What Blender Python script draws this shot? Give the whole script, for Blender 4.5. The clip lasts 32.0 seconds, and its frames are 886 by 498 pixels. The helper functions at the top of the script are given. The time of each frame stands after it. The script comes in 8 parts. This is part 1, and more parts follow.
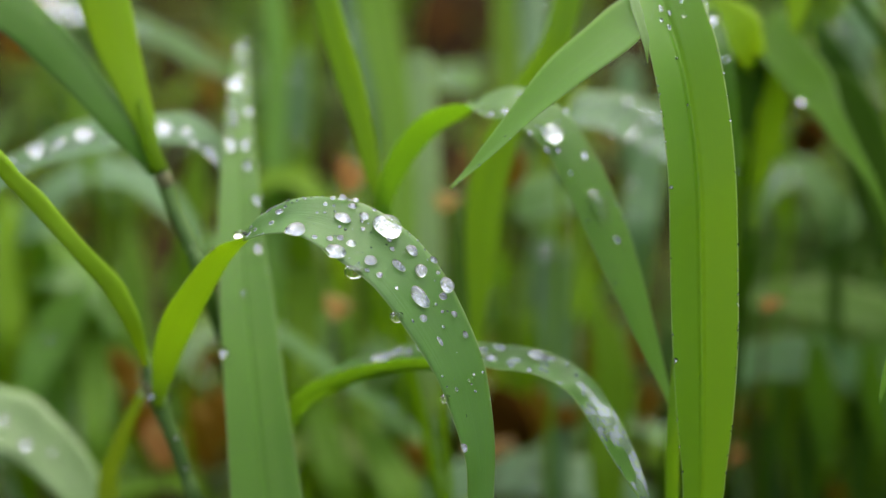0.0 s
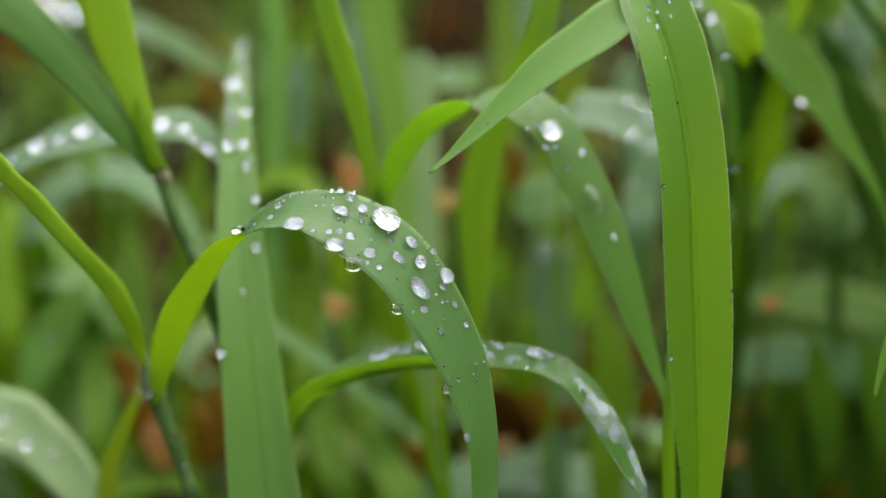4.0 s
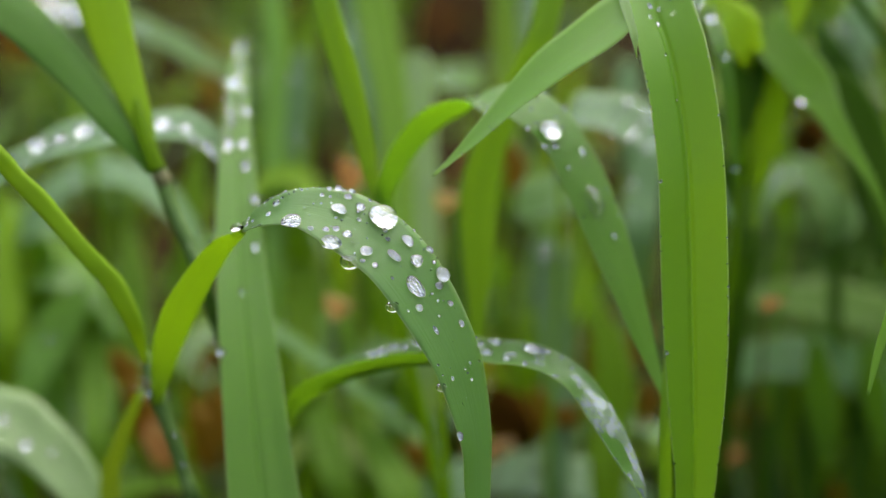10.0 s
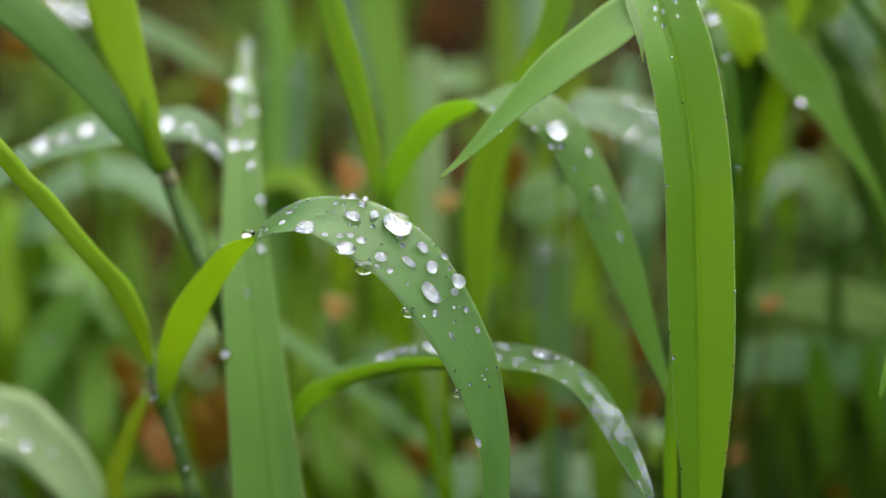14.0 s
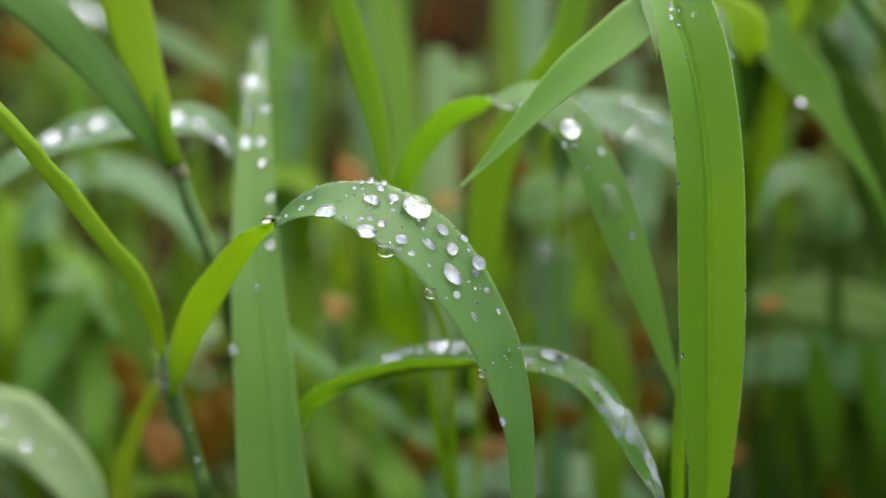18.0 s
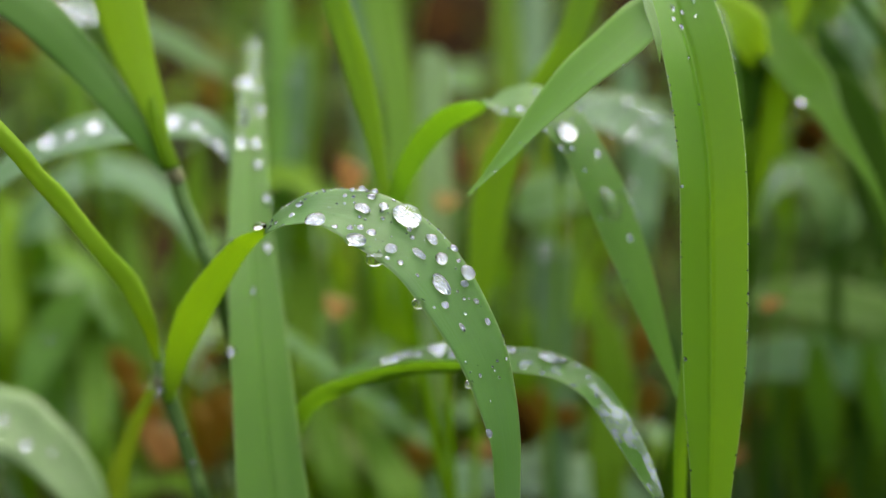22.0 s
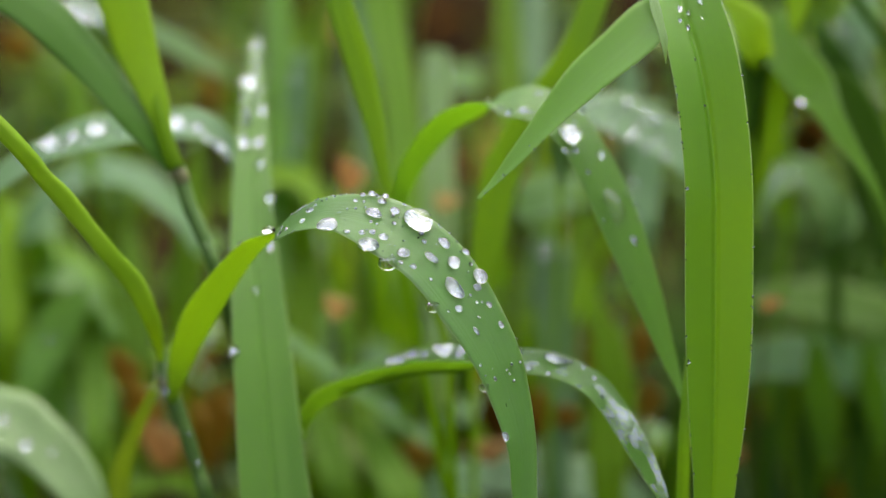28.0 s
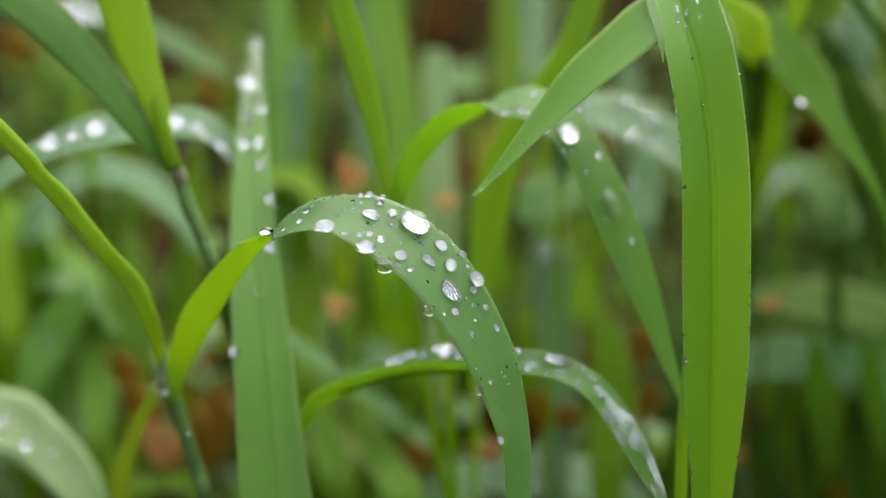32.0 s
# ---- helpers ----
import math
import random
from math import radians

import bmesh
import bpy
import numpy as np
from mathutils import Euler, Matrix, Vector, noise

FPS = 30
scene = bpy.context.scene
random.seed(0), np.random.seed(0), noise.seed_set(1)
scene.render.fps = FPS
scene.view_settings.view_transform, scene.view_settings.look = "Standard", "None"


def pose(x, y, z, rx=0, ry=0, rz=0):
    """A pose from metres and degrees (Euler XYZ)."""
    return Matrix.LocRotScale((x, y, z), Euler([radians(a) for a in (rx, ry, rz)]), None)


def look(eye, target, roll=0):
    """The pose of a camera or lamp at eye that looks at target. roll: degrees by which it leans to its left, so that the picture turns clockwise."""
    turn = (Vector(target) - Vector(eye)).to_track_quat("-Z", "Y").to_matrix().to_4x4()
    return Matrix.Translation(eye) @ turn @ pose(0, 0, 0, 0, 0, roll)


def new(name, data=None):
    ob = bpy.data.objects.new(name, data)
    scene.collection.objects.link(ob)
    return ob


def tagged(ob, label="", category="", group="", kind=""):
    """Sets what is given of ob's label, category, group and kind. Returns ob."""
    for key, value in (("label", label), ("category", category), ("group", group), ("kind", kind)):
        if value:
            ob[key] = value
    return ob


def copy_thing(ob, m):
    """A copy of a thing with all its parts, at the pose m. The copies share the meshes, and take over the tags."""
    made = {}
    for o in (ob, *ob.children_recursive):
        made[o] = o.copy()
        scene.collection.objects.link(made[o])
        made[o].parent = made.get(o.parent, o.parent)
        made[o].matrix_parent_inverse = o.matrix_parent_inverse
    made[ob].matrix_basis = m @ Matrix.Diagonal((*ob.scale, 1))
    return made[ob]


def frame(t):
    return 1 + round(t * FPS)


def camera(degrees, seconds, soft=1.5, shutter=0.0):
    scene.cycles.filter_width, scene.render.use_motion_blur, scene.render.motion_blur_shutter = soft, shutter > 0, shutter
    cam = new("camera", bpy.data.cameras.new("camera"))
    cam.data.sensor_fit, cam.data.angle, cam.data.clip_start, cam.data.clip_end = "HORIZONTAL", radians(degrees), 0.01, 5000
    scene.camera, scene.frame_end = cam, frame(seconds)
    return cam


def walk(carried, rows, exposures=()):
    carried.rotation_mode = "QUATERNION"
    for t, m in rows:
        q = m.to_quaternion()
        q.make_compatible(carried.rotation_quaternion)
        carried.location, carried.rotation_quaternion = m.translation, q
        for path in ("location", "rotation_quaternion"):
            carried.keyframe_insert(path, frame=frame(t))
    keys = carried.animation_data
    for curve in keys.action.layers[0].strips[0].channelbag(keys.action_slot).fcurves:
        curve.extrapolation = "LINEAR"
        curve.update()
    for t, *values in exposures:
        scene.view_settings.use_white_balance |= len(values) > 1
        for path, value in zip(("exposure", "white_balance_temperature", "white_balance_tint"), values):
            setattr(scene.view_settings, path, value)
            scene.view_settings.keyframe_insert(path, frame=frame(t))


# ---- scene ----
cam = camera(35, 32.0, soft=1.15)
cam.data.dof.use_dof = True
cam.data.dof.focus_distance = 0.248
cam.data.dof.aperture_fstop = 5.8
walk(cam, [(0, pose(0, 0, 0.32, 65)), (32, pose(0, 0, 0.32, 65))], exposures=[(0, 1.3, 6700, 19), (32, 1.38, 6700, 19)])

# ---- light: an overcast sky, soft and from above ----
world = bpy.data.worlds.new("overcast")
scene.world = world
world.use_nodes = True
wn, wl = world.node_tree.nodes, world.node_tree.links
sky = wn.new("ShaderNodeTexSky")
sky.sky_type = "NISHITA"
sky.sun_disc = False
sky.sun_elevation, sky.sun_rotation = radians(58), radians(20)
sky.dust_density, sky.air_density = 4.0, 1.0
pale = wn.new("ShaderNodeHueSaturation")
pale.inputs["Saturation"].default_value = 0.5
wl.new(sky.outputs[0], pale.inputs["Color"])
wl.new(pale.outputs[0], wn["Background"].inputs["Color"])
wn["Background"].inputs["Strength"].default_value = 0.15
sun = new("sun", bpy.data.lights.new("sun", "SUN"))
sun.data.energy, sun.data.angle, sun.data.color = 1.5, radians(80), (0.98, 0.985, 1.0)
sun.matrix_world = look((0.3, 0.5, 1.2), (0, 0, 0))


# ---- materials ----
def shader(name):
    m = bpy.data.materials.new(name)
    m.use_nodes = True
    return m, m.node_tree.nodes, m.node_tree.links, m.node_tree.nodes["Principled BSDF"]


def math_node(n, l, op, a, b=None):
    q = n.new("ShaderNodeMath")
    q.operation = op
    for i, v in enumerate((a, b)):
        if v is None:
            continue
        if isinstance(v, (int, float)):
            q.inputs[i].default_value = v
        else:
            l.new(v, q.inputs[i])
    return q.outputs[0]


def mix_colour(n, l, f, a, b, mode="MIX"):
    q = n.new("ShaderNodeMix")
    q.data_type, q.blend_type = "RGBA", mode
    for i, v in ((0, f), (6, a), (7, b)):
        if isinstance(v, (int, float)):
            q.inputs[i].default_value = v
        elif isinstance(v, tuple):
            q.inputs[i].default_value = (*v, 1)
        else:
            l.new(v, q.inputs[i])
    return q.outputs[2]


def ramp(n, l, src, a, b):
    q = n.new("ShaderNodeMapRange")
    q.inputs[1].default_value, q.inputs[2].default_value = a, b
    l.new(src, q.inputs[0])
    return q.outputs[0]


def noise_node(n, l, vec, scale, detail=3.0, rough=0.55):
    q = n.new("ShaderNodeTexNoise")
    q.inputs["Scale"].default_value, q.inputs["Detail"].default_value, q.inputs["Roughness"].default_value = scale, detail, rough
    if vec is not None:
        l.new(vec, q.inputs["Vector"])
    return q.outputs[0]


def leaf_material(name, deep, light, glow, through_light=0.42, rough=0.42, wet=0.0, veins=1.5, gloss=0.45, relief=0.42):
    """A grass leaf: long veins, uneven green, some light coming through."""
    m, n, l, p = shader(name)
    uv = n.new("ShaderNodeUVMap")
    sep = n.new("ShaderNodeSeparateXYZ")
    l.new(uv.outputs[0], sep.inputs[0])
    com = n.new("ShaderNodeCombineXYZ")
    l.new(math_node(n, l, "MULTIPLY", sep.outputs[0], 0.04), com.inputs[0])
    l.new(math_node(n, l, "MULTIPLY", sep.outputs[1], 9.0), com.inputs[1])
    info = n.new("ShaderNodeObjectInfo")
    l.new(math_node(n, l, "MULTIPLY", info.outputs["Random"], 50.0), com.inputs[2])
    fine = noise_node(n, l, com.outputs[0], 2.2, 3.0, 0.6)
    coords = n.new("ShaderNodeTexCoord")
    broad = noise_node(n, l, coords.outputs["Object"], 45.0, 3.0, 0.6)
    band = noise_node(n, l, com.outputs[0], 0.42, 1.0, 0.5)
    f = math_node(n, l, "ADD", math_node(n, l, "MULTIPLY", ramp(n, l, fine, 0.42, 0.58), 0.36 * veins),
                  math_node(n, l, "ADD", math_node(n, l, "MULTIPLY", ramp(n, l, broad, 0.3, 0.7), 0.34), math_node(n, l, "MULTIPLY", ramp(n, l, band, 0.36, 0.64), 0.24)))
    base = mix_colour(n, l, f, deep, light)
    # pale midrib line
    rib = math_node(n, l, "SUBTRACT", 1.0, ramp(n, l, math_node(n, l, "ABSOLUTE", sep.outputs[1]), 0.02, 0.09))
    base = mix_colour(n, l, math_node(n, l, "MULTIPLY", rib, 0.1), base, tuple(min(1, c * 1.5) for c in light))
    margin = ramp(n, l, math_node(n, l, "ABSOLUTE", sep.outputs[1]), 0.955, 1.0)
    base = mix_colour(n, l, math_node(n, l, "MULTIPLY", margin, 0.55), base, (0.5, 0.55, 0.32))
    l.new(base, p.inputs["Base Color"])
    p.inputs["Specular IOR Level"].default_value = gloss
    rn = ramp(n, l, noise_node(n, l, coords.outputs["Object"], 160.0, 2.0), 0.3, 0.7)
    r = math_node(n, l, "ADD", rough - 0.08, math_node(n, l, "MULTIPLY", rn, 0.16))
    if wet:
        patch = ramp(n, l, noise_node(n, l, coords.outputs["Object"], 110.0, 2.0, 0.5), 0.5, 0.54)
        l.new(math_node(n, l, "MULTIPLY", patch, wet), p.inputs["Coat Weight"])
        p.inputs["Coat Roughness"].default_value = 0.12
        p.inputs["Coat IOR"].default_value = 1.45
    l.new(r, p.inputs["Roughness"])
    bump = n.new("ShaderNodeBump")
    bump.inputs["Strength"].default_value, bump.inputs["Distance"].default_value = relief, 0.0006
    l.new(fine, bump.inputs["Height"])
    l.new(bump.outputs[0], p.inputs["Normal"])
    tr = n.new("ShaderNodeBsdfTranslucent")
    l.new(mix_colour(n, l, math_node(n, l, "MULTIPLY", f, 0.6), glow, tuple(c * 0.7 for c in glow)), tr.inputs["Color"])
    mx = n.new("ShaderNodeMixShader")
    mx.inputs[0].default_value = through_light
    l.new(p.outputs[0], mx.inputs[1])
    l.new(tr.outputs[0], mx.inputs[2])
    l.new(mx.outputs[0], n["Material Output"].inputs[0])
    return m


def plain_material(name, a, b, scale, rough=0.8, bump_size=0.001):
    m, n, l, p = shader(name)
    coords = n.new("ShaderNodeTexCoord")
    v = noise_node(n, l, coords.outputs["Object"], scale, 5.0, 0.65)
    big = noise_node(n, l, coords.outputs["Object"], scale * 0.18, 2.0)
    f = math_node(n, l, "ADD", math_node(n, l, "MULTIPLY", ramp(n, l, v, 0.3, 0.7), 0.6), math_node(n, l, "MULTIPLY", ramp(n, l, big, 0.3, 0.7), 0.4))
    l.new(mix_colour(n, l, f, a, b), p.inputs["Base Color"])
    p.inputs["Roughness"].default_value = rough
    p.inputs["Specular IOR Level"].default_value = 0.0 if rough > 0.75 else 0.4
    bump = n.new("ShaderNodeBump")
    bump.inputs["Strength"].default_value, bump.inputs["Distance"].default_value = 0.6, bump_size
    l.new(v, bump.inputs["Height"])
    l.new(bump.outputs[0], p.inputs["Normal"])
    return m


GREEN = leaf_material("leaf_green", (0.044, 0.14, 0.024), (0.116, 0.265, 0.066), (0.54, 0.82, 0.14), 0.5, 0.42, veins=0.9, gloss=0.62, relief=0.6)
FRESH = leaf_material("leaf_fresh", (0.058, 0.13, 0.006), (0.128, 0.236, 0.015), (0.46, 0.7, 0.05), 0.5, gloss=0.06)
LIME = leaf_material("leaf_lime", (0.145, 0.285, 0.014), (0.225, 0.395, 0.028), (0.66, 0.86, 0.05), 0.52, gloss=0.1)
# darkest green: the shade of overhanging foliage is put into the colour
DEEP_SHADED = leaf_material("leaf_deep_shaded", (0.011, 0.04, 0.004), (0.03, 0.082, 0.007), (0.17, 0.4, 0.02), 0.25, 0.6, gloss=0.04)
BLUE = leaf_material("leaf_blue_green", (0.038, 0.1, 0.024), (0.08, 0.165, 0.042), (0.42, 0.64, 0.18), 0.42, 0.5, gloss=0.08)
PALE = leaf_material("leaf_pale", (0.15, 0.28, 0.09), (0.28, 0.43, 0.19), (0.62, 0.8, 0.3), 0.45, 0.36, gloss=0.5)
LIGHT = leaf_material("leaf_light", (0.074, 0.19, 0.025), (0.165, 0.35, 0.058), (0.56, 0.82, 0.11), 0.48, veins=0.7, gloss=0.3, relief=0.3)
MID = leaf_material("leaf_mid", (0.038, 0.114, 0.015), (0.08, 0.188, 0.03), (0.38, 0.64, 0.1), 0.45, gloss=0.1)
HAZE = leaf_material("leaf_grey_bloom", (0.07, 0.15, 0.065), (0.13, 0.245, 0.11), (0.42, 0.64, 0.22), 0.4, 0.45, gloss=0.12)
TALL_GREEN = leaf_material("leaf_upright", (0.06, 0.17, 0.022), (0.15, 0.315, 0.056), (0.57, 0.82, 0.16), 0.5, 0.44, veins=0.9, gloss=0.45)
SATIN = leaf_material("leaf_satin", (0.034, 0.098, 0.008), (0.078, 0.18, 0.018), (0.45, 0.72, 0.05), 0.45, 0.5, gloss=0.03)
ARCHING = leaf_material("leaf_arching", (0.052, 0.148, 0.016), (0.118, 0.265, 0.04), (0.52, 0.8, 0.1), 0.5, 0.42, veins=0.8, gloss=0.4)
OLIVE = leaf_material("leaf_olive", (0.11, 0.19, 0.022), (0.19, 0.29, 0.05), (0.6, 0.75, 0.1), 0.45, gloss=0.2)
# blue-green leaf, with canopy shade put into its colour and weak translucency
TEAL_SHADED = leaf_material("leaf_teal_shaded", (0.014, 0.055, 0.0095), (0.036, 0.108, 0.022), (0.18, 0.42, 0.08), 0.3, 0.5, gloss=0.06)
YOUNG = leaf_material("leaf_young", (0.08, 0.186, 0.016), (0.152, 0.3, 0.034), (0.55, 0.77, 0.07), 0.52, gloss=0.14)
BROAD = leaf_material("leaf_broad", (0.064, 0.185, 0.012), (0.148, 0.335, 0.03), (0.58, 0.82, 0.09), 0.5, 0.4, veins=0.35, gloss=0.4, relief=0.25)
# green darkened to stand in for shade under taller grass
SHADE = leaf_material("leaf_in_shade", (0.022, 0.062, 0.004), (0.05, 0.112, 0.01), (0.26, 0.52, 0.04), 0.3, 0.55, gloss=0.05)
GRASS = leaf_material("leaf_grass", (0.074, 0.165, 0.011), (0.15, 0.275, 0.022), (0.54, 0.78, 0.07), 0.46, gloss=0.04)
WET = leaf_material("leaf_wet", (0.034, 0.115, 0.014), (0.08, 0.205, 0.03), (0.52, 0.78, 0.1), 0.48, 0.42, 0.3, veins=1.0, gloss=0.25)
STEM = plain_material("stem_green", (0.05, 0.12, 0.025), (0.12, 0.22, 0.05), 260, 0.5, 0.0004)
NODE = plain_material("node_brown", (0.11, 0.12, 0.045), (0.2, 0.19, 0.09), 500, 0.7, 0.0004)
HAIR = plain_material("hair_pale", (0.55, 0.6, 0.45), (0.7, 0.72, 0.6), 500, 0.5, 0.0001)
SOIL = plain_material("soil_dark", (0.005, 0.003, 0.0016), (0.03, 0.0185, 0.0085), 45, 0.9, 0.004)
DEAD = leaf_material("dead_leaf_brown", (0.21, 0.125, 0.015), (0.43, 0.265, 0.04), (0.55, 0.34, 0.08), 0.3, 0.65, gloss=0.1)
RUST = plain_material("litter_rust", (0.05, 0.022, 0.004), (0.15, 0.07, 0.012), 120, 0.8, 0.001)
ORANGE = leaf_material("dry_leaf_orange", (0.42, 0.265, 0.11), (0.58, 0.4, 0.19), (0.8, 0.56, 0.3), 0.45, 0.6, gloss=0.2)
TAN = leaf_material("dry_leaf_tan", (0.5, 0.36, 0.13), (0.7, 0.54, 0.26), (0.9, 0.72, 0.4), 0.4, 0.6, gloss=0.2)
STRAW = plain_material("straw", (0.07, 0.068, 0.018), (0.16, 0.135, 0.045), 150, 0.7, 0.0006)
WATER, _n, _l, _p = shader("water")
_p.inputs["Base Color"].default_value = (1, 1, 1, 1)
_p.inputs["Transmission Weight"].default_value = 1.0
_p.inputs["Roughness"].default_value = 0.0
_p.inputs["IOR"].default_value = 1.333


def foot_water(name, least, spread, dark, light, rough):
    """The foot of a drop: it rests on the hairs of the waxy leaf, with silvery air caught under it in streaks."""
    m, n, l, p = shader(name)
    glass = n.new("ShaderNodeBsdfGlass")
    glass.inputs["Roughness"].default_value = 0.03
    glass.inputs["IOR"].default_value = 1.333
    silver = n.new("ShaderNodeBsdfGlossy")
    silver.inputs["Roughness"].default_value = rough
    coords = n.new("ShaderNodeTexCoord")
    stretch = n.new("ShaderNodeMapping")
    stretch.inputs["Scale"].default_value = (2.4, 7.0, 1.0)
    stretch.inputs["Rotation"].default_value = (0, 0, 0.5)
    l.new(coords.outputs["Object"], stretch.inputs["Vector"])
    info = n.new("ShaderNodeObjectInfo")
    shift = n.new("ShaderNodeVectorMath")
    l.new(stretch.outputs[0], shift.inputs[0])
    l.new(math_node(n, l, "MULTIPLY", info.outputs["Random"], 40.0), shift.inputs[1])
    streak = noise_node(n, l, shift.outputs[0], 1.7, 3.0, 0.55)
    thin = n.new("ShaderNodeVectorMath")
    thin.operation = "MULTIPLY"
    thin.inputs[1].default_value = (1.0, 1.9, 1.0)
    l.new(shift.outputs[0], thin.inputs[0])
    fine = ramp(n, l, noise_node(n, l, thin.outputs[0], 2.6, 2.0, 0.5), 0.42, 0.56)
    l.new(mix_colour(n, l, fine, dark, light), silver.inputs["Color"])
    bump = n.new("ShaderNodeBump")
    bump.inputs["Strength"].default_value, bump.inputs["Distance"].default_value = 1.0, 0.0007
    l.new(streak, bump.inputs["Height"])
    l.new(bump.outputs[0], silver.inputs["Normal"])
    l.new(bump.outputs[0], glass.inputs["Normal"])
    mix = n.new("ShaderNodeMixShader")
    l.new(math_node(n, l, "ADD", least, math_node(n, l, "MULTIPLY", ramp(n, l, streak, 0.36, 0.6), spread)), mix.inputs[0])
    l.new(glass.outputs[0], mix.inputs[1])
    l.new(silver.outputs[0], mix.inputs[2])
    l.new(mix.outputs[0], n["Material Output"].inputs[0])
    return m


FOOT_WATER = foot_water("water_on_air_film", 0.45, 0.5, (0.28, 0.35, 0.345), (0.81, 0.92, 0.915), 0.22)
# a thin film of rain water lying on a leaf
FILM, _n, _l, _p = shader("water_film")
_g = _n.new("ShaderNodeBsdfGlossy")
_g.inputs["Color"].default_value = (0.23, 0.285, 0.28, 1)
_g.inputs["Roughness"].default_value = 0.5
_t = _n.new("ShaderNodeBsdfTransparent")
_m = _n.new("ShaderNodeMixShader")
_c = _n.new("ShaderNodeTexCoord")
_v = noise_node(_n, _l, _c.outputs["Object"], 420.0, 4.0, 0.65)
_l.new(math_node(_n, _l, "ADD", 0.2, math_node(_n, _l, "MULTIPLY", ramp(_n, _l, _v, 0.43, 0.53), 0.52)), _m.inputs[0])
_l.new(_t.outputs[0], _m.inputs[1])
_l.new(_g.outputs[0], _m.inputs[2])
_l.new(_m.outputs[0], _n["Material Output"].inputs[0])


# ---- builders ----
SHAPE = {}


def part(name, verts, faces, material, parent, label="", at=(0, 0, 0), uvs=None, smooth=True):
    me = bpy.data.meshes.new(name)
    me.from_pydata([tuple(v) for v in verts], [], faces)
    me.materials.append(material)
    if smooth:
        me.polygons.foreach_set("use_smooth", [True] * len(me.polygons))
    if uvs is not None:
        layer = me.uv_layers.new(name="UVMap")
        idx = np.zeros(len(me.loops), dtype=np.int32)
        me.loops.foreach_get("vertex_index", idx)
        layer.data.foreach_set("uv", np.asarray(uvs, dtype=np.float32)[idx].ravel())
    ob = new(name, me)
    ob.parent = parent
    ob.location = at
    if label:
        tagged(ob, label)
    return ob


def plant(name, root, label, category="grass plant", group=""):
    ob = new(name)
    ob.empty_display_size = 0.01
    ob.location = [c / 1000 for c in root]
    return tagged(ob, label, category, group)


def curve_at(rows, x):
    """A smooth curve through rows, x from 0 to 1."""
    k = len(rows) - 1
    u = min(max(x, 0.0), 1.0) * k
    i = min(int(u), k - 1)
    f = u - i
    b, c = rows[i], rows[i + 1]
    a = rows[i - 1] if i > 0 else 2 * b - c
    d = rows[i + 2] if i + 2 <= k else 2 * c - b
    return 0.5 * (2 * b + (c - a) * f + (2 * a - 5 * b + 4 * c - d) * f * f + (3 * b - a - 3 * c + d) * f ** 3)


def frame_at(rows, x, v, keel, wave=0.0, seed=0.0, power=1.5, groove=0.0, ridge=0.0):
    """Point, tangent, side and normal of a leaf at x along and v across."""
    r = curve_at(rows, x)
    t = curve_at(rows, min(x + 0.004, 1)) - curve_at(rows, max(x - 0.004, 0))
    t = t[:3] / (np.linalg.norm(t[:3]) + 1e-9)
    w = np.linalg.norm(r[3:])
    n = np.cross(t, r[3:])
    n = n / (np.linalg.norm(n) + 1e-9)
    bow = keel * (abs(v - ridge) ** power - 0.4) - groove * math.exp(-((v / 0.07) ** 2)) + wave * math.sin(x * 23 + seed + 1.5 * v) * v * v
    return r[:3] + r[3:] * v + n * (bow * w), t, r[3:] / (w + 1e-9), n


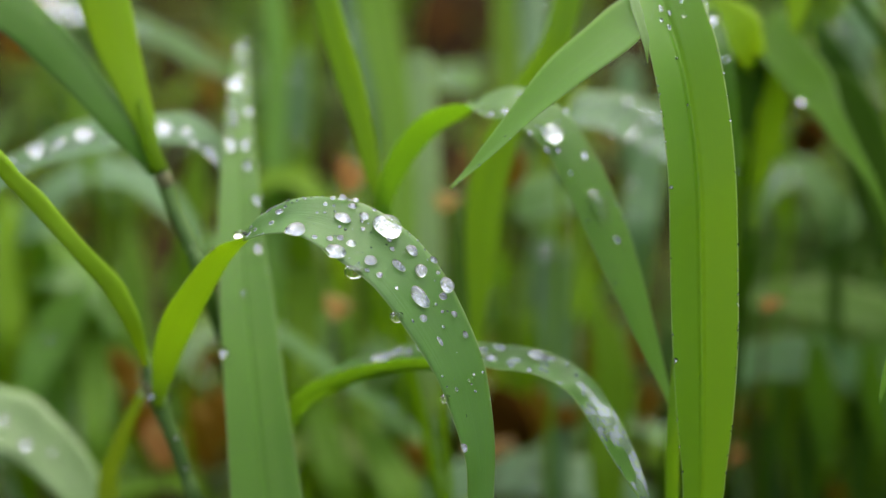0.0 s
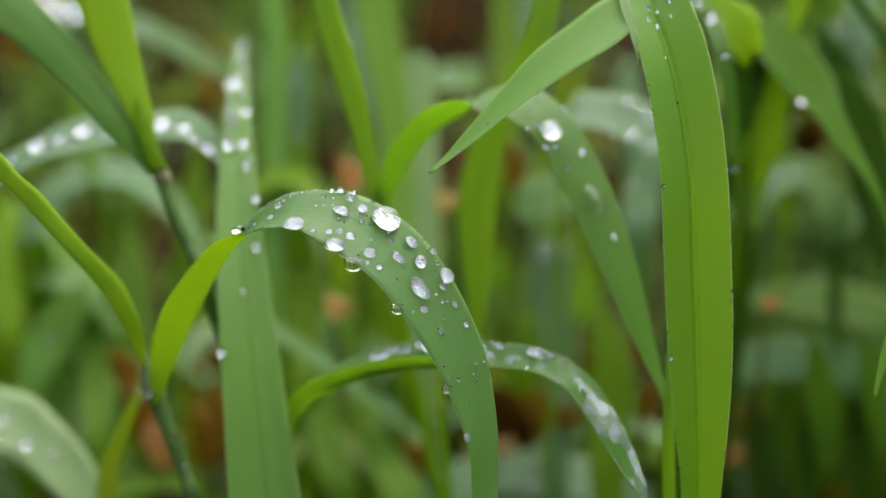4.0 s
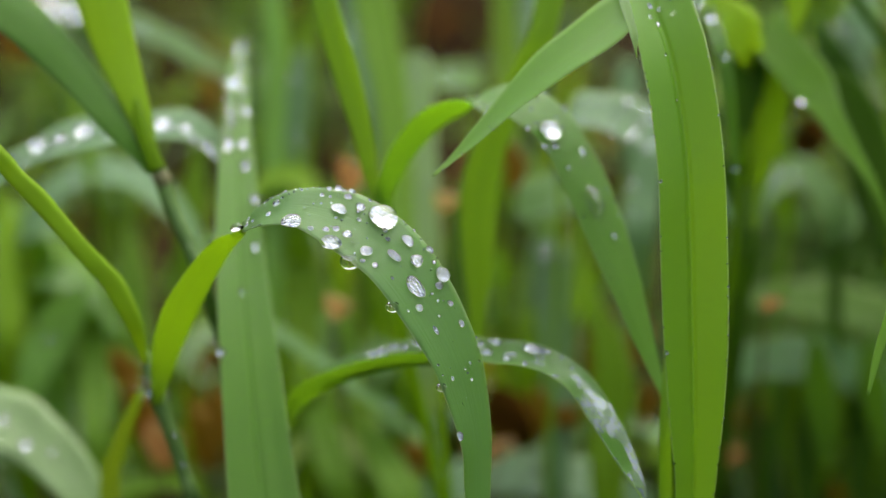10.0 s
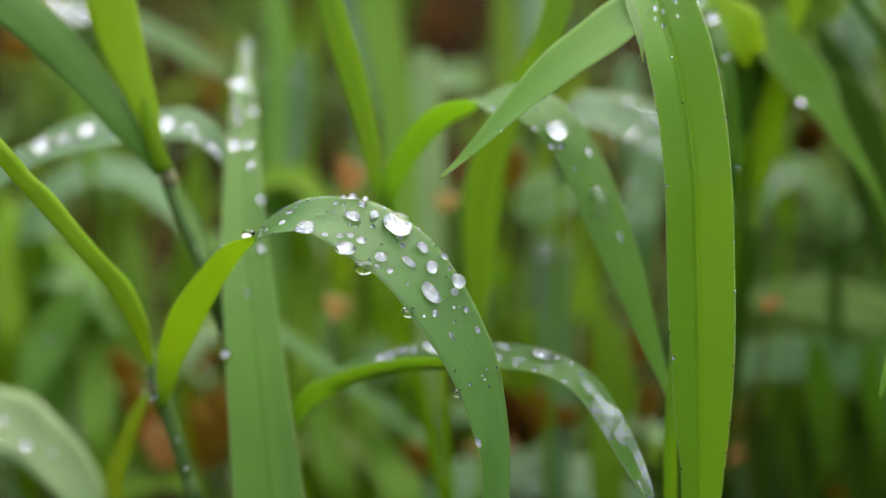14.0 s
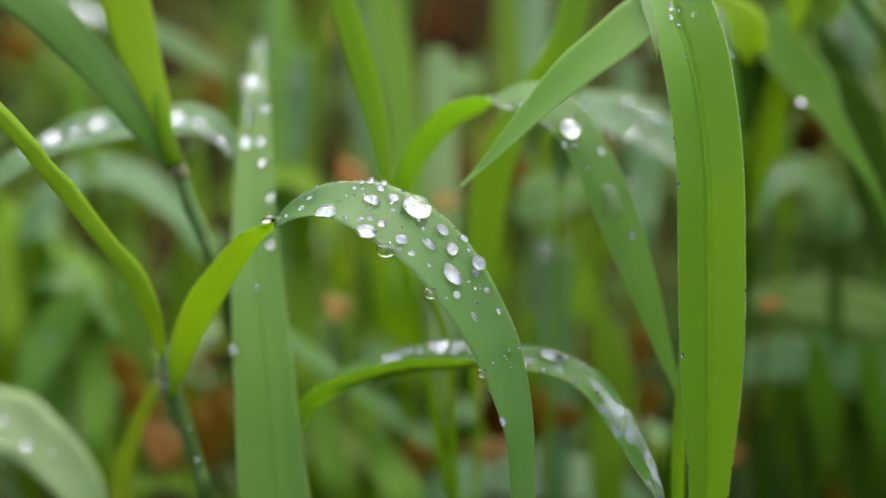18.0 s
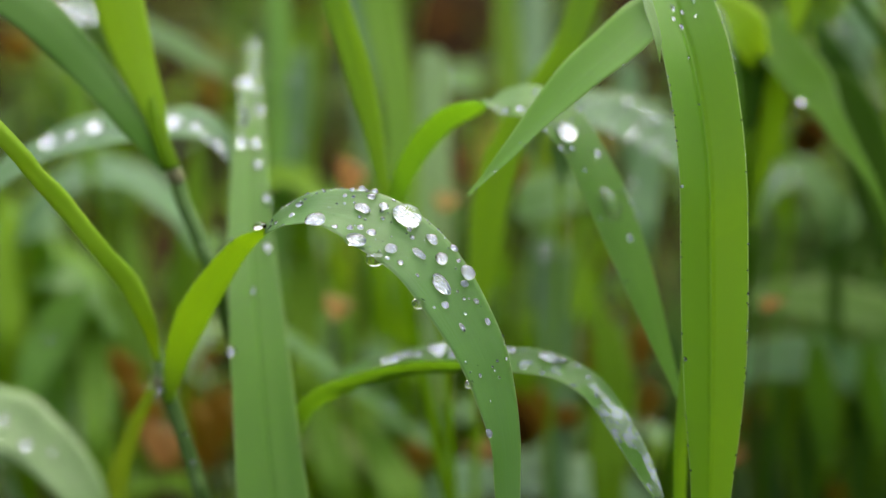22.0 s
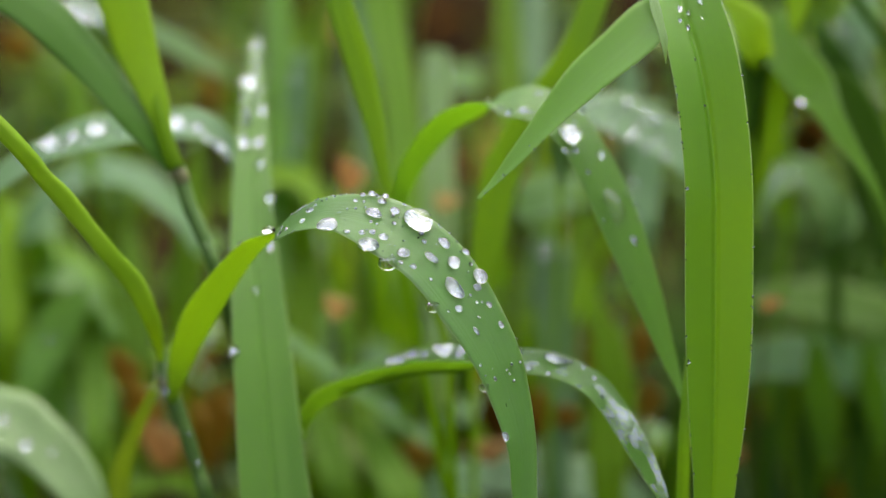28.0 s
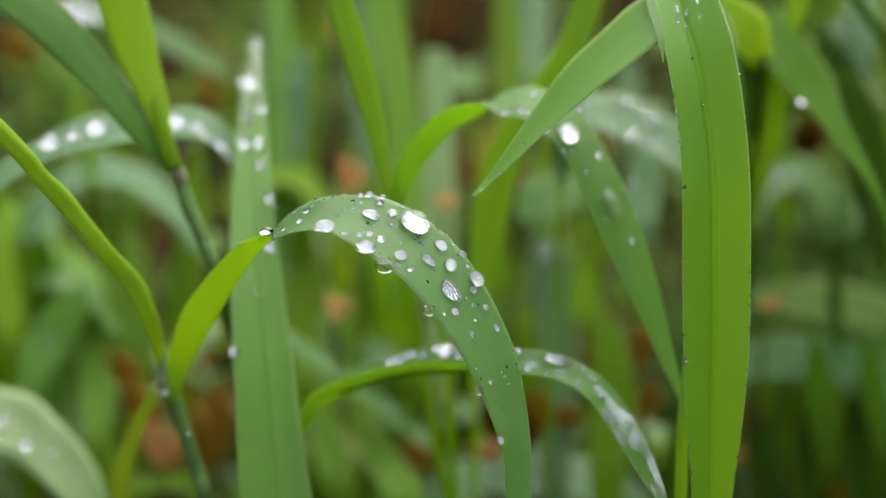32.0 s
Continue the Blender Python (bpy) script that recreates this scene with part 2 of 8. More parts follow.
def leaf(owner, stations, material, keel=0.15, steps=8, across=8, label="", rib=1.0, wave=0.04, thick=0.16, name="leaf", under=-1, power=1.5, groove=0.0, ridge=0.0):
    """A grass leaf with thickness under its plant. Stations in millimetres: the midline's point and the half width across."""
    rows = np.array(stations, dtype=float) / 1000
    origin = np.array(owner.location) if owner.parent is None else np.array(owner.parent.location)
    pivot = rows[0, :3].copy()
    cols = across + 1
    n_along = steps * (len(rows) - 1) + 1
    seed = pivot[0] * 900
    top, low, uvs = [], [], []
    run = 0.0
    last = None
    for i in range(n_along):
        x = i / (n_along - 1)
        c = curve_at(rows, x)[:3]
        run += 0 if last is None else np.linalg.norm(c - last) * 100
        last = c
        for j in range(cols):
            v = 2 * j / across - 1
            p, t, s, n = frame_at(rows, x, v, keel, wave, seed, power, groove, ridge)
            edge = 1 - 0.7 * abs(v) ** 4
            top.append(p + n * thick / 2000 * edge - pivot)
            low.append(p - n * thick / 2000 * edge - pivot)
            uvs.append((run, v))
    m = len(top)
    faces = []
    for i in range(n_along - 1):
        for j in range(across):
            a, b = i * cols + j, (i + 1) * cols + j
            faces += [(a, b, b + 1, a + 1), (m + a, m + a + 1, m + b + 1, m + b)]
        a, b = i * cols, (i + 1) * cols
        faces += [(a, m + a, m + b, b), (a + across, b + across, m + b + across, m + a + across)]
    e = (n_along - 1) * cols
    faces += [(j, j + 1, m + j + 1, m + j) for j in range(across)]
    faces += [(e + j, m + e + j, m + e + j + 1, e + j + 1) for j in range(across)]
    ob = part(name, top + low, faces, material, owner, label, pivot - origin, uvs + uvs)
    SHAPE[ob.name] = (keel, wave, seed, power, groove, ridge)
    if rib:
        vs, fs, k = [], [], 0
        for i in range(n_along):
            x = i / (n_along - 1)
            p, t, s, n = frame_at(rows, x, 0, keel, wave, seed, power, groove, ridge)
            w = np.linalg.norm(curve_at(rows, x)[3:]) * 0.035 * rib
            p = p - pivot
            vs += [p + s * w, p + n * 0.00002 * under, p - s * w, p + n * (w * 1.6 + 0.00008) * under]
        for i in range(n_along - 1):
            for j in range(4):
                a, b = 4 * i + j, 4 * i + (j + 1) % 4
                fs.append((a, a + 4, b + 4, b))
        part("midrib", vs, fs, material, ob, uvs=[(0.0, 0.3)] * len(vs))
    return ob


def tube(name, points, owner, material, label="", parent=None):
    """A round tapering stalk. Points in millimetres: x, y, z, radius."""
    rows = np.array(points, dtype=float) / 1000
    origin = np.array(owner.location)
    k = 7 * (len(rows) - 1) + 1
    vs, fs = [], []
    for i in range(k):
        x = i / (k - 1)
        r = curve_at(rows, x)
        t = curve_at(rows, min(x + 0.01, 1))[:3] - curve_at(rows, max(x - 0.01, 0))[:3]
        t = Vector(t).normalized()
        a = t.orthogonal().normalized()
        b = t.cross(a)
        for j in range(10):
            g = j / 10 * math.tau
            q = a * math.cos(g) + b * math.sin(g)
            vs.append(Vector(r[:3]) - Vector(origin) + q * r[3])
    for i in range(k - 1):
        for j in range(10):
            a, b = 10 * i + j, 10 * i + (j + 1) % 10
            fs.append((a, b, b + 10, a + 10))
    fs += [tuple(range(10))[::-1], tuple(range(10 * (k - 1), 10 * k))]
    return part(name, vs, fs, material, parent or owner, label)


def drop_mesh(name, squash, cut, film_foot=FOOT_WATER, uneven=0.0, sag=0.0, seed=0, undercut=-0.97):
    """A drop on a leaf: a squashed ball with a flat foot at z = 0, about one unit across, uneven in outline and sagging along x."""
    rnd = random.Random(seed)
    a2, a3, p1, p2, p3 = uneven * rnd.uniform(0.6, 1.1), uneven * rnd.uniform(0.3, 0.8), rnd.uniform(0, 6.3), rnd.uniform(0, 6.3), rnd.uniform(0, 6.3)
    seg, ring = 28, 18
    bm = bmesh.new()
    rows = []
    for i in range(ring + 1):
        th = math.pi * i / ring
        row = []
        for j in range(seg):
            g = j / seg * math.tau
            z = max(math.cos(th), -cut)
            r = math.sin(th) if math.cos(th) > -cut else math.sqrt(1 - cut * cut) * (math.pi - th) / (math.pi - math.acos(-cut))
            lobe = 1 + a2 * math.cos(2 * g - p2) + a3 * math.cos(3 * g - p3) + 0.4 * uneven * math.cos(g - p1)
            h = (z + cut) / (1 + cut)
            x, y = 0.5 * r * lobe * math.cos(g), 0.5 * r * lobe * math.sin(g)
            row.append(bm.verts.new((x + sag * (h - h * h * 0.4) * (1 - abs(x)), y, 0.5 * squash * (z + cut) * (1 + 0.6 * sag * x))))
        rows.append(row)
    for i in range(ring):
        for j in range(seg):
            bm.faces.new([rows[i][j], rows[i + 1][j], rows[i + 1][(j + 1) % seg], rows[i][(j + 1) % seg]])
    bmesh.ops.remove_doubles(bm, verts=bm.verts, dist=1e-5)
    bmesh.ops.recalc_face_normals(bm, faces=bm.faces)
    for f in bm.faces:
        f.smooth = True
    me = bpy.data.meshes.new(name)
    bm.to_mesh(me)
    bm.free()
    me.materials.append(WATER)
    if film_foot:
        me.materials.append(film_foot)
    for f in me.polygons:
        if film_foot and f.normal.z < undercut:
            f.material_index = 1
    return me


LARGE = [drop_mesh("water_drop", 0.66, 0.34, FOOT_WATER, 0.06, 0.12, 3, -0.25), drop_mesh("water_drop", 0.72, 0.4, FOOT_WATER, 0.1, 0.16, 4, -0.25), drop_mesh("water_drop", 0.62, 0.3, FOOT_WATER, 0.12, 0.14, 5, -0.25),
         drop_mesh("water_drop", 0.7, 0.36, FOOT_WATER, 0.08, 0.1, 8, -0.25)]
DOMES = [drop_mesh("water_drop", 0.66, 0.28, FOOT_WATER, 0.05, 0.08, 1), drop_mesh("water_drop", 0.74, 0.34, FOOT_WATER, 0.08, 0.1, 2), drop_mesh("water_drop", 0.8, 0.36, FOOT_WATER, 0.04, 0.06, 6)]
CLEAR = [drop_mesh("water_drop", 0.5, 0.12, None, 0.06, 0.14, 7)]
ROUND = [drop_mesh("water_drop", 0.78, 0.3, None, 0.04, 0.06, 9)]
SMALL = drop_mesh("water_drop", 0.74, 0.25, None, 0.03)
BEAD = drop_mesh("water_drop", 0.95, 0.5, None)


def drops(ob, stations, places, side=1, label="", shapes=None, face=0.0):
    """Water drops as parts of a leaf: x along, v across, millimetres wide, stretch along the leaf."""
    rows = np.array(stations, dtype=float) / 1000
    for i, (x, v, wide, stretch) in enumerate(places):
        p, t, s, n = frame_at(rows, x, v, *SHAPE[ob.name])
        n = n * side
        clear = bool(shapes) or (wide < 1.3 and i % 5 == 0)
        if face:
            n = n + np.array((0, -0.26, 0.3)) * face
            n = n / np.linalg.norm(n)
        s = np.cross(n, t)
        s = s / np.linalg.norm(s)
        t2 = np.cross(s, n)
        w = wide / 1000
        p = p - rows[0, :3] + n * (-0.00006 if clear and i % 5 != 1 else 0.00012) + np.array((0, 0, 0.1 * w * min(face, 3)))
        turn = random.uniform(-0.25, 0.25)
        m = Matrix(((t2[0], s[0], n[0], p[0]), (t2[1], s[1], n[1], p[1]), (t2[2], s[2], n[2], p[2]), (0, 0, 0, 1)))
        d = new("water_drop", shapes[0] if shapes else SMALL if clear else LARGE[i % 4] if wide > 2 else DOMES[i % 3])
        d.parent = ob
        k = stretch ** 0.5
        d.matrix_basis = m @ Matrix.Rotation(turn, 4, "Z") @ Matrix.Diagonal((w * k, w / k, w * (0.85 if stretch > 1.4 else 1), 1))
        tagged(d, label or "clear round water drop beading on the leaf")


def dew(ob, stations, v, count, side, seed, x0=0.03, x1=0.97):
    """A row of tiny beads caught along a leaf margin."""
    rnd = random.Random(seed)
    drops(ob, stations, [(rnd.uniform(x0, x1), (v * rnd.uniform(0.95, 1.0) if abs(v) > 0.9 else v + rnd.uniform(-0.3, 0.3)), rnd.uniform(0.16, 0.45), 1) for i in range(count)], side, "tiny bead of water on the leaf margin")


def shower(ob, stations, count, x0, x1, v0, v1, small, large, side, seed):
    """Small rain drops scattered over a stretch of a leaf."""
    rnd = random.Random(seed)
    drops(ob, stations, [(rnd.uniform(x0, x1), rnd.uniform(v0, v1), small + (large - small) * rnd.random() ** 2, rnd.uniform(0.9, 1.25)) for i in range(count)], side, "small rain drop on the leaf")


def hanging(ob, stations, places):
    """Drops that hang under the edge of a leaf."""
    rows = np.array(stations, dtype=float) / 1000
    for x, v, wide in places:
        p, t, s, n = frame_at(rows, x, v, *SHAPE[ob.name])
        w = wide / 1000
        p = p - rows[0, :3]
        d = new("water_drop", BEAD)
        d.parent = ob
        d.matrix_basis = Matrix.Translation(p + np.array((0, 0, 0.22 * w))) @ Matrix.Rotation(math.pi, 4, "X") @ Matrix.Diagonal((w, w * 0.8, w * 0.9, 1))
        tagged(d, "clear water drop hanging from the leaf edge")


def wet(x, v, seed):
    """Whether the water film covers this spot of the low leaf: broken pools first, then a sheet with a dry island, then a wet tip."""
    u = x + 0.01 * noise.noise((x * 60, v * 3, seed)) + 0.006 * noise.noise((x * 230, v * 11, seed))
    w = v + 0.22 * noise.noise((x * 45, v * 2.5, seed + 7)) + 0.12 * noise.noise((x * 210, v * 12, seed))
    if u < 0.645:
        return noise.noise((x * 34, v * 2.0, seed)) + 0.4 * noise.noise((x * 110, v * 7, seed)) > (0.36 if w > -0.55 else 0.5)
    if u < 0.7:
        return u > 0.66 and 0.05 < w < 0.45
    if u < 0.79 + 0.03 * v:
        return w < 0.4 + (u - 0.7) * 8
    if u < 0.862:
        return w > 0.3 or w < -0.86
    return w > -0.8


def film(ob, stations, x0, x1, side, seed):
    """An uneven film of water over part of a leaf."""
    rows = np.array(stations, dtype=float) / 1000
    na, nc = 260, 56
    vs, fs, ids = [], [], {}

    def spot(i, j):
        if (i, j) not in ids:
            x, v = x0 + (x1 - x0) * i / na, 0.97 * (2 * j / nc - 1)
            p, t, s, n = frame_at(rows, x, v, *SHAPE[ob.name])
            ids[i, j] = len(vs)
            vs.append(p - rows[0, :3] + n * side * (0.00013 + 0.00004 * noise.noise((x * 90, v * 5, seed))))
        return ids[i, j]

    for i in range(na):
        for j in range(nc):
            if wet(x0 + (x1 - x0) * (i + 0.5) / na, 2 * (j + 0.5) / nc - 1, seed):
                fs.append((spot(i, j), spot(i + 1, j), spot(i + 1, j + 1), spot(i, j + 1)))
    part("water_film", vs, fs, FILM, ob, "shining uneven film of rain water")


def stalk_to_ground(owner, top, wide=1.2, material=FRESH):
    """A stem from the foot of a leaf down to the root of its plant."""
    x, y, z = owner.location * 1000
    rows = [(x, y, -4, wide * 1.3), (x + (top[0] - x) * 0.25, y + (top[1] - y) * 0.3, top[2] * 0.35, wide * 1.15),
            (x + (top[0] - x) * 0.65, y + (top[1] - y) * 0.7, top[2] * 0.72, wide), (top[0], top[1], top[2] + 2, wide * 0.8)]
    return tube("stem", rows, owner, material)


# ---- ground ----
def ground():
    radii = [0, 0.06, 0.12] + [0.12 + 0.03 * i for i in range(1, 60)] + [2.1, 2.5, 3.2, 4.5, 7, 12, 25, 60, 150, 400, 1200]
    seg = 128
    vs, fs = [], []
    for r in radii:
        for j in range(seg):
            g = j / seg * math.tau
            x, y = r * math.cos(g), 0.45 + r * math.sin(g)
            h = noise.noise((x * 14, y * 14, 0)) * 0.006 + noise.noise((x * 60, y * 60, 3)) * 0.003
            vs.append((x, y, (h if r < 2.2 else 0) - 0.004))
    for i in range(len(radii) - 1):
        for j in range(seg):
            a, b = i * seg + j, i * seg + (j + 1) % seg
            fs.append((a, b, b + seg, a + seg) if i else (seg + j, seg + (j + 1) % seg, j))
    ob = part("ground", vs, fs, SOIL, None)
    return tagged(ob, "dark damp soil under the grass", "ground", kind="structure")


def hairs(owner, at, count):
    """Fine pale hairs round a stem joint."""
    origin = Vector(owner.location)
    c = Vector(at) / 1000 - origin
    vs, fs = [], []
    for i in range(count):
        d = Vector((random.gauss(0, 1), random.gauss(0, 1), random.gauss(0.2, 0.6))).normalized()
        a = c + Vector((random.uniform(-1, 1), 0, random.uniform(-2.5, 2.5))) * 0.001 + d * 0.0012
        b = a + d * random.uniform(0.0015, 0.004)
        s = d.orthogonal().normalized() * 0.00006
        q = d.cross(s)
        k = len(vs)
        vs += [a + s, a - s * 0.5 + q, a - s * 0.5 - q, b]
        fs += [(k, k + 1, k + 3), (k + 1, k + 2, k + 3), (k + 2, k, k + 3)]
    part("hairs", vs, fs, HAIR, owner, "fine pale hairs round the joint")


def bead(owner, at, wide):
    d = new("water_drop", DOMES[2])
    d.parent = owner
    w = wide / 1000
    d.matrix_basis = Matrix.Translation(Vector(at) / 1000 - Vector(owner.location)) @ Matrix.Rotation(0.9, 4, "X") @ Matrix.Diagonal((w, w, w, 1))
    tagged(d, "clear water drop caught at the joint")


def dry_leaf(at, length, width, material, label):
    """A withered leaf on a thin straw that stands in the soil."""
    ob = plant("dry_grass", (at[0] + 4, at[1] + 12, 0), label, "dry grass", "dry leaves between the stems")
    tube("straw", [(at[0] + 4, at[1] + 12, -4, 0.7), (at[0] + 3, at[1] + 9, at[2] * 0.5, 0.6), (at[0], at[1] + 1, at[2] - length * 0.9, 0.4)], ob, STRAW)
    st = []
    for k in range(6):
        a = k / 5
        half = max(0.2, width * math.sin(math.pi * (0.06 + 0.9 * a)))
        st.append((at[0] + 1.5 * math.sin(4 * a), at[1] + 2 * math.cos(3 * a), at[2] + (a - 0.5) * 2 * length, half, 0.2 * half, 0.1 * half))
    leaf(ob, st, material, 0.35, 4, 6, wave=0.12)
    return ob


def back_plant(root, stations, material, label, keel, side, beads):
    ob = plant("grass_plant", root, label, group="grass leaves behind")
    stalk_to_ground(ob, stations[0][:3], 1.0, FRESH)
    blade = leaf(ob, stations, material, keel, 6, 6, under=-side)
    drops(blade, stations, beads, side)
    if material in (HAZE, BLUE, PALE, TEAL_SHADED):
        shower(blade, stations, 7, 0.2, 0.9, -0.8, 0.8, 0.7, 2.4, side, int(root[0] * 10 + root[1]))
    return ob


ground()

# ---- the front plant: an arching leaf beaded with rain, a narrow leaf, a stem ----
front_plant = plant('grass_plant', (-32.0, 285.0, 0.0), 'young grass plant with an arching leaf beaded with rain drops')
tube('stem', [
    (-60.4, 250.1, 179.6, 0.5), (-59.8, 249.3, 175.6, 1.6), (-58.6, 248.1, 170.6, 1.8),
    (-55.9, 246.6, 162.7, 1.6), (-53.3, 244.8, 154.1, 1.6), (-51.1, 243.5, 146.6, 1.6),
    (-47.3, 251.8, 117.3, 1.632), (-40.6, 266.3, 66, 1.76), (-32, 285, -4, 2.08),], front_plant, STEM, 'slender green stem with fine pale hairs')
FOOT = [
    (-58, 245.5, 169.7, 0.7, 0.8, -0.6), (-56.2, 245.3, 178.8, 2.1, 0.6, -1),
    (-53.1, 242.7, 187.5, 2.7, 1.4, -1.7), (-48.9, 239.2, 196.5, 2.7, 1.4, -1.8),
    (-41.4, 235.8, 208.1, 1, 1.9, -2.4), (-35.6, 232.5, 213.7, 0.2, 1.3, -0.8),]
arch_foot = leaf(front_plant, FOOT, YOUNG, 0.10, 9, 10, 'rising lime underside of the arching leaf', wave=0.02, rib=False, name='leaf_base')
ARCH = [
    (-36.2, 232.7, 214.0, -0.1, 1.7, 0.2),
    (-31.5, 230.8, 217.3, -0.6, 5.6, -0.3),
    (-25.3, 229.4, 219.1, -0.2, 6.5, 1.0),
    (-17.0, 227.4, 217.4, 1.8, 7.0, 2.2),
    (-9.1, 224.3, 213.0, 3.2, 6.9, 1.7),
    (-2.9, 220.5, 206.0, 3.7, 6.4, 1.7),
    (2.4, 215.8, 197.2, 3.8, 5.0, 0.2),
    (4.9, 211.9, 190.0, 3.3, 4.2, -0.4),
    (6.4, 207.6, 183.1, 2.7, 3.1, -0.6),
    (6.5, 203.5, 176.6, 2.3, 1.8, -0.9),
    (6.8, 197.6, 167.5, 1.5, 0.4, -0.3),
    (6.5, 192.6, 160.5, 0.1, 0.0, 0.0),
]
arch_leaf = leaf(front_plant, ARCH, GREEN, 0.10, 9, 12, 'arching green leaf covered in rain drops', wave=0.02)
drops(arch_leaf, ARCH, [
    (0.1727, -0.85, 3.42, 1.3), (0.2682, -0.9, 3.23, 1.3), (0.2568, 0.35, 2.47, 1.3),
    (0.2886, 0.65, 1.71, 1.2), (0.2636, 0.8, 1.42, 1.2), (0.2455, 1.0, 1.33, 1.1), (0.2318, 0.95, 1.04, 1.1),
    (0.2659, 1.0, 1.14, 1.2), (0.2227, 0.7, 0.85, 1), (0.2364, 0.7, 0.66, 1), (0.2477, 0.8, 0.47, 1),
    (0.2886, 0.5, 0.76, 1), (0.2955, 0.3, 0.85, 1), (0.2568, 0.05, 0.66, 1), (0.2682, 0.05, 0.47, 1),
    (0.2727, 0.35, 0.38, 1), (0.2477, -0.5, 1.14, 1.1), (0.2545, -0.3, 0.38, 1), (0.2659, -0.3, 1.23, 1.1),
    (0.2886, -0.3, 1.61, 1.1), (0.2977, 0.0, 0.57, 1),
], 1, face=0.5)
drops(arch_leaf, ARCH, [
    (0.3045, -0.45, 1.04, 1.1), (0.3341, -0.45, 2.18, 1), (0.3409, 0.45, 1.04, 1.1), (0.3409, 0.3, 0.38, 1),
    (0.3523, 0.3, 0.95, 1), (0.3727, 0.45, 1.14, 1), (0.3795, 0.65, 2.18, 1.15), (0.4159, 0.95, 1.33, 1.3),
    (0.4114, 0.45, 2.47, 1), (0.3773, 0.05, 2.09, 1.9), (0.3659, -0.3, 0.95, 1), (0.3614, -0.6, 1.14, 1),
    (0.3386, -0.75, 0.95, 1), (0.3182, -0.7, 0.38, 1), (0.3227, -0.05, 0.38, 1), (0.4364, -0.05, 3.52, 1.75),
    (0.4568, 0.85, 2.85, 1.2), (0.4636, 0.6, 1.52, 1), (0.4341, 0.85, 0.85, 1), (0.3977, -0.45, 0.66, 1.2),
    (0.4159, -0.35, 0.38, 1), (0.4386, 0.65, 0.38, 1),
], 1, face=0.5)
drops(arch_leaf, ARCH, [
    (0.4409, 0.55, 0.38, 1), (0.4636, 0.3, 0.57, 1), (0.4773, 0.35, 0.66, 1), (0.4818, 0.5, 0.47, 1),
    (0.4909, 0.65, 1.14, 1.1), (0.4636, -0.3, 1.42, 1), (0.4932, 0.15, 0.66, 1.1), (0.4523, -0.65, 0.57, 1.3),
    (0.5045, -0.2, 1.14, 2.6), (0.5205, 0.7, 1.23, 1.4), (0.5545, 0.3, 0.38, 1), (0.55, -0.75, 0.47, 1),
    (0.5705, -0.75, 0.38, 1), (0.5864, -0.4, 0.76, 1.2), (0.5795, 0.5, 0.57, 1), (0.5864, 0.45, 0.57, 1),
    (0.5841, 0.25, 0.47, 1), (0.5932, 0.3, 0.47, 1), (0.6091, 0.4, 0.57, 1), (0.5841, 0.85, 0.57, 1),
    (0.6045, 0.9, 0.66, 1), (0.5477, 1.0, 0.47, 1),
], 1, face=0.9)
drops(arch_leaf, ARCH, [
    (0.6386, 0.0, 0.57, 1), (0.6955, -0.95, 1.42, 1.2), (0.1273, 0.5, 1.42, 1.2), (0.1023, 0.0, 1.14, 1),
    (0.0455, 0.0, 0.76, 1), (0.1977, 0.1, 1.04, 1.1), (0.2114, 0.35, 0.47, 1), (0.225, 0.4, 0.57, 1),
    (0.2409, 0.5, 0.47, 1), (0.2182, -0.75, 1.04, 1.3), (0.0886, 0.8, 1.14, 1.2), (0.1432, 0.7, 0.57, 1),
    (0.1705, 0.85, 0.47, 1), (0.1864, 0.9, 0.57, 1), (0.1977, 0.95, 0.38, 1), (0.2068, 1.0, 0.47, 1),
    (0.1591, 0.8, 0.38, 1), (0.2159, 1.0, 0.38, 1), (0.2523, 1.0, 0.57, 1), (0.2977, 0.95, 0.57, 1),
    (0.3477, 0.85, 0.66, 1), (0.3614, 0.95, 0.38, 1),
], 1, face=0.5)
drops(arch_leaf, ARCH, [(0.3273, 0.68, 5.2, 1.2)], 1, 'largest clear water drop on the leaf', face=0.2)
drops(arch_foot, FOOT, [(0.97, -0.9, 2.5, 1.1), (0.93, -0.3, 1.2, 1), (0.8, -0.97, 1.2, 1)], 1, shapes=ROUND, face=2.0)
drops(arch_leaf, ARCH, [(0.01, -0.6, 0.9, 1), (0.03, 0.6, 0.8, 1), (0.02, 0.0, 1.1, 1)], 1)
shower(arch_leaf, ARCH, 14, 0.2, 0.36, -0.8, 0.95, 0.2, 0.42, 1, 61)
shower(arch_leaf, ARCH, 10, 0.36, 0.66, -0.8, 0.9, 0.18, 0.36, 1, 62)
shower(arch_leaf, ARCH, 16, 0.06, 0.26, 0.93, 1.0, 0.3, 0.6, 1, 63)
shower(arch_leaf, ARCH, 8, 0.05, 0.2, -0.98, -0.9, 0.25, 0.5, 1, 64)
dew(arch_leaf, ARCH, 1.0, 22, 1, 43, 0.06, 0.7)
hanging(arch_leaf, ARCH, [(0.3182, -1, 3.5), (0.4273, -1, 2.5), (0.5886, -1, 1.9)])
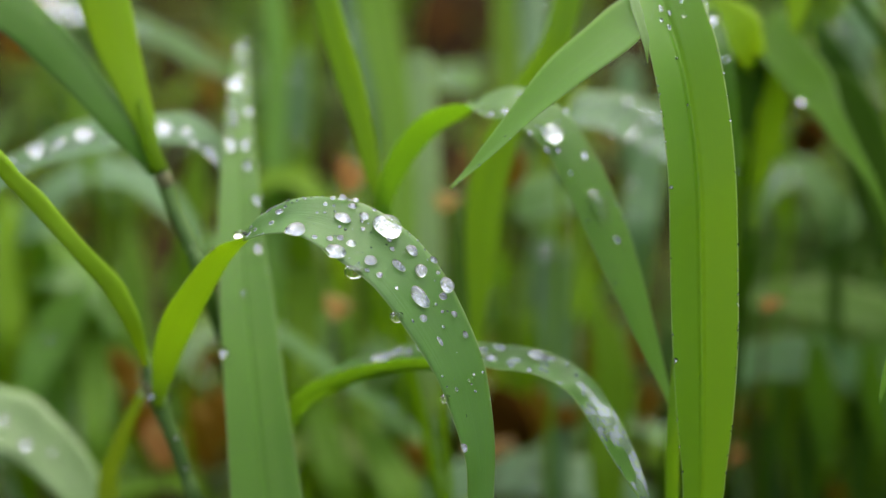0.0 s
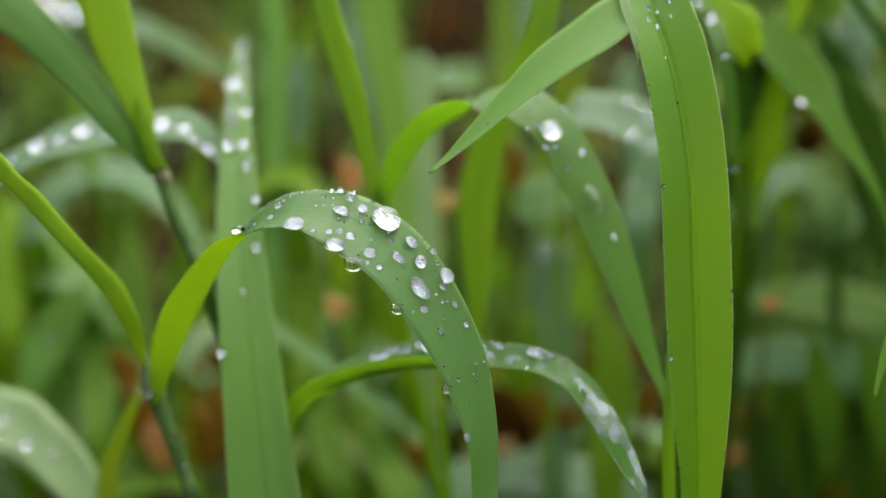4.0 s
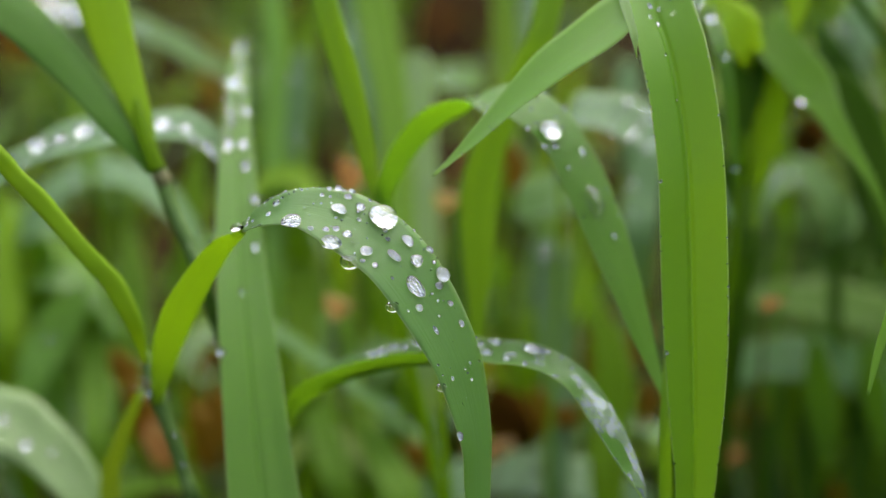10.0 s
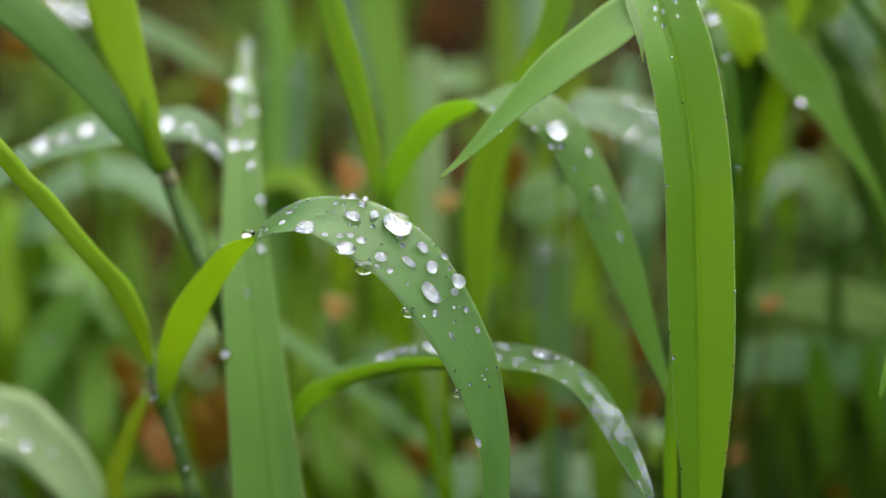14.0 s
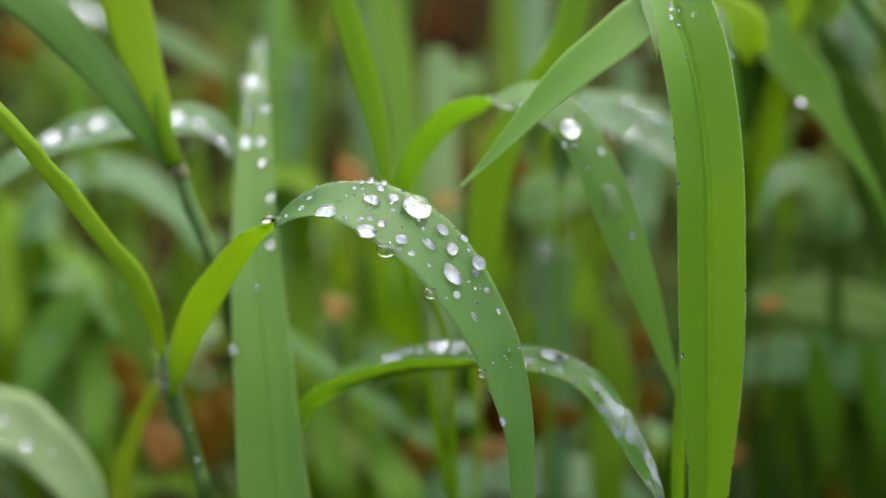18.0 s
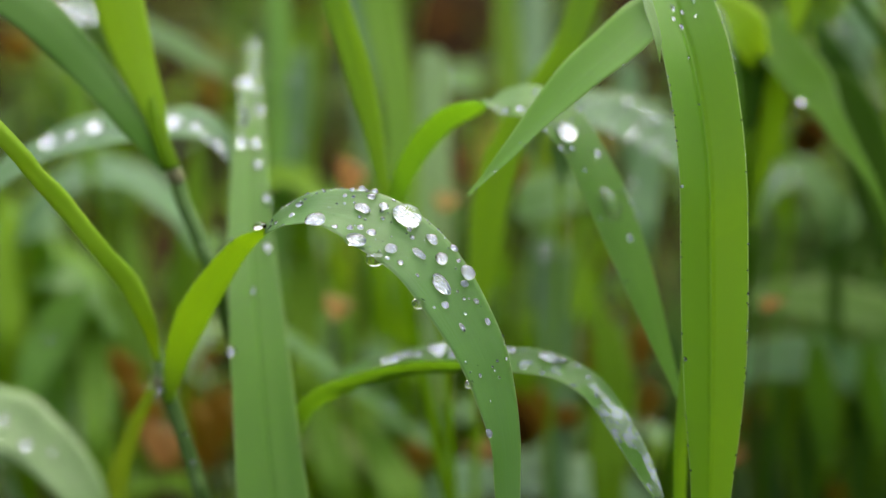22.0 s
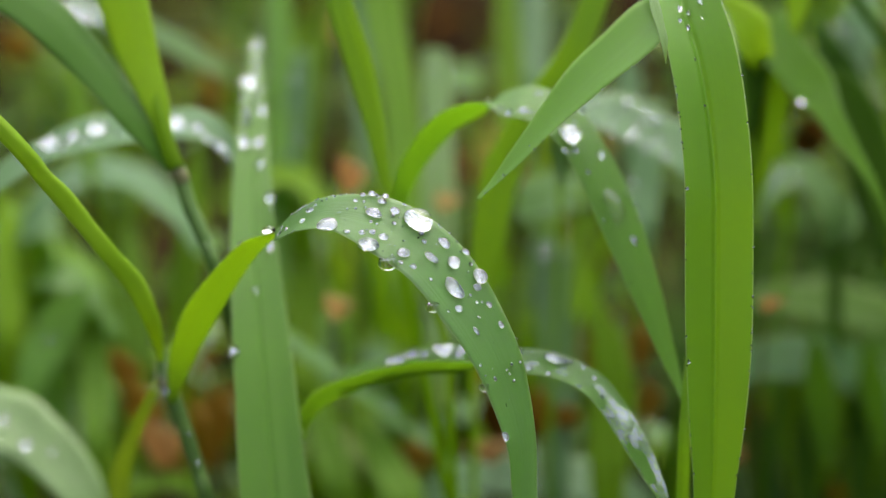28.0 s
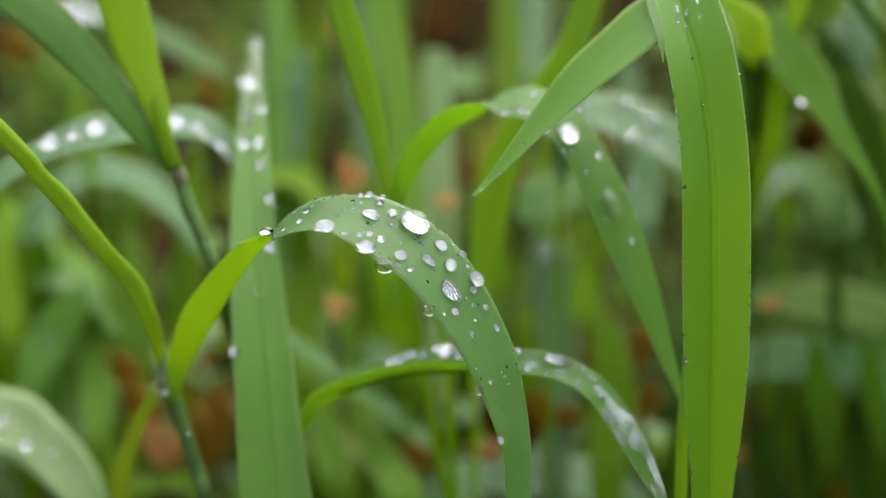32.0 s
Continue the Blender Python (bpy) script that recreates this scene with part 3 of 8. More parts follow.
NARROW = [
    (-59.8, 247.8, 178.2, 0.23, 1.08, -0.46), (-60.07, 246.7, 184, 0.62, 1.94, -0.39),
    (-60.73, 245, 190.6, 1.08, 2.71, -0.7), (-63.6, 244.5, 198.8, 1.39, 3.02, -0.85),
    (-68, 243.02, 206.12, 1.16, 2.94, -1.01), (-72.3, 242, 213.14, 1.08, 2.71, -0.54),
    (-75.8, 240.98, 219.07, 1.32, 2.71, -0.62), (-78.7, 239.81, 223.3, 1.01, 2.4, -0.39),
    (-81.2, 238.65, 227.83, 1.16, 2.01, -0.23), (-87, 238.22, 234.85, 0.7, 1.55, 0.54),
    (-96.1, 238.95, 244.47, -0.08, 0.39, -0.08),]
narrow_leaf = leaf(front_plant, NARROW, LIME, 0.6, 8, 8, 'narrow folded yellow-green leaf', wave=0.01, rib=False)
SHOOT = [
    (-74.1, 259.6, 110, 2.9, 0, 0), (-75.5, 262.8, 135.9, 2.4, 0, 0), (-71.5, 260.3, 149.5, 1.9, 0, 0),
    (-66.8, 256.6, 160.5, 1.5, 0, 0), (-62.9, 253.8, 168.5, 1.1, 0, 0), (-60.9, 252.7, 173.3, 0.5, 0, 0),]
leaf(front_plant, SHOOT, OLIVE, 0.3, 6, 6, 'pale yellow-green side shoot', rib=False)
tube('node', [(-59.9, 248.8, 174.6, 1.5), (-59.5, 248.8, 172.7, 2.1), (-58.9, 248.8, 170.1, 1.6)], front_plant, NODE, 'brown hairy stem joint')
hairs(front_plant, (-59.5, 248.8, 172.1), 130)
bead(front_plant, (-58.7, 243.9, 173.4), 1.5)
bead(front_plant, (-54.5, 243.7, 163.5), 1.0)
bead(front_plant, (-52.8, 242.9, 157.1), 1.1)

# ---- the upright pointed leaf ----
tall_plant = plant('grass_plant', (-25.5, 250.0, 0.0), 'upright pointed grass leaf with rain drops near its tip')
TALL = [
    (-31.5, 220, 143.4, 7.8, 1.6, -1.3), (-34.7, 230.3, 157.3, 7, 1.2, -0.9),
    (-37.2, 241.4, 169.3, 6.3, 1, -1.3), (-40.1, 255.9, 183.8, 5.6, 1.2, -1),
    (-42.9, 271.1, 196.3, 4.7, 0.9, -0.4), (-44.6, 285.6, 206, 3.9, 0.9, -0.4),
    (-46, 300.3, 213.9, 2.9, 0.9, -0.3), (-47.4, 316.2, 220.8, 1.8, 0.5, -0.2), (-48.5, 327.1, 224.1, 0.2, 0, 0),]
stalk_to_ground(tall_plant, (-31.5, 220, 143.4), 2.2)
tall_leaf = leaf(tall_plant, TALL, TALL_GREEN, -0.2, 8, 40, 'broad upright green leaf ending in a point', wave=0.02, rib=False, under=1, power=1.2, groove=-0.05)
drops(tall_leaf, TALL, [
    (0.8125, -0.63, 3.82, 1), (0.675, -0.63, 3.54, 1), (0.675, 0.48, 3.00, 1), (0.75, 0.73, 2.51, 1),
    (0.6313, 0.53, 2.44, 1), (0.5625, 0.87, 2.00, 1), (0.8688, 0, 2.45, 1), (0.3313, -0.97, 2.1, 1),
    (0.4812, 0.73, 2.0, 1), (0.775, 0.19, 1.54, 1), (0.725, -0.48, 1.52, 1), (0.4188, -0.05, 1.29, 1),
    (0.9188, -0.58, 1.75, 1),], -1)
shower(tall_leaf, TALL, 14, 0.7, 0.97, -0.9, 0.9, 1.2, 2.3, -1, 71)
dew(tall_leaf, TALL, 1.0, 26, -1, 31)
dew(tall_leaf, TALL, -1.0, 26, -1, 32)
dew(tall_leaf, TALL, 0.5, 14, -1, 33, 0.7, 0.98)
dew(tall_leaf, TALL, 0.0, 22, -1, 38, 0.72, 0.99)

# ---- the jointed stem with a lime and a dark leaf ----
joint_plant = plant('grass_plant', (-22.0, 318.0, 0.0), 'jointed grass stem with one lime and one dark leaf')
tube('stem', [
    (-59.7, 271.3, 215.5, 1.3), (-57.8, 269.2, 211.1, 1.7), (-55.7, 267.2, 204.5, 1.6),
    (-52.7, 265.2, 197.8, 1.6), (-49.9, 263.5, 189.4, 1.6), (-44.3, 274.4, 151.5, 1.632),
    (-34.6, 293.5, 85.2, 1.76), (-22, 318, -4, 2.08),], joint_plant, STEM, 'green stem with a brown joint')
tube('node', [(-58.1, 268.3, 212.2, 1.6), (-57.5, 268.3, 210.8, 1.75), (-56.8, 268.3, 209.4, 1.6)], joint_plant, NODE, 'brown stem joint')
tube('sheath', [(-57.9, 268.2, 212.6, 1.6), (-59.6, 269.6, 217.0, 1.55), (-61.6, 272.3, 222.5, 1.3), (-62.6, 274.4, 226.0, 0.6)], joint_plant, FRESH, 'green sheath above the joint')
LIME_LEAF = [
    (-58.8, 269.5, 211.7, 1, 1.6, -1.4), (-60.9, 272.2, 219.9, 1.9, 1.6, -1.4),
    (-63.1, 274.4, 227, 2.9, 2, -0.4), (-66.2, 277.1, 235.2, 4.2, 1.8, -0.9),
    (-68.7, 280.6, 245.1, 4.8, 2, -0.5), (-70.9, 285.1, 254.7, 5, 2.1, -0.2),
    (-71.8, 290.5, 266.2, 3.2, 1.1, 0.1),]
leaf(joint_plant, LIME_LEAF, LIME, 0.25, 7, 8, 'smooth yellow-green leaf', rib=False)
DARK_LEAF = [
    (-59.1, 269, 211.9, 0.7, 1.7, 0.1), (-62.8, 270.4, 218.4, 1.3, 3.7, 0.8),
    (-68.3, 271.5, 225.5, 1.3, 4.9, 1.1), (-75.5, 273.4, 234.3, 2.1, 4.9, 1.1),
    (-84, 275.1, 242.7, 2.5, 5.1, 1.6), (-94, 276.8, 249.9, 2.2, 4.8, 1.9), (-106.1, 277, 256.3, 0.9, 2.9, 1.6),]
leaf(joint_plant, DARK_LEAF, MID, 0.15, 7, 8, 'dark green leaf', rib=False)

# ---- the wide hanging leaf and the leaf tip that crosses it ----
right_plant = plant('grass_plant', (52.0, 238.0, 0.0), 'tall grass plant with a wide leaf bent over')
WIDE = [
    (46.8, 209.9, 150.2, 3.5, 0.0, 0.0),
    (47.7, 215.3, 168.9, 3.7, 0.0, 0.0),
    (47.6, 219.9, 183.4, 5.1, 0.0, 0.0),
    (47.4, 225.1, 197.0, 6.0, 0.0, 0.0),
    (47.0, 230.7, 211.4, 6.2, 0.0, 0.0),
    (46.5, 235.4, 223.9, 6.1, 0.0, 0.0),
    (45.4, 241.6, 234.6, 6.2, 0.0, 0.0),
    (43.7, 249.2, 244.0, 6.4, 0.0, 0.0),
    (41.7, 259.1, 250.9, 6.3, 0.0, 0.0),
    (41.3, 270.4, 256.2, 6.2, 0.2, 0.4),
    (40.9, 283.7, 261.0, 5.8, 1.9, 1.5),
    (35.5, 298.2, 263.9, 2.1, 3.8, 3.4),
]
stalk_to_ground(right_plant, (46.8, 209.9, 150.2), 2.4)
wide_leaf = leaf(right_plant, WIDE, BROAD, -0.55, 9, 40, 'wide green leaf folded along its midrib', wave=0.02, under=1, rib=False, power=1.15, groove=-0.07)
drops(wide_leaf, WIDE, [
    (0.7136, -0.19, 1.37, 1), (0.6909, -0.29, 0.95, 1), (0.7091, 0.1, 1.06, 1),
    (0.6818, -0.1, 1.15, 1), (0.7227, 0.48, 1.27, 1), (0.6955, 0.44, 0.95, 1), (0.6273, -0.15, 0.62, 1),
    (0.4455, -0.92, 0.71, 1), (0.25, -0.92, 0.93, 1), (0.5591, -0.1, 0.51, 1), (0.5636, 0.48, 0.51, 1),], -1)
dew(wide_leaf, WIDE, 1.0, 64, -1, 34)
dew(wide_leaf, WIDE, -1.0, 50, -1, 35)
SHEATH = [
    (44.3, 222.5, 153.6, 1.3, 0.0, 0.0), (44.0, 225.5, 164.7, 1.3, -0.0, -0.0),
    (43.8, 227.9, 174.6, 1.2, -0.0, -0.0), (44.2, 231.5, 182.4, 1.0, -0.0, -0.0),
    (44.7, 235.6, 191.2, 0.6, -0.0, -0.0),]
leaf(right_plant, SHEATH, BROAD, -0.3, 6, 8, 'narrow green leaf clasping the stem', rib=False)
CROSS = [
    (40.1, 260.3, 250.6, 0.1, -1, -0.3), (35.6, 255.4, 248.3, 1.3, -5.1, -2),
    (29.2, 251.3, 244.3, 2.1, -5, -1.7), (22.9, 248.3, 240.2, 2.2, -4.6, -1.1),
    (16.3, 244.7, 234.9, 1.5, -3.9, -0.6), (9.7, 241.2, 228.7, 0.9, -2.7, -0.1), (4.7, 239.4, 224, 0.4, -1.3, 0),
    (1.3, 237.6, 221.4, 0.2, -0.1, -0.1),]
cross_leaf = leaf(right_plant, CROSS, LIGHT, 0.2, 8, 10, 'leaf ending in a sharp drooping tip', wave=0.02)
dew(cross_leaf, CROSS, 1.0, 9, 1, 36, 0.3, 0.99)
dew(cross_leaf, CROSS, 0.2, 3, 1, 37, 0.3, 0.9)
FOLD = [
    (32.8, 249.4, 258.6, 1.05, 1.4, -0.35), (33.6, 246.8, 255.4, 0.98, 1.47, -0.21), (34.6, 244.1, 252, 1.05, 1.4, -0.28),
    (35.7, 242, 248.6, 0.84, 1.05, -0.21), (36.2, 241.3, 245.8, 0.35, 0.63, -0.21), (36.8, 243, 243.6, -0, -0.35, 0.14),]
leaf(right_plant, FOLD, PALE, 0.2, 6, 6, 'pale curled edge of the wide leaf', rib=False, name='curled_edge')

# ---- the arching leaf behind ----
middle_plant = plant('grass_plant', (15.5, 291.3, 0.0), 'arching grass leaf with large water drops')
stalk_to_ground(middle_plant, (-12.5, 271.3, 189.6), 1.2, FRESH)
MIDDLE = [
    (-12.5, 271.3, 189.6, 2.3, 0.9, -0.4), (-12.7, 275.2, 202.7, 1.6, 1.4, -1.7),
    (-9.3, 275.6, 211.8, 1.8, 1.6, -2.4), (-2.8, 275.7, 220.3, 1.7, 3.1, -2.9),
    (4.3, 275.1, 223.9, 0.7, 5.3, -2.7), (8.6, 273.1, 225.5, 0.2, 7.3, 0.4), (15, 270.9, 226.6, 1.5, 8.3, 1.1),
    (22.5, 266.9, 222.7, 2.6, 7.4, 1.6), (28, 261.1, 215, 3.7, 6.2, 1.5), (33, 254.4, 205.3, 3.6, 5.1, 1.4),
    (37.4, 248, 195.3, 2.8, 4.3, 1), (41, 242.5, 185.9, 1.8, 3, 0.6), (43.9, 237.4, 178.3, 0.8, 1.1, -0),
    (45.2, 234.2, 173.8, 0.2, 0, 0),]
middle_leaf = leaf(middle_plant, MIDDLE, ARCHING, -0.1, 8, 24, 'arching green leaf with a lime underside', wave=0.02, rib=False, power=1.2, ridge=-0.4)
drops(middle_leaf, MIDDLE, [
    (0.5385, -0.48, 4.73, 1), (0.6, 0.44, 1.71, 1), (0.5615, -0.63, 1.23, 1), (0.5462, -0.97, 1.34, 1),
    (0.3308, -0.24, 1.5, 1), (0.3731, -0.68, 1.37, 1), (0.4423, -0.68, 1.58, 1), (0.7077, 0.19, 1.46, 1.4),
    (0.5423, 0.97, 1.16, 1), (0.5038, -0.97, 1.12, 1), (0.4846, 0.29, 1.04, 1.6), (0.6, -0.55, 0.9, 1),
    (0.6769, 0.97, 0.8, 1), (0.5385, 0.24, 0.8, 1), (0.4, -0.8, 1.9, 1.2), (0.36, 0.5, 1.0, 1),], 1)
shower(middle_leaf, MIDDLE, 16, 0.33, 0.52, -0.9, 0.9, 0.4, 1.1, 1, 75)
shower(middle_leaf, MIDDLE, 12, 0.53, 0.8, -0.9, 0.9, 0.3, 0.7, 1, 76)
drops(middle_leaf, MIDDLE, [
    (0.658, -0.1, 5.8, 1.35),], 1, 'clear pear-shaped water drop sliding down the leaf', CLEAR)

# ---- the low wet leaf ----
low_plant = plant('grass_plant', (-45.8, 262.9, 0.0), 'low arching grass leaf shining with rain water')
stalk_to_ground(low_plant, (-35.8, 250.9, 152.9), 1.8)
LOW = [
    (-35.8, 250.9, 152.9, 1.6, 0.7, -3.3),
    (-30.2, 253.3, 165.9, 0.5, 1.2, -3.2),
    (-20.5, 250.3, 173.5, 0.2, 1.9, -3.0),
    (-8.9, 246.6, 178.9, -0.2, 2.0, -2.8),
    (1.3, 242.4, 181.7, -0.1, 2.6, -2.6),
    (6.0, 242.0, 183.7, -0.2, 6.7, -1.1),
    (10.5, 240.6, 184.1, 0.3, 6.7, -1.0),
    (18.5, 236.7, 185.1, 1.2, 5.7, -0.7),
    (25.5, 231.5, 183.5, 2.2, 4.7, -0.6),
    (30.2, 225.1, 179.3, 2.2, 3.8, -0.0),
    (34.4, 219.1, 173.5, 1.7, 2.7, -0.0),
    (36.8, 214.1, 170.0, 0.9, 1.6, -0.2),
    (37.9, 210.5, 166.9, 0.2, 0.4, -0.3),
]
low_leaf = leaf(low_plant, LOW, WET, 0.1, 8, 10, 'low arching leaf with a film of water', wave=0.02)
drops(low_leaf, LOW, [
    (0.4625, 0.48, 1.58, 1.3), (0.5792, 0.44, 3.31, 2.2), (0.5125, 0.73, 1.69, 1.3), (0.4833, -0.05, 2, 1.2),
    (0.6292, 0.73, 0.77, 1), (0.5333, -0.53, 1.31, 1.4), (0.5708, -0.82, 1.08, 1.3), (0.6875, -0.1, 0.86, 1.6),
    (0.6042, 0.68, 1.1, 1.5), (0.6542, 0.48, 0.87, 1.5),], 1, 'flat pool of water on the leaf', face=0.6)
FAR_HALF = [
    (-24.6, 253.4, 172.7, -0.1, 1.1, 0.0), (-18.5, 253.7, 175.0, -0.1, 2.8, 0.0), (-12.6, 251.7, 177.5, -0.1, 3.3, 0.0),
    (-6.9, 250.2, 179.6, 0.0, 3.5, 0.4), (-1.2, 247.9, 181.2, 0.2, 4.1, 0.4), (4.3, 244.4, 182.8, 0.3, 4.6, 0.3),
    (7.9, 242.3, 183.4, 0.4, 4.5, 0.2),]
far_half = leaf(low_plant, FAR_HALF, WET, 0.05, 6, 8, 'wet far half of the folded leaf', wave=0.02, rib=False, name='leaf_half')
drops(far_half, FAR_HALF, [
    (0.3, 0.2, 2.0, 1.3), (0.36, 0.1, 2.6, 1.2), (0.43, 0.4, 2.2, 1.3), (0.5, 0.2, 1.6, 1), (0.63, 0.35, 3.2, 0.8), (0.58, 0.6, 2.0, 1),
    (0.73, 0.5, 2.6, 1.4), (0.7, 0.0, 1.8, 1.3), (0.8, 0.2, 1.5, 1), (0.86, 0.6, 1.6, 1), (0.93, -0.1, 2.4, 1.2), (0.98, -0.4, 1.4, 1),], 1, 'silvery drop of water on the leaf', face=1.0)
film(low_leaf, LOW, 0.46, 0.99, 1, 3.3)

# ---- leaves further back ----
beaded_plant = plant('grass_plant', (-45.7, 312.1, 0.0), 'drooping wet grass leaf with a row of beads')
BEADED = [
    (-45.7, 294.1, 185.9, 1.3, 2.1, -0.9), (-49.0, 299.1, 200.0, 0.5, 6.0, -0.3),
    (-56.8, 301.0, 208.7, -1.0, 8.4, 0.3), (-70.1, 298.8, 209.3, -1.1, 9.0, 0.7),
    (-83.8, 296.1, 208.0, -1.6, 9.0, 0.6), (-93.4, 292.9, 204.5, -1.6, 8.5, 0.5),
    (-102.6, 287.5, 199.3, -0.9, 5.6, 1.0), (-110.6, 279.1, 190.2, -0.2, 0.9, -0.3),]
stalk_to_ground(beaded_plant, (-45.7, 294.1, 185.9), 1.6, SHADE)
beaded_leaf = leaf(beaded_plant, BEADED, HAZE, -0.12, 7, 8, 'grey-green leaf beaded along its crest', under=1)
drops(beaded_leaf, BEADED, [
    (0.672, 0.23, 4.4, 1), (0.6, 0.10, 3.1, 1), (0.535, 0.15, 4.2, 1), (0.357, -0.05, 4.2, 1), (0.305, -0.20, 2.9, 1),
    (0.235, -0.97, 3.1, 1.3), (0.764, 0.48, 2.4, 1), (0.28, -0.80, 1.8, 1), (0.72, -0.20, 1.2, 1), (0.63, -0.30, 1.2, 1),
    (0.565, -0.30, 1.3, 1), (0.49, -0.20, 1.2, 1), (0.46, 0.00, 1.4, 1), (0.385, 0.00, 1.3, 1), (0.2, -0.97, 1.6, 1),], -1, face=1.5)
glossy_plant = plant('grass_plant', (28.9, 335.1, 0.0), 'wet grass leaf with large drops behind')
GLOSSY = [
    (28.9, 319.1, 188.2, 1.1, 0.8, -0.3), (29.6, 325.0, 203.0, 2.1, 4.7, 2.0),
    (35.4, 326.0, 205.1, 0.7, 8.5, 1.9), (44.9, 323.4, 203.6, 0.9, 8.9, 2.7),
    (53.2, 319.9, 200.2, 1.4, 8.9, 2.8), (61.3, 315.0, 195.8, 1.8, 7.9, 2.8),
    (69.1, 305.0, 185.3, 0.4, 2.5, 0.3),]
stalk_to_ground(glossy_plant, (28.9, 319.1, 188.2), 0.8, FRESH)
glossy_leaf = leaf(glossy_plant, GLOSSY, HAZE, 0.12, 7, 8, 'grey-green wet leaf with drops', under=-1)
drops(glossy_leaf, GLOSSY, [
    (0.575, 0.62, 2.0, 1),
    (0.42, -0.6, 1.5, 1), (0.35, 0.35, 1.5, 1), (0.45, 0.19, 1.4, 1), (0.54, -0.29, 1.5, 1), (0.44, -0.87, 1.4, 1), (0.31, -0.53, 1.4, 1),
    (0.36, -0.68, 1.4, 1), (0.41, 0.58, 1.4, 1), (0.26, 0.58, 1.5, 1), (0.58, -0.97, 1.6, 1), (0.65, -0.1, 1.6, 1), (0.55, 0.19, 1.5, 1), (0.61, -0.48, 1.5, 1),], 1)
drops(glossy_leaf, GLOSSY, [(0.5, 0.7, 2.3, 1), (0.625, 0.5, 2.4, 1.2), (0.51, -0.72, 1.9, 1), (0.68, -0.7, 1.8, 1)], 1, face=1.4)
shower(glossy_leaf, GLOSSY, 26, 0.24, 0.72, -0.9, 0.9, 0.4, 0.9, 1, 74)
broad_plant = plant('grass_plant', (-129.9, 317.0, 0.0), 'broad pale grass leaf lying low')
BROAD_LEAF = [
    (-129.9, 299, 147.3, -3, 8.7, 4.5), (-116.1, 293.7, 140.7, -2, 8, 3), (-106.5, 290.7, 138.9, -0.9, 7.5, 4.3),
    (-97.9, 287.5, 135.6, -0.6, 7.6, 5.6), (-89.6, 282.8, 129.2, -0.4, 7, 5.6), (-82.6, 278, 121.2, 0.3, 5.6, 5),
    (-77.4, 270.4, 109.6, 0.8, 1.4, 0.6),]
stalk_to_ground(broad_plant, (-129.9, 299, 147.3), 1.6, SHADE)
broad_leaf = leaf(broad_plant, BROAD_LEAF, PALE, 0.06, 7, 8, 'broad pale green leaf', under=-1)
drops(broad_leaf, BROAD_LEAF, [
    (0.45, -0.39, 2.8, 1), (0.3333, 0, 2.4, 1), (0.575, 0, 1.4, 1),], 1)
curled_plant = plant('grass_plant', (74.7, 330.4, 0.0), 'curled lime grass leaf')
CURLED = [
    (74.4, 320.2, 216.5, 0.8, 0.8, -0.1), (73.4, 319.5, 219.5, 3.2, 3.3, -0.1),
    (70.5, 315.2, 224.5, 4.5, 5.1, 0.3), (66.8, 313.5, 230.4, 5.3, 7.2, 1.3),
    (61.8, 312.2, 234.6, 2.4, 4.2, 1.2), (59.3, 310.8, 236.4, 0.7, 1.3, 0.4),]
stalk_to_ground(curled_plant, (74.4, 320.2, 216.5), 1.6, SHADE)
leaf(curled_plant, CURLED, LIME, -0.12, 7, 8, 'translucent curled lime leaf', under=1)
BEHIND = [
    (64.2, 284.0, 202.7, 0.4, 0.0, 0.0), (63.3, 286.8, 213.5, 1.1, 0.1, 0.1),
    (61.9, 289.1, 223.0, 1.4, 0.1, 0.2), (60.7, 294.6, 230.1, 1.6, 0.2, 0.4),
    (60.2, 305.0, 233.5, 1.6, 0.3, 0.7), (59.0, 316.9, 235.4, 1.6, 0.4, 1.0),
    (57.1, 331.0, 237.2, 1.1, 0.4, 0.8),]
behind_leaf = leaf(curled_plant, BEHIND, MID, -0.12, 7, 8, 'wet green leaf with large drops', under=1)
drops(behind_leaf, BEHIND, [(0.67, 0.05, 2.8, 1), (0.79, 0.0, 2.0, 1), (0.46, 0.2, 1.3, 1), (0.05, 0.1, 1.4, 1)], -1)
folded_plant = plant('grass_plant', (75.8, 331.9, 0.0), 'upright grass leaf behind the curled one')
FOLDED = [
    (76.0, 313.9, 176.8, 1.1, -0.0, -0.1), (76.9, 318.6, 186.9, 1.4, -0.1, -0.1),
    (77.5, 319.4, 193.3, 2.7, -0.2, -0.4), (77.9, 320.1, 199.6, 4.2, -0.2, -0.4),
    (78.0, 320.8, 205.9, 5.0, -0.2, -0.5), (78.6, 322.2, 211.2, 4.6, -0.1, -0.3),
    (78.3, 323.5, 216.4, 2.7, 0.1, 0.2), (77.8, 324.7, 218.9, 0.7, 0.1, 0.1),]
stalk_to_ground(folded_plant, (76.0, 313.9, 176.8), 1.6, SHADE)
leaf(folded_plant, FOLDED, YOUNG, -0.12, 7, 8, 'olive yellow-green leaf', under=1)
drooping_plant = plant('grass_plant', (64.7, 361.4, 0.0), 'broad drooping grass leaf')
DROOPING = [
    (76.7, 330.7, 224.8, -5.9, -8.5, -1.7), (82.5, 321.6, 219.4, -5.7, -7.3, -1.5),
    (87.5, 313.0, 214.0, -5.2, -6.4, -0.7), (89.8, 303.9, 209.9, -3.0, -3.6, -0.6),
    (92.9, 296.3, 205.3, -2.0, -2.4, -0.4), (96.2, 288.3, 199.9, -1.1, -1.2, -0.1),
    (99.3, 281.7, 191.7, -0.4, -0.5, 0.1),]
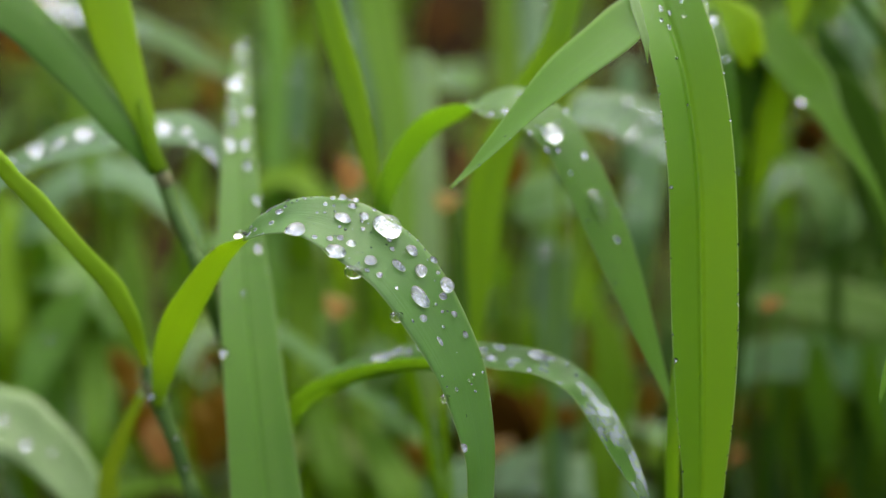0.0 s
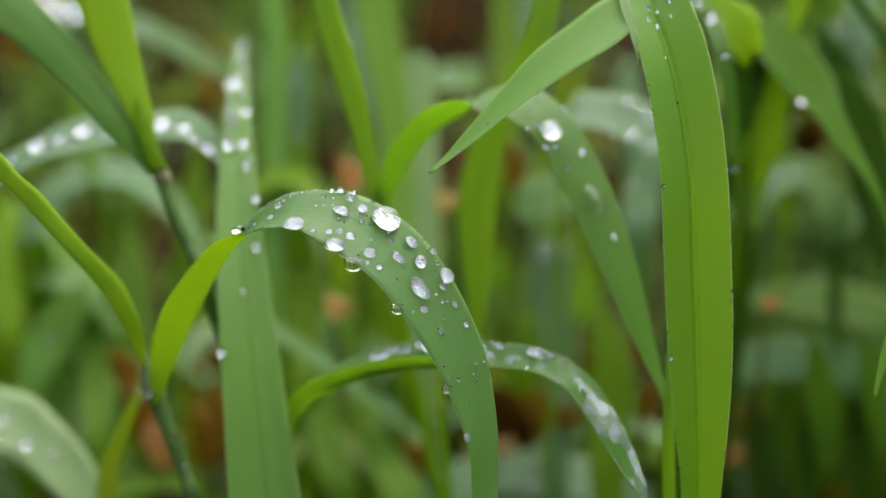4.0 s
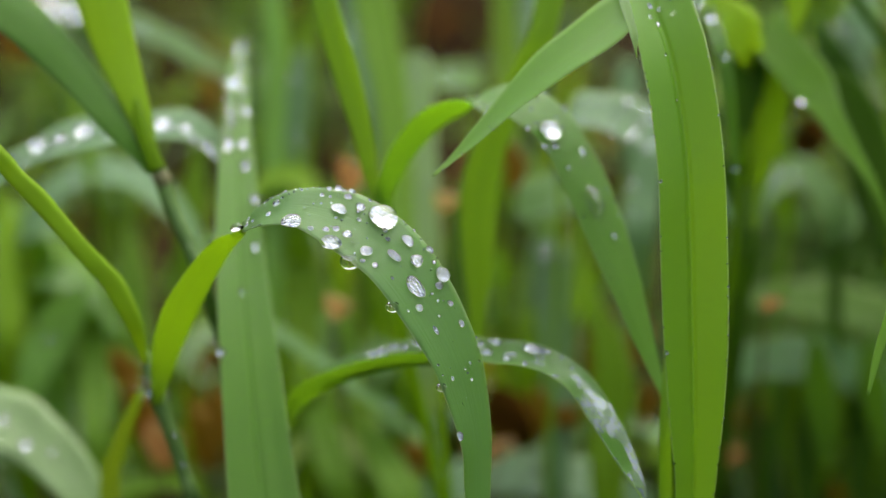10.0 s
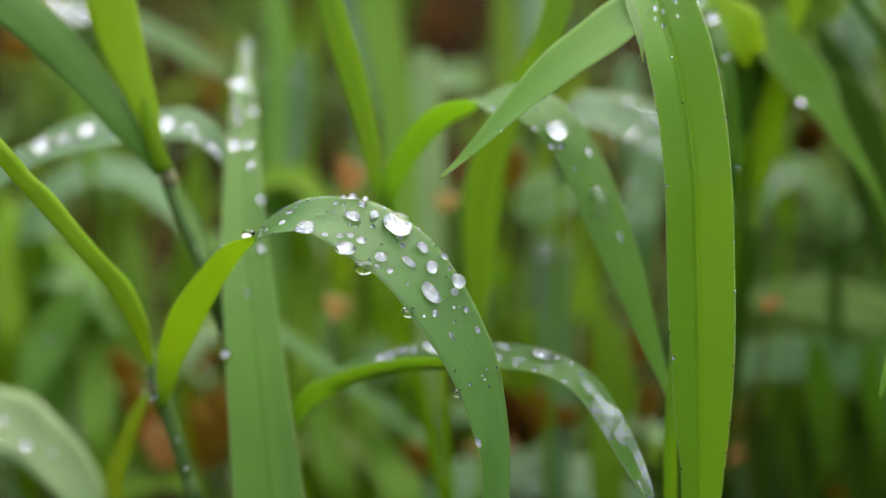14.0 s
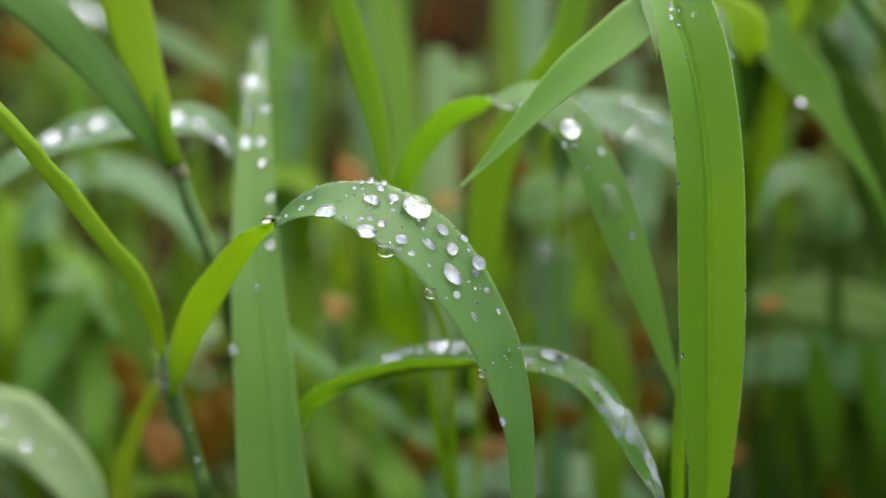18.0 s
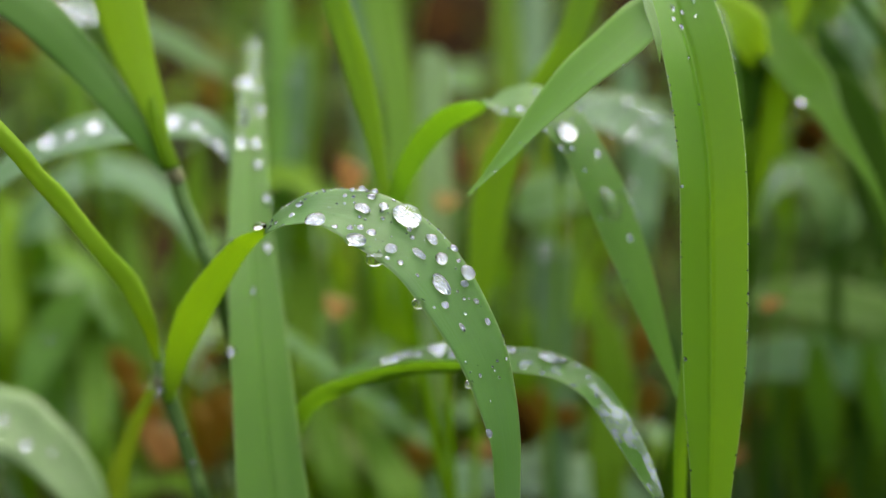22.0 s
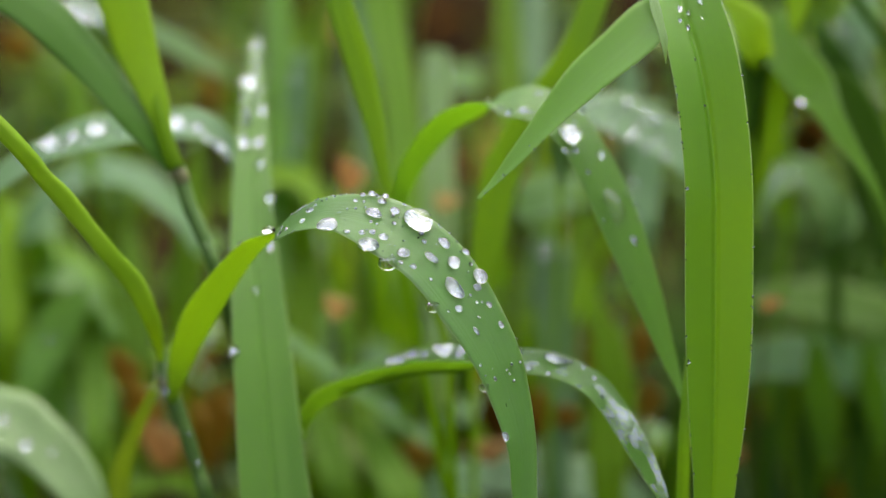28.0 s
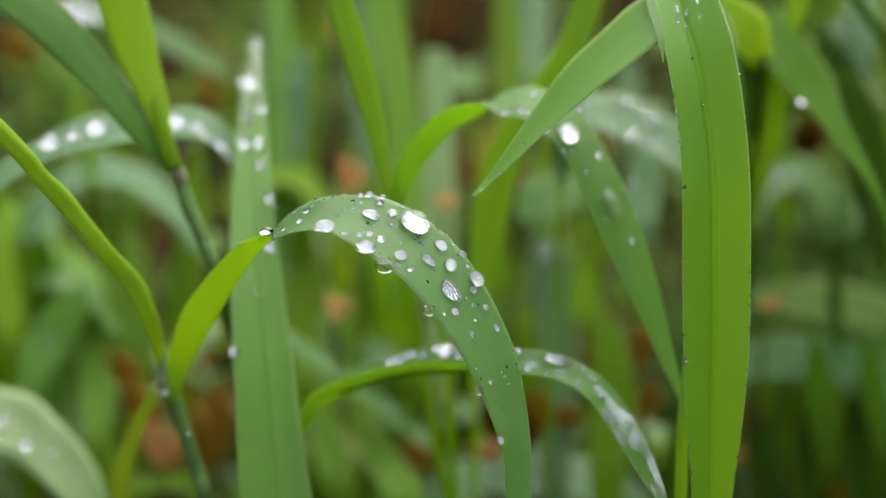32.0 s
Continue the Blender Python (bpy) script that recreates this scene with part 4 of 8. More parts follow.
stalk_to_ground(drooping_plant, (76.7, 330.7, 224.8), 1.6, SHADE)
drooping_leaf = leaf(drooping_plant, DROOPING, SATIN, -0.12, 7, 8, 'broad green drooping leaf', under=1)
drops(drooping_leaf, DROOPING, [(0.3, 0.97, 0.9, 1.3), (0.325, 1.0, 1.0, 1.3), (0.35, 1.0, 0.9, 1.3), (0.375, 0.98, 0.8, 1), (0.1, 0.7, 0.9, 1)], -1, shapes=ROUND)
short_plant = plant('grass_plant', (254.4, 440.5, 0.0), 'short lime grass leaf tip')
SHORT = [
    (84.4, 330.5, 248, 3.1, 0, 0), (83.9, 326.1, 238.4, 3.1, 0, 0), (83.3, 323.3, 232.4, 2.7, 0, 0),
    (82.4, 320.5, 226.4, 0.7, 0, 0),]
stalk_to_ground(short_plant, (84.4, 330.5, 248), 1.6, SHADE)
leaf(short_plant, SHORT, LIME, 0.12, 7, 8, 'lime leaf tip', under=-1)
tip_plant = plant('grass_plant', (143.6, 228.2, 0.0), 'thin grass leaf tip hanging in from beside')
TIP = [
    (83.6, 218.2, 220, 1, -0.2, -0.4), (78.6, 212.6, 207.9, 0.8, -0.1, -0.2),
    (76.2, 209.3, 200.9, 0.7, -0.1, -0.2), (74.5, 206.4, 194.8, 0.2, -0.1, -0.3),]
stalk_to_ground(tip_plant, (83.6, 218.2, 220), 1.6, SHADE)
leaf(tip_plant, TIP, LIGHT, 0.12, 7, 8, 'thin pale leaf tip', under=-1)

# ---- dry orange leaves caught between the stems ----
dry_leaf((-25.7, 350.9, 178.0), 6.5, 3.6, ORANGE, 'dry orange leaf on a thin straw')
dry_leaf((-29.0, 330.6, 148.7), 5, 3.4, TAN, 'small pale tan dry leaf on a straw')
dry_leaf((83.4, 320.3, 155.1), 3, 3, ORANGE, 'small orange dry leaf on a straw')
dry_leaf((19.0, 362.9, 175.5), 9, 3, DEAD, 'rust-coloured dry leaf on a straw')
dry_leaf((48.4, 410.1, 87.3), 12, 4, DEAD, 'rust-coloured dry leaf on a straw')
dry_leaf((65.4, 413.3, 94.1), 9, 4, DEAD, 'rust-coloured dry leaf on a straw')
dry_leaf((31.1, 410.6, 64.8), 14, 4, DEAD, 'brown dry leaf on a straw')
dry_leaf((-93.1, 374.9, 82.9), 9, 4, DEAD, 'brown dry leaf on a straw')
dry_leaf((-87.6, 381.1, 72.6), 8, 4, DEAD, 'rust-coloured dry leaf on a straw')
dry_leaf((-80.3, 389.6, 79.0), 13, 5, DEAD, 'brown dry leaf on a straw')
dry_leaf((-72.4, 372.7, 78.1), 11, 4, DEAD, 'brown dry leaf on a straw')
dry_leaf((-84.0, 377.3, 64.4), 7, 5, ORANGE, 'small orange dry leaf on a straw')
dry_leaf((-71.0, 396.7, 82.2), 8, 3, DEAD, 'brown dry leaf on a straw')
dry_leaf((103.2, 402.1, 70.1), 11, 6, DEAD, 'brown dry leaf on a straw')
dry_leaf((93.4, 380.0, 70.1), 4, 7, ORANGE, 'small orange dry leaf on a straw')
dry_leaf((137.2, 391.9, 48.2), 7, 9, DEAD, 'brown dry leaf on a straw')
dry_leaf((0.2, 359.0, 167.0), 3.5, 3.5, TAN, 'small pale tan dry leaf on a straw')
dry_leaf((-10.0, 354.0, 85.2), 8, 8, DEAD, 'brown dry leaf on a straw')
dry_leaf((-32.8, 351.0, 79.0), 6, 5, ORANGE, 'small orange dry leaf on a straw')
dry_leaf((14.9, 363.8, 82.8), 4, 9, ORANGE, 'small orange dry leaf on a straw')
dry_leaf((-70.7, 344.3, 100.0), 12, 6, DEAD, 'brown dry leaf on a straw')
dry_leaf((-80.8, 342.0, 95.1), 9, 5, DEAD, 'brown dry leaf on a straw')
dry_leaf((-170.9, 541.7, 156.6), 8, 8, DEAD, 'dark brown dry leaf on a straw')
dry_leaf((-93.2, 533.8, 139.7), 10, 5, DEAD, 'dark brown dry leaf on a straw')
dry_leaf((-130.2, 407.3, 81.3), 7, 4, DEAD, 'rust-coloured dry leaf on a straw')
dry_leaf((-123.4, 428.6, 103.3), 6, 4, DEAD, 'rust-coloured dry leaf on a straw')
dry_leaf((114.0, 402.9, 95.6), 9, 3, ORANGE, 'small orange dry leaf on a straw')
dry_leaf((110.4, 399.0, 170.0), 8, 6.5, RUST, 'dark brown dry leaf on a straw')
dry_leaf((-83.3, 330.0, 116.7), 12, 5, DEAD, 'rust-coloured dry leaf on a straw')
dry_leaf((-90.4, 343.3, 121.5), 9, 4, DEAD, 'brown dry leaf on a straw')
dry_leaf((-60.8, 325.1, 118.0), 11, 3.2, DEAD, 'rust-coloured dry leaf on a straw')
dry_leaf((-77.0, 321.9, 111.1), 9, 5, ORANGE, 'orange dry leaf on a straw')
dry_leaf((27.8, 342.5, 108.1), 10, 3.4, DEAD, 'rust-coloured dry leaf on a straw')
dry_leaf((56.0, 350.7, 125.6), 8, 3.2, DEAD, 'rust-coloured dry leaf on a straw')
dry_leaf((57.8, 343.9, 111.0), 9, 3.2, DEAD, 'brown dry leaf on a straw')
dry_leaf((72.3, 331.6, 108.4), 8, 3, DEAD, 'rust-coloured dry leaf on a straw')
# dark brown leaves here are added to fill dark pockets between the stems
dry_leaf((16.3, 344.2, 107.0), 11, 7, RUST, 'dark brown dry leaf on a straw')
dry_leaf((13.4, 334.7, 100.8), 5, 6, ORANGE, 'small orange dry leaf on a straw')
dry_leaf((23.0, 344.7, 101.0), 8, 5, RUST, 'dark brown dry leaf on a straw')
dry_leaf((35.2, 346.1, 104.0), 7, 4, DEAD, 'rust-coloured dry leaf on a straw')

# ---- upright and leaning leaves in the background ----
BACK = []
BACK.append(back_plant((-50.7, 383.5, 0.0), [
    (-50.7, 369.5, 104.4, 0.9, 0, 0), (-51.3, 372.2, 124.3, 3, 0, 0), (-52.2, 405.2, 158.3, 3.5, 0, 0),
    (-52.8, 428.8, 183.6, 3.6, 0, 0), (-54.7, 444.9, 201.3, 3.5, 0, 0), (-56.7, 461.4, 219.5, 1.9, 0, 0),], LIGHT, 'upright light green grass leaf behind', -0.12, -1, []))
BACK.append(back_plant((5.9, 338.8, 0.0), [
    (-0.1, 263.8, 156.8, 0.3, 0, 0), (-1.1, 264.3, 172.1, 0.9, 0, 0), (-7.2, 271.2, 187, 1.1, 0, 0),
    (-14.2, 276.8, 203.7, 1.3, 0, 0), (-16.7, 280.3, 215.9, 2.2, 0, 0), (-20.1, 283.9, 228.5, 3, 0, 0),
    (-23.9, 287.5, 240.9, 2.8, 0, 0), (-26.5, 292.5, 251.6, 2.4, 0, 0), (-28.8, 297.5, 262.3, 0.4, 0, 0),], YOUNG, 'upright yellow-green grass leaf behind', -0.12, -1, []))
BACK.append(back_plant((-10.9, 408.1, 0.0), [
    (-10.9, 333.1, 132.7, 1.2, 0, 0), (-11.9, 334.8, 150.7, 4.1, 0, 0), (-12.2, 359.6, 171.4, 4.7, 0, 0),
    (-14.3, 379.8, 189.2, 4.8, 0, 0), (-19.1, 399.2, 206.7, 5.8, 0, 0), (-22.5, 416.2, 222.7, 5, 0, 0),], YOUNG, 'upright yellow-green grass leaf behind', -0.12, -1, []))
BACK.append(back_plant((-2.5, 413.1, 0.0), [
    (-2.5, 338.1, 108, 1.2, 0, 0), (-3.8, 340.3, 126.9, 3.9, 0, 0), (-5.1, 363.7, 154.1, 4.8, 0, 0),
    (-5.9, 383.5, 177.5, 4.6, 0, 0), (-7, 398.1, 195.1, 3.7, 0, 0), (-7.3, 399.8, 197.2, 1.7, 0, 0),], PALE, 'upright pale green grass leaf behind', -0.12, -1, [(0.76, 0.1, 1.49, 1.0)]))
BACK.append(back_plant((20.1, 396.3, 0.0), [
    (20.1, 382.3, 143.8, 1, 0, 0), (18.5, 384.7, 162.9, 3.3, 0, 0), (20.2, 413.2, 181.3, 4.2, 0, 0),
    (19.9, 435.3, 196.5, 4, 0, 0), (19.5, 454.1, 210.1, 3.3, 0, 0),], FRESH, 'upright fresh green grass leaf behind', -0.12, -1, []))
BACK.append(back_plant((34.1, 345.5, 0.0), [
    (34.1, 331.5, 70.1, 1, 0, 0), (32.3, 334, 89.9, 3.2, 0, 0), (34.3, 352.1, 105.1, 4.3, 0, 0),
    (34.4, 369, 118.3, 5.6, 0, 0), (33.5, 385, 129.2, 7.3, 0, 0), (32.6, 394.8, 136.1, 5.8, 0, 0),
    (32.1, 398.8, 139.1, 2.1, 0, 0),], HAZE, 'upright grey-green grass leaf behind', -0.12, -1, []))
BACK.append(back_plant((8.9, 359.0, 0.0), [
    (8.9, 284, 138.8, 0.3, 0, 0), (7.7, 285.1, 155.2, 1.1, 0, 0), (8.1, 290, 170.5, 2.2, 0, 0),
    (8.9, 294.2, 184.4, 3.9, 0, 0), (10.1, 297.9, 196.9, 4.5, 0, 0), (14, 301.2, 208.8, 4.1, 0, 0),
    (20, 303.9, 219.3, 3.7, 0, 0), (25.2, 306.1, 228.6, 3.4, 0, 0), (27.8, 309.5, 236.1, 3.3, 0, 0),
    (30, 313.8, 245.3, 2.8, 0, 0), (31.3, 318.1, 254.5, 0.5, 0, 0),], YOUNG, 'upright yellow-green grass leaf behind', -0.12, -1, []))
BACK.append(back_plant((-97.4, 346.1, 0.0), [
    (-97.4, 332.1, 83.4, 1.1, 0, 0), (-97.2, 334.6, 102.8, 3.5, 0, 0), (-100.8, 353.5, 111.9, 5.1, 0, 0),
    (-104.1, 367.5, 119.1, 5, 0, 0), (-108.4, 380, 125.9, 1.7, 0, 0),], YOUNG, 'upright yellow-green grass leaf behind', -0.12, -1, []))
BACK.append(back_plant((-43.5, 402.6, 0.0), [
    (-43.5, 388.6, 121.6, 1.2, 0, 0), (-44.3, 391.2, 141.6, 4, 0, 0), (-44.7, 413, 162.8, 3.5, 0, 0),
    (-43.1, 432.5, 182.4, 3.1, 0, 0), (-40.9, 449.6, 200, 2.2, 0, 0), (-39.8, 458.3, 209.1, 0.7, 0, 0),], FRESH, 'upright fresh green grass leaf behind', -0.12, -1, []))
BACK.append(back_plant((58.5, 380.3, 0.0), [
    (58.5, 366.3, 133, 1.5, 0, 0), (56.4, 368.5, 151.9, 4.9, 0, 0), (59, 381.4, 162.4, 5, 0, 0),
    (61.6, 393.1, 172.2, 4.2, 0, 0), (64.2, 403.4, 181, 2.6, 0, 0),], HAZE, 'upright grey-green grass leaf behind', -0.12, -1, [(0.7125, 0.05, 1.34, 1.0)]))
BACK.append(back_plant((-21.9, 340.0, 0.0), [
    (-21.9, 326, 70.3, 1.7, 0, 0), (-22.9, 328.5, 89.9, 5.6, 0, 0), (-21.8, 342.1, 96, 5.7, 0, 0),
    (-24, 356, 102.7, 3.3, 0, 0), (-27.7, 364.8, 107.1, 0.8, 0, 0),], FRESH, 'upright fresh green grass leaf behind', -0.12, -1, []))
BACK.append(back_plant((-38.2, 360.7, 0.0), [
    (-38.2, 346.7, 91, 1.1, 0, 0), (-38.9, 349.2, 110.6, 3.6, 0, 0), (-40.8, 365.9, 120, 4.7, 0, 0),
    (-41.9, 383, 130.2, 5.2, 0, 0), (-43.7, 395.1, 137.9, 4.4, 0, 0), (-46.5, 405.7, 144.7, 1.8, 0, 0),], FRESH, 'upright fresh green grass leaf behind', -0.12, -1, []))
BACK.append(back_plant((104.3, 400.9, 0.0), [
    (104.3, 386.9, 141.7, 1, 0, 0), (101.5, 389.3, 161, 3.4, 0, 0), (99, 396.4, 176.3, 3.7, 0, 0),
    (97.3, 402.1, 188.6, 3.4, 0, 0), (95.6, 407.8, 200.8, 1.7, 0, 0),], FRESH, 'upright fresh green grass leaf behind', -0.12, -1, []))
BACK.append(back_plant((-125.0, 367.7, 0.0), [
    (-125, 353.7, 106, 1.1, 0, 0), (-124.4, 356.1, 125.4, 3.7, 0, 0), (-127.4, 370.6, 136.4, 4.7, 0, 0),
    (-131, 385.3, 148, 3.4, 0, 0), (-133.8, 394.3, 155.3, 0.9, 0, 0),], LIME, 'upright yellow-green grass leaf behind', -0.12, -1, []))
BACK.append(back_plant((46.4, 329.1, 0.0), [
    (46.4, 315.1, 82.4, 1.4, 0, 0), (44.5, 317.3, 101.4, 4.6, 0, 0), (45.7, 328.2, 116.1, 5.1, 0, 0),
    (46.8, 337, 128.8, 4.7, 0, 0), (43.3, 345.5, 138.3, 3.1, 0, 0), (40.4, 352, 145.6, 0.8, 0, 0),], GRASS, 'upright grass-green grass leaf behind', -0.12, -1, []))
BACK.append(back_plant((9.1, 454.6, 0.0), [
    (9.1, 440.6, 43.8, 1.6, 0, 0), (7.4, 445, 67.5, 5.1, 0, 0), (6.5, 465.8, 84.5, 5.2, 0, 0),
    (4.7, 483.6, 99.5, 4.7, 0, 0), (3.5, 499.8, 113.5, 2.2, 0, 0),], SHADE, 'upright green grass leaf behind, darkened as if shaded', -0.12, -1, []))
BACK.append(back_plant((-115.3, 364.9, 0.0), [
    (-115.3, 350.9, 76.2, 1.5, 0, 0), (-115, 353.6, 96.4, 5, 0, 0), (-118.4, 372.9, 116.2, 6.3, 0, 0),
    (-122, 387.7, 131.7, 4.7, 0, 0), (-125.1, 397.8, 142.4, 1.3, 0, 0),], LIGHT, 'upright light green grass leaf behind', -0.12, -1, []))
BACK.append(back_plant((-74.6, 374.8, 0.0), [
    (-74.6, 360.8, 109.5, 1.3, 0, 0), (-74.9, 363.3, 128.9, 4.1, 0, 0), (-75.4, 378.4, 143.7, 4.7, 0, 0),
    (-74.9, 392.6, 157.8, 3.4, 0, 0), (-74.9, 403, 168.5, 0.9, 0, 0),], FRESH, 'upright fresh green grass leaf behind', -0.12, -1, []))
BACK.append(back_plant((-28.0, 337.3, 0.0), [
    (-28, 323.3, 76.3, 1.4, 0, 0), (-28.9, 325.7, 95.6, 4.7, 0, 0), (-34.5, 341.5, 104, 4.8, 0, 0),
    (-36.8, 352.7, 110.4, 2.5, 0, 0), (-38.4, 357.6, 113.3, 0.7, 0, 0),], YOUNG, 'upright yellow-green grass leaf behind', -0.12, -1, []))
BACK.append(back_plant((-8.8, 330.6, 0.0), [
    (-8.8, 316.6, 73.7, 1.7, 0, 0), (-9.9, 318.9, 92.9, 5.4, 0, 0), (-15.7, 331.6, 99.1, 5.5, 0, 0),
    (-19.9, 339.6, 103.3, 3.5, 0, 0), (-22.5, 344.5, 105.9, 0.8, 0, 0),], YOUNG, 'upright yellow-green grass leaf behind', -0.12, -1, []))
BACK.append(back_plant((-90.1, 376.3, 0.0), [
    (-90.1, 362.3, 88.9, 1, 0, 0), (-90.2, 365, 109, 3.4, 0, 0), (-94.4, 383.8, 122.1, 4.7, 0, 0),
    (-97.9, 399.8, 133.8, 2.7, 0, 0), (-99.7, 407.9, 139.9, 0.7, 0, 0),], YOUNG, 'upright yellow-green grass leaf behind', -0.12, -1, []))
BACK.append(back_plant((63.5, 442.0, 0.0), [
    (63.5, 428, 135.1, 1.1, 0, 0), (61.2, 431.1, 155.9, 3.7, 0, 0), (62.1, 447.8, 169.7, 4.3, 0, 0),
    (62.6, 456.6, 177.1, 2.5, 0, 0),], HAZE, 'upright grey-green grass leaf behind', -0.12, -1, []))
BACK.append(back_plant((120.3, 383.5, 0.0), [
    (120.3, 369.5, 104.4, 0.6, 0, 0), (117.2, 372.2, 124.3, 2, 0, 0), (117.2, 376.4, 133.5, 2.2, 0, 0),
    (117.1, 380.7, 142.7, 1.9, 0, 0), (116.9, 383.2, 148, 0.5, 0, 0),], SHADE, 'upright green grass leaf behind, darkened as if shaded', -0.12, -1, []))
BACK.append(back_plant((97.5, 354.5, 0.0), [
    (97.5, 340.5, 42.3, 1.8, 0, 0), (94.8, 343.6, 63, 5.9, 0, 0), (97.4, 360.5, 71.7, 6.9, 0, 0),
    (98.1, 370.8, 77.2, 3.5, 0, 0), (98.4, 375.1, 79.6, 0.7, 0, 0),], TEAL_SHADED, 'upright blue-green grass leaf behind', -0.12, -1, []))
BACK.append(back_plant((-104.7, 357.9, 0.0), [
    (-104.7, 343.9, 73.1, 0.9, 0, 0), (-104.5, 346.6, 93.1, 2.8, 0, 0), (-105.6, 355.6, 99, 3.3, 0, 0),
    (-106.2, 363.2, 104.2, 2.5, 0, 0), (-106.1, 367, 106.8, 0.7, 0, 0),], PALE, 'upright pale green grass leaf behind', -0.12, -1, []))
BACK.append(back_plant((-128.0, 374.9, 0.0), [
    (-128, 360.9, 97.7, 1.3, 0, 0), (-127.5, 363.5, 117.5, 4.2, 0, 0), (-126.7, 375.6, 130.1, 5.1, 0, 0),
    (-126.7, 388, 143.1, 3.4, 0, 0), (-127.1, 396.7, 152.4, 0.7, 0, 0),], LIME, 'upright yellow-green grass leaf behind', -0.12, -1, []))
BACK.append(back_plant((38.9, 534.1, 0.0), [
    (38.9, 520.1, 119.7, 1.2, 0, 0), (36.7, 524.7, 143.9, 4, 0, 0), (37.3, 546.7, 155.6, 4.5, 0, 0),
    (37.1, 563.4, 164.9, 4.6, 0, 0), (37.1, 586, 178.1, 3.6, 0, 0),], HAZE, 'upright grey-green grass leaf behind', -0.12, -1, []))
BACK.append(back_plant((-140.2, 396.3, 0.0), [
    (-140.2, 376.3, 126, -2.7, 8.6, -0.6), (-128.9, 381.3, 132.1, -3, 10.8, -0.6),
    (-116.5, 381.5, 132.5, -2.3, 11, -0.2), (-103.6, 376.5, 126.4, -1.1, 8.7, -0.2),
    (-95.2, 367.5, 119.1, -0.3, 3.3, 0.1),], LIGHT, 'leaning light green grass leaf behind', 0.1, 1, []))
BACK.append(back_plant((-84.5, 402.1, 0.0), [
    (-84.5, 382.1, 127.9, -1.1, 8.5, 0.5), (-77, 387.8, 136.6, -1.2, 10, 0.1),
    (-67.1, 386.8, 141.6, -0.5, 6.8, 0.4),], LIGHT, 'leaning light green grass leaf behind', 0.1, 1, []))
BACK.append(back_plant((13.2, 496.4, 0.0), [
    (13.2, 476.4, 163.3, 0.2, 9.6, 1.7), (2.7, 477.7, 163.7, -0.5, 10.9, 2), (-6.8, 474.6, 164.1, -0.5, 7.1, 1),], MID, 'leaning mid-green grass leaf behind', -0.1, -1, [(0.35, 0.2, 2.4, 1.0), (0.6, 0.0, 2.8, 1.0)]))
BACK.append(back_plant((-103.9, 418.5, 0.0), [
    (-103.9, 398.5, 114.6, -2.3, 8.6, -0.4), (-115, 406.1, 123.7, -2.8, 11.7, -0.8),
    (-127.7, 408.5, 128.8, -3.1, 11.9, -0.6), (-140.2, 406.5, 129.3, -3.3, 9.9, -0.1),
    (-151, 400, 124.8, -1.7, 5.6, 0.2),], YOUNG, 'leaning yellow-green grass leaf behind', -0.1, -1, []))
BACK.append(back_plant((-142.3, 407.7, 0.0), [
    (-142.3, 387.7, 110.3, -3.2, 11.1, 0), (-130.6, 389.9, 112.6, -3.7, 11.8, -0.8),
    (-119, 386.4, 109.9, -2.4, 9.8, -0.3), (-110.5, 378.4, 102.3, -0.8, 5.5, -0.1),], YOUNG, 'leaning yellow-green grass leaf behind', 0.1, 1, []))
BACK.append(back_plant((-65.9, 437.0, 0.0), [
    (-65.9, 417, 184.9, -1.2, 6, 1), (-79.6, 422.1, 191.1, -1.1, 8.3, 1.3),
    (-93.8, 425.1, 197.7, -1.5, 8.4, 1.5), (-111.2, 426.4, 202.7, -1.5, 7.3, 1.6),
    (-125.8, 422.8, 204.5, -0.6, 2.3, 0.3),], BLUE, 'leaning grey-green grass leaf behind', -0.1, -1, [(0.9, -0.53, 5.9, 1.0), (0.8125, -0.78, 5.9, 1.2), (0.725, -0.48, 5.23, 1.0), (0.6375, -0.58, 4.18, 1.0), (0.8625, 0.39, 3.86, 1.0), (0.775, 0.1, 3.51, 1.0), (0.475, -0.34, 2.1, 1.0), (0.95, 0.44, 3.49, 1.0), (0.975, -0.68, 4.5, 1.0)]))
BACK.append(back_plant((139.5, 371.9, 0.0), [
    (139.5, 348.7, 97.6, 5.1, 11, -0), (130.9, 357.4, 106.9, 6.1, 15, -0.9),
    (113.6, 362.0, 114.3, 3.3, 16.2, -0.8), (98, 360.1, 116.2, 2.1, 13.6, -0.4),
    (82.6, 353.1, 116.7, 1.2, 7.3, 1.5),], TEAL_SHADED, 'leaning blue-green grass leaf behind', -0.1, -1, [(0.6875, -0.24, 1.15, 1.0)]))
BACK.append(back_plant((151.7, 405.2, 0.0), [
    (151.7, 382.0, 102.8, 3.7, 10, 2.5), (141.8, 389.0, 113.1, 4.1, 11.9, 1.9),
    (122.5, 392.1, 117.5, 2.2, 12.9, 1.5), (106.1, 391.1, 119.9, 1.3, 10.3, 0.8),
    (91.4, 384.5, 122.5, 0.4, 2.3, 0.3),], SHADE, 'leaning green grass leaf behind, darkened as if shaded', -0.1, -1, [(0.6875, 0.0, 0.88, 1.0)]))
BACK.append(back_plant((-70.6, 345.1, 0.0), [
    (-70.6, 325.1, 132.1, -1.5, 4.7, 0.7), (-66.4, 327.9, 138.3, -2.2, 6.8, 0.5),
    (-59.7, 326.4, 144.6, -1, 4.6, 0.5),], PALE, 'leaning pale green grass leaf behind', 0.1, 1, []))
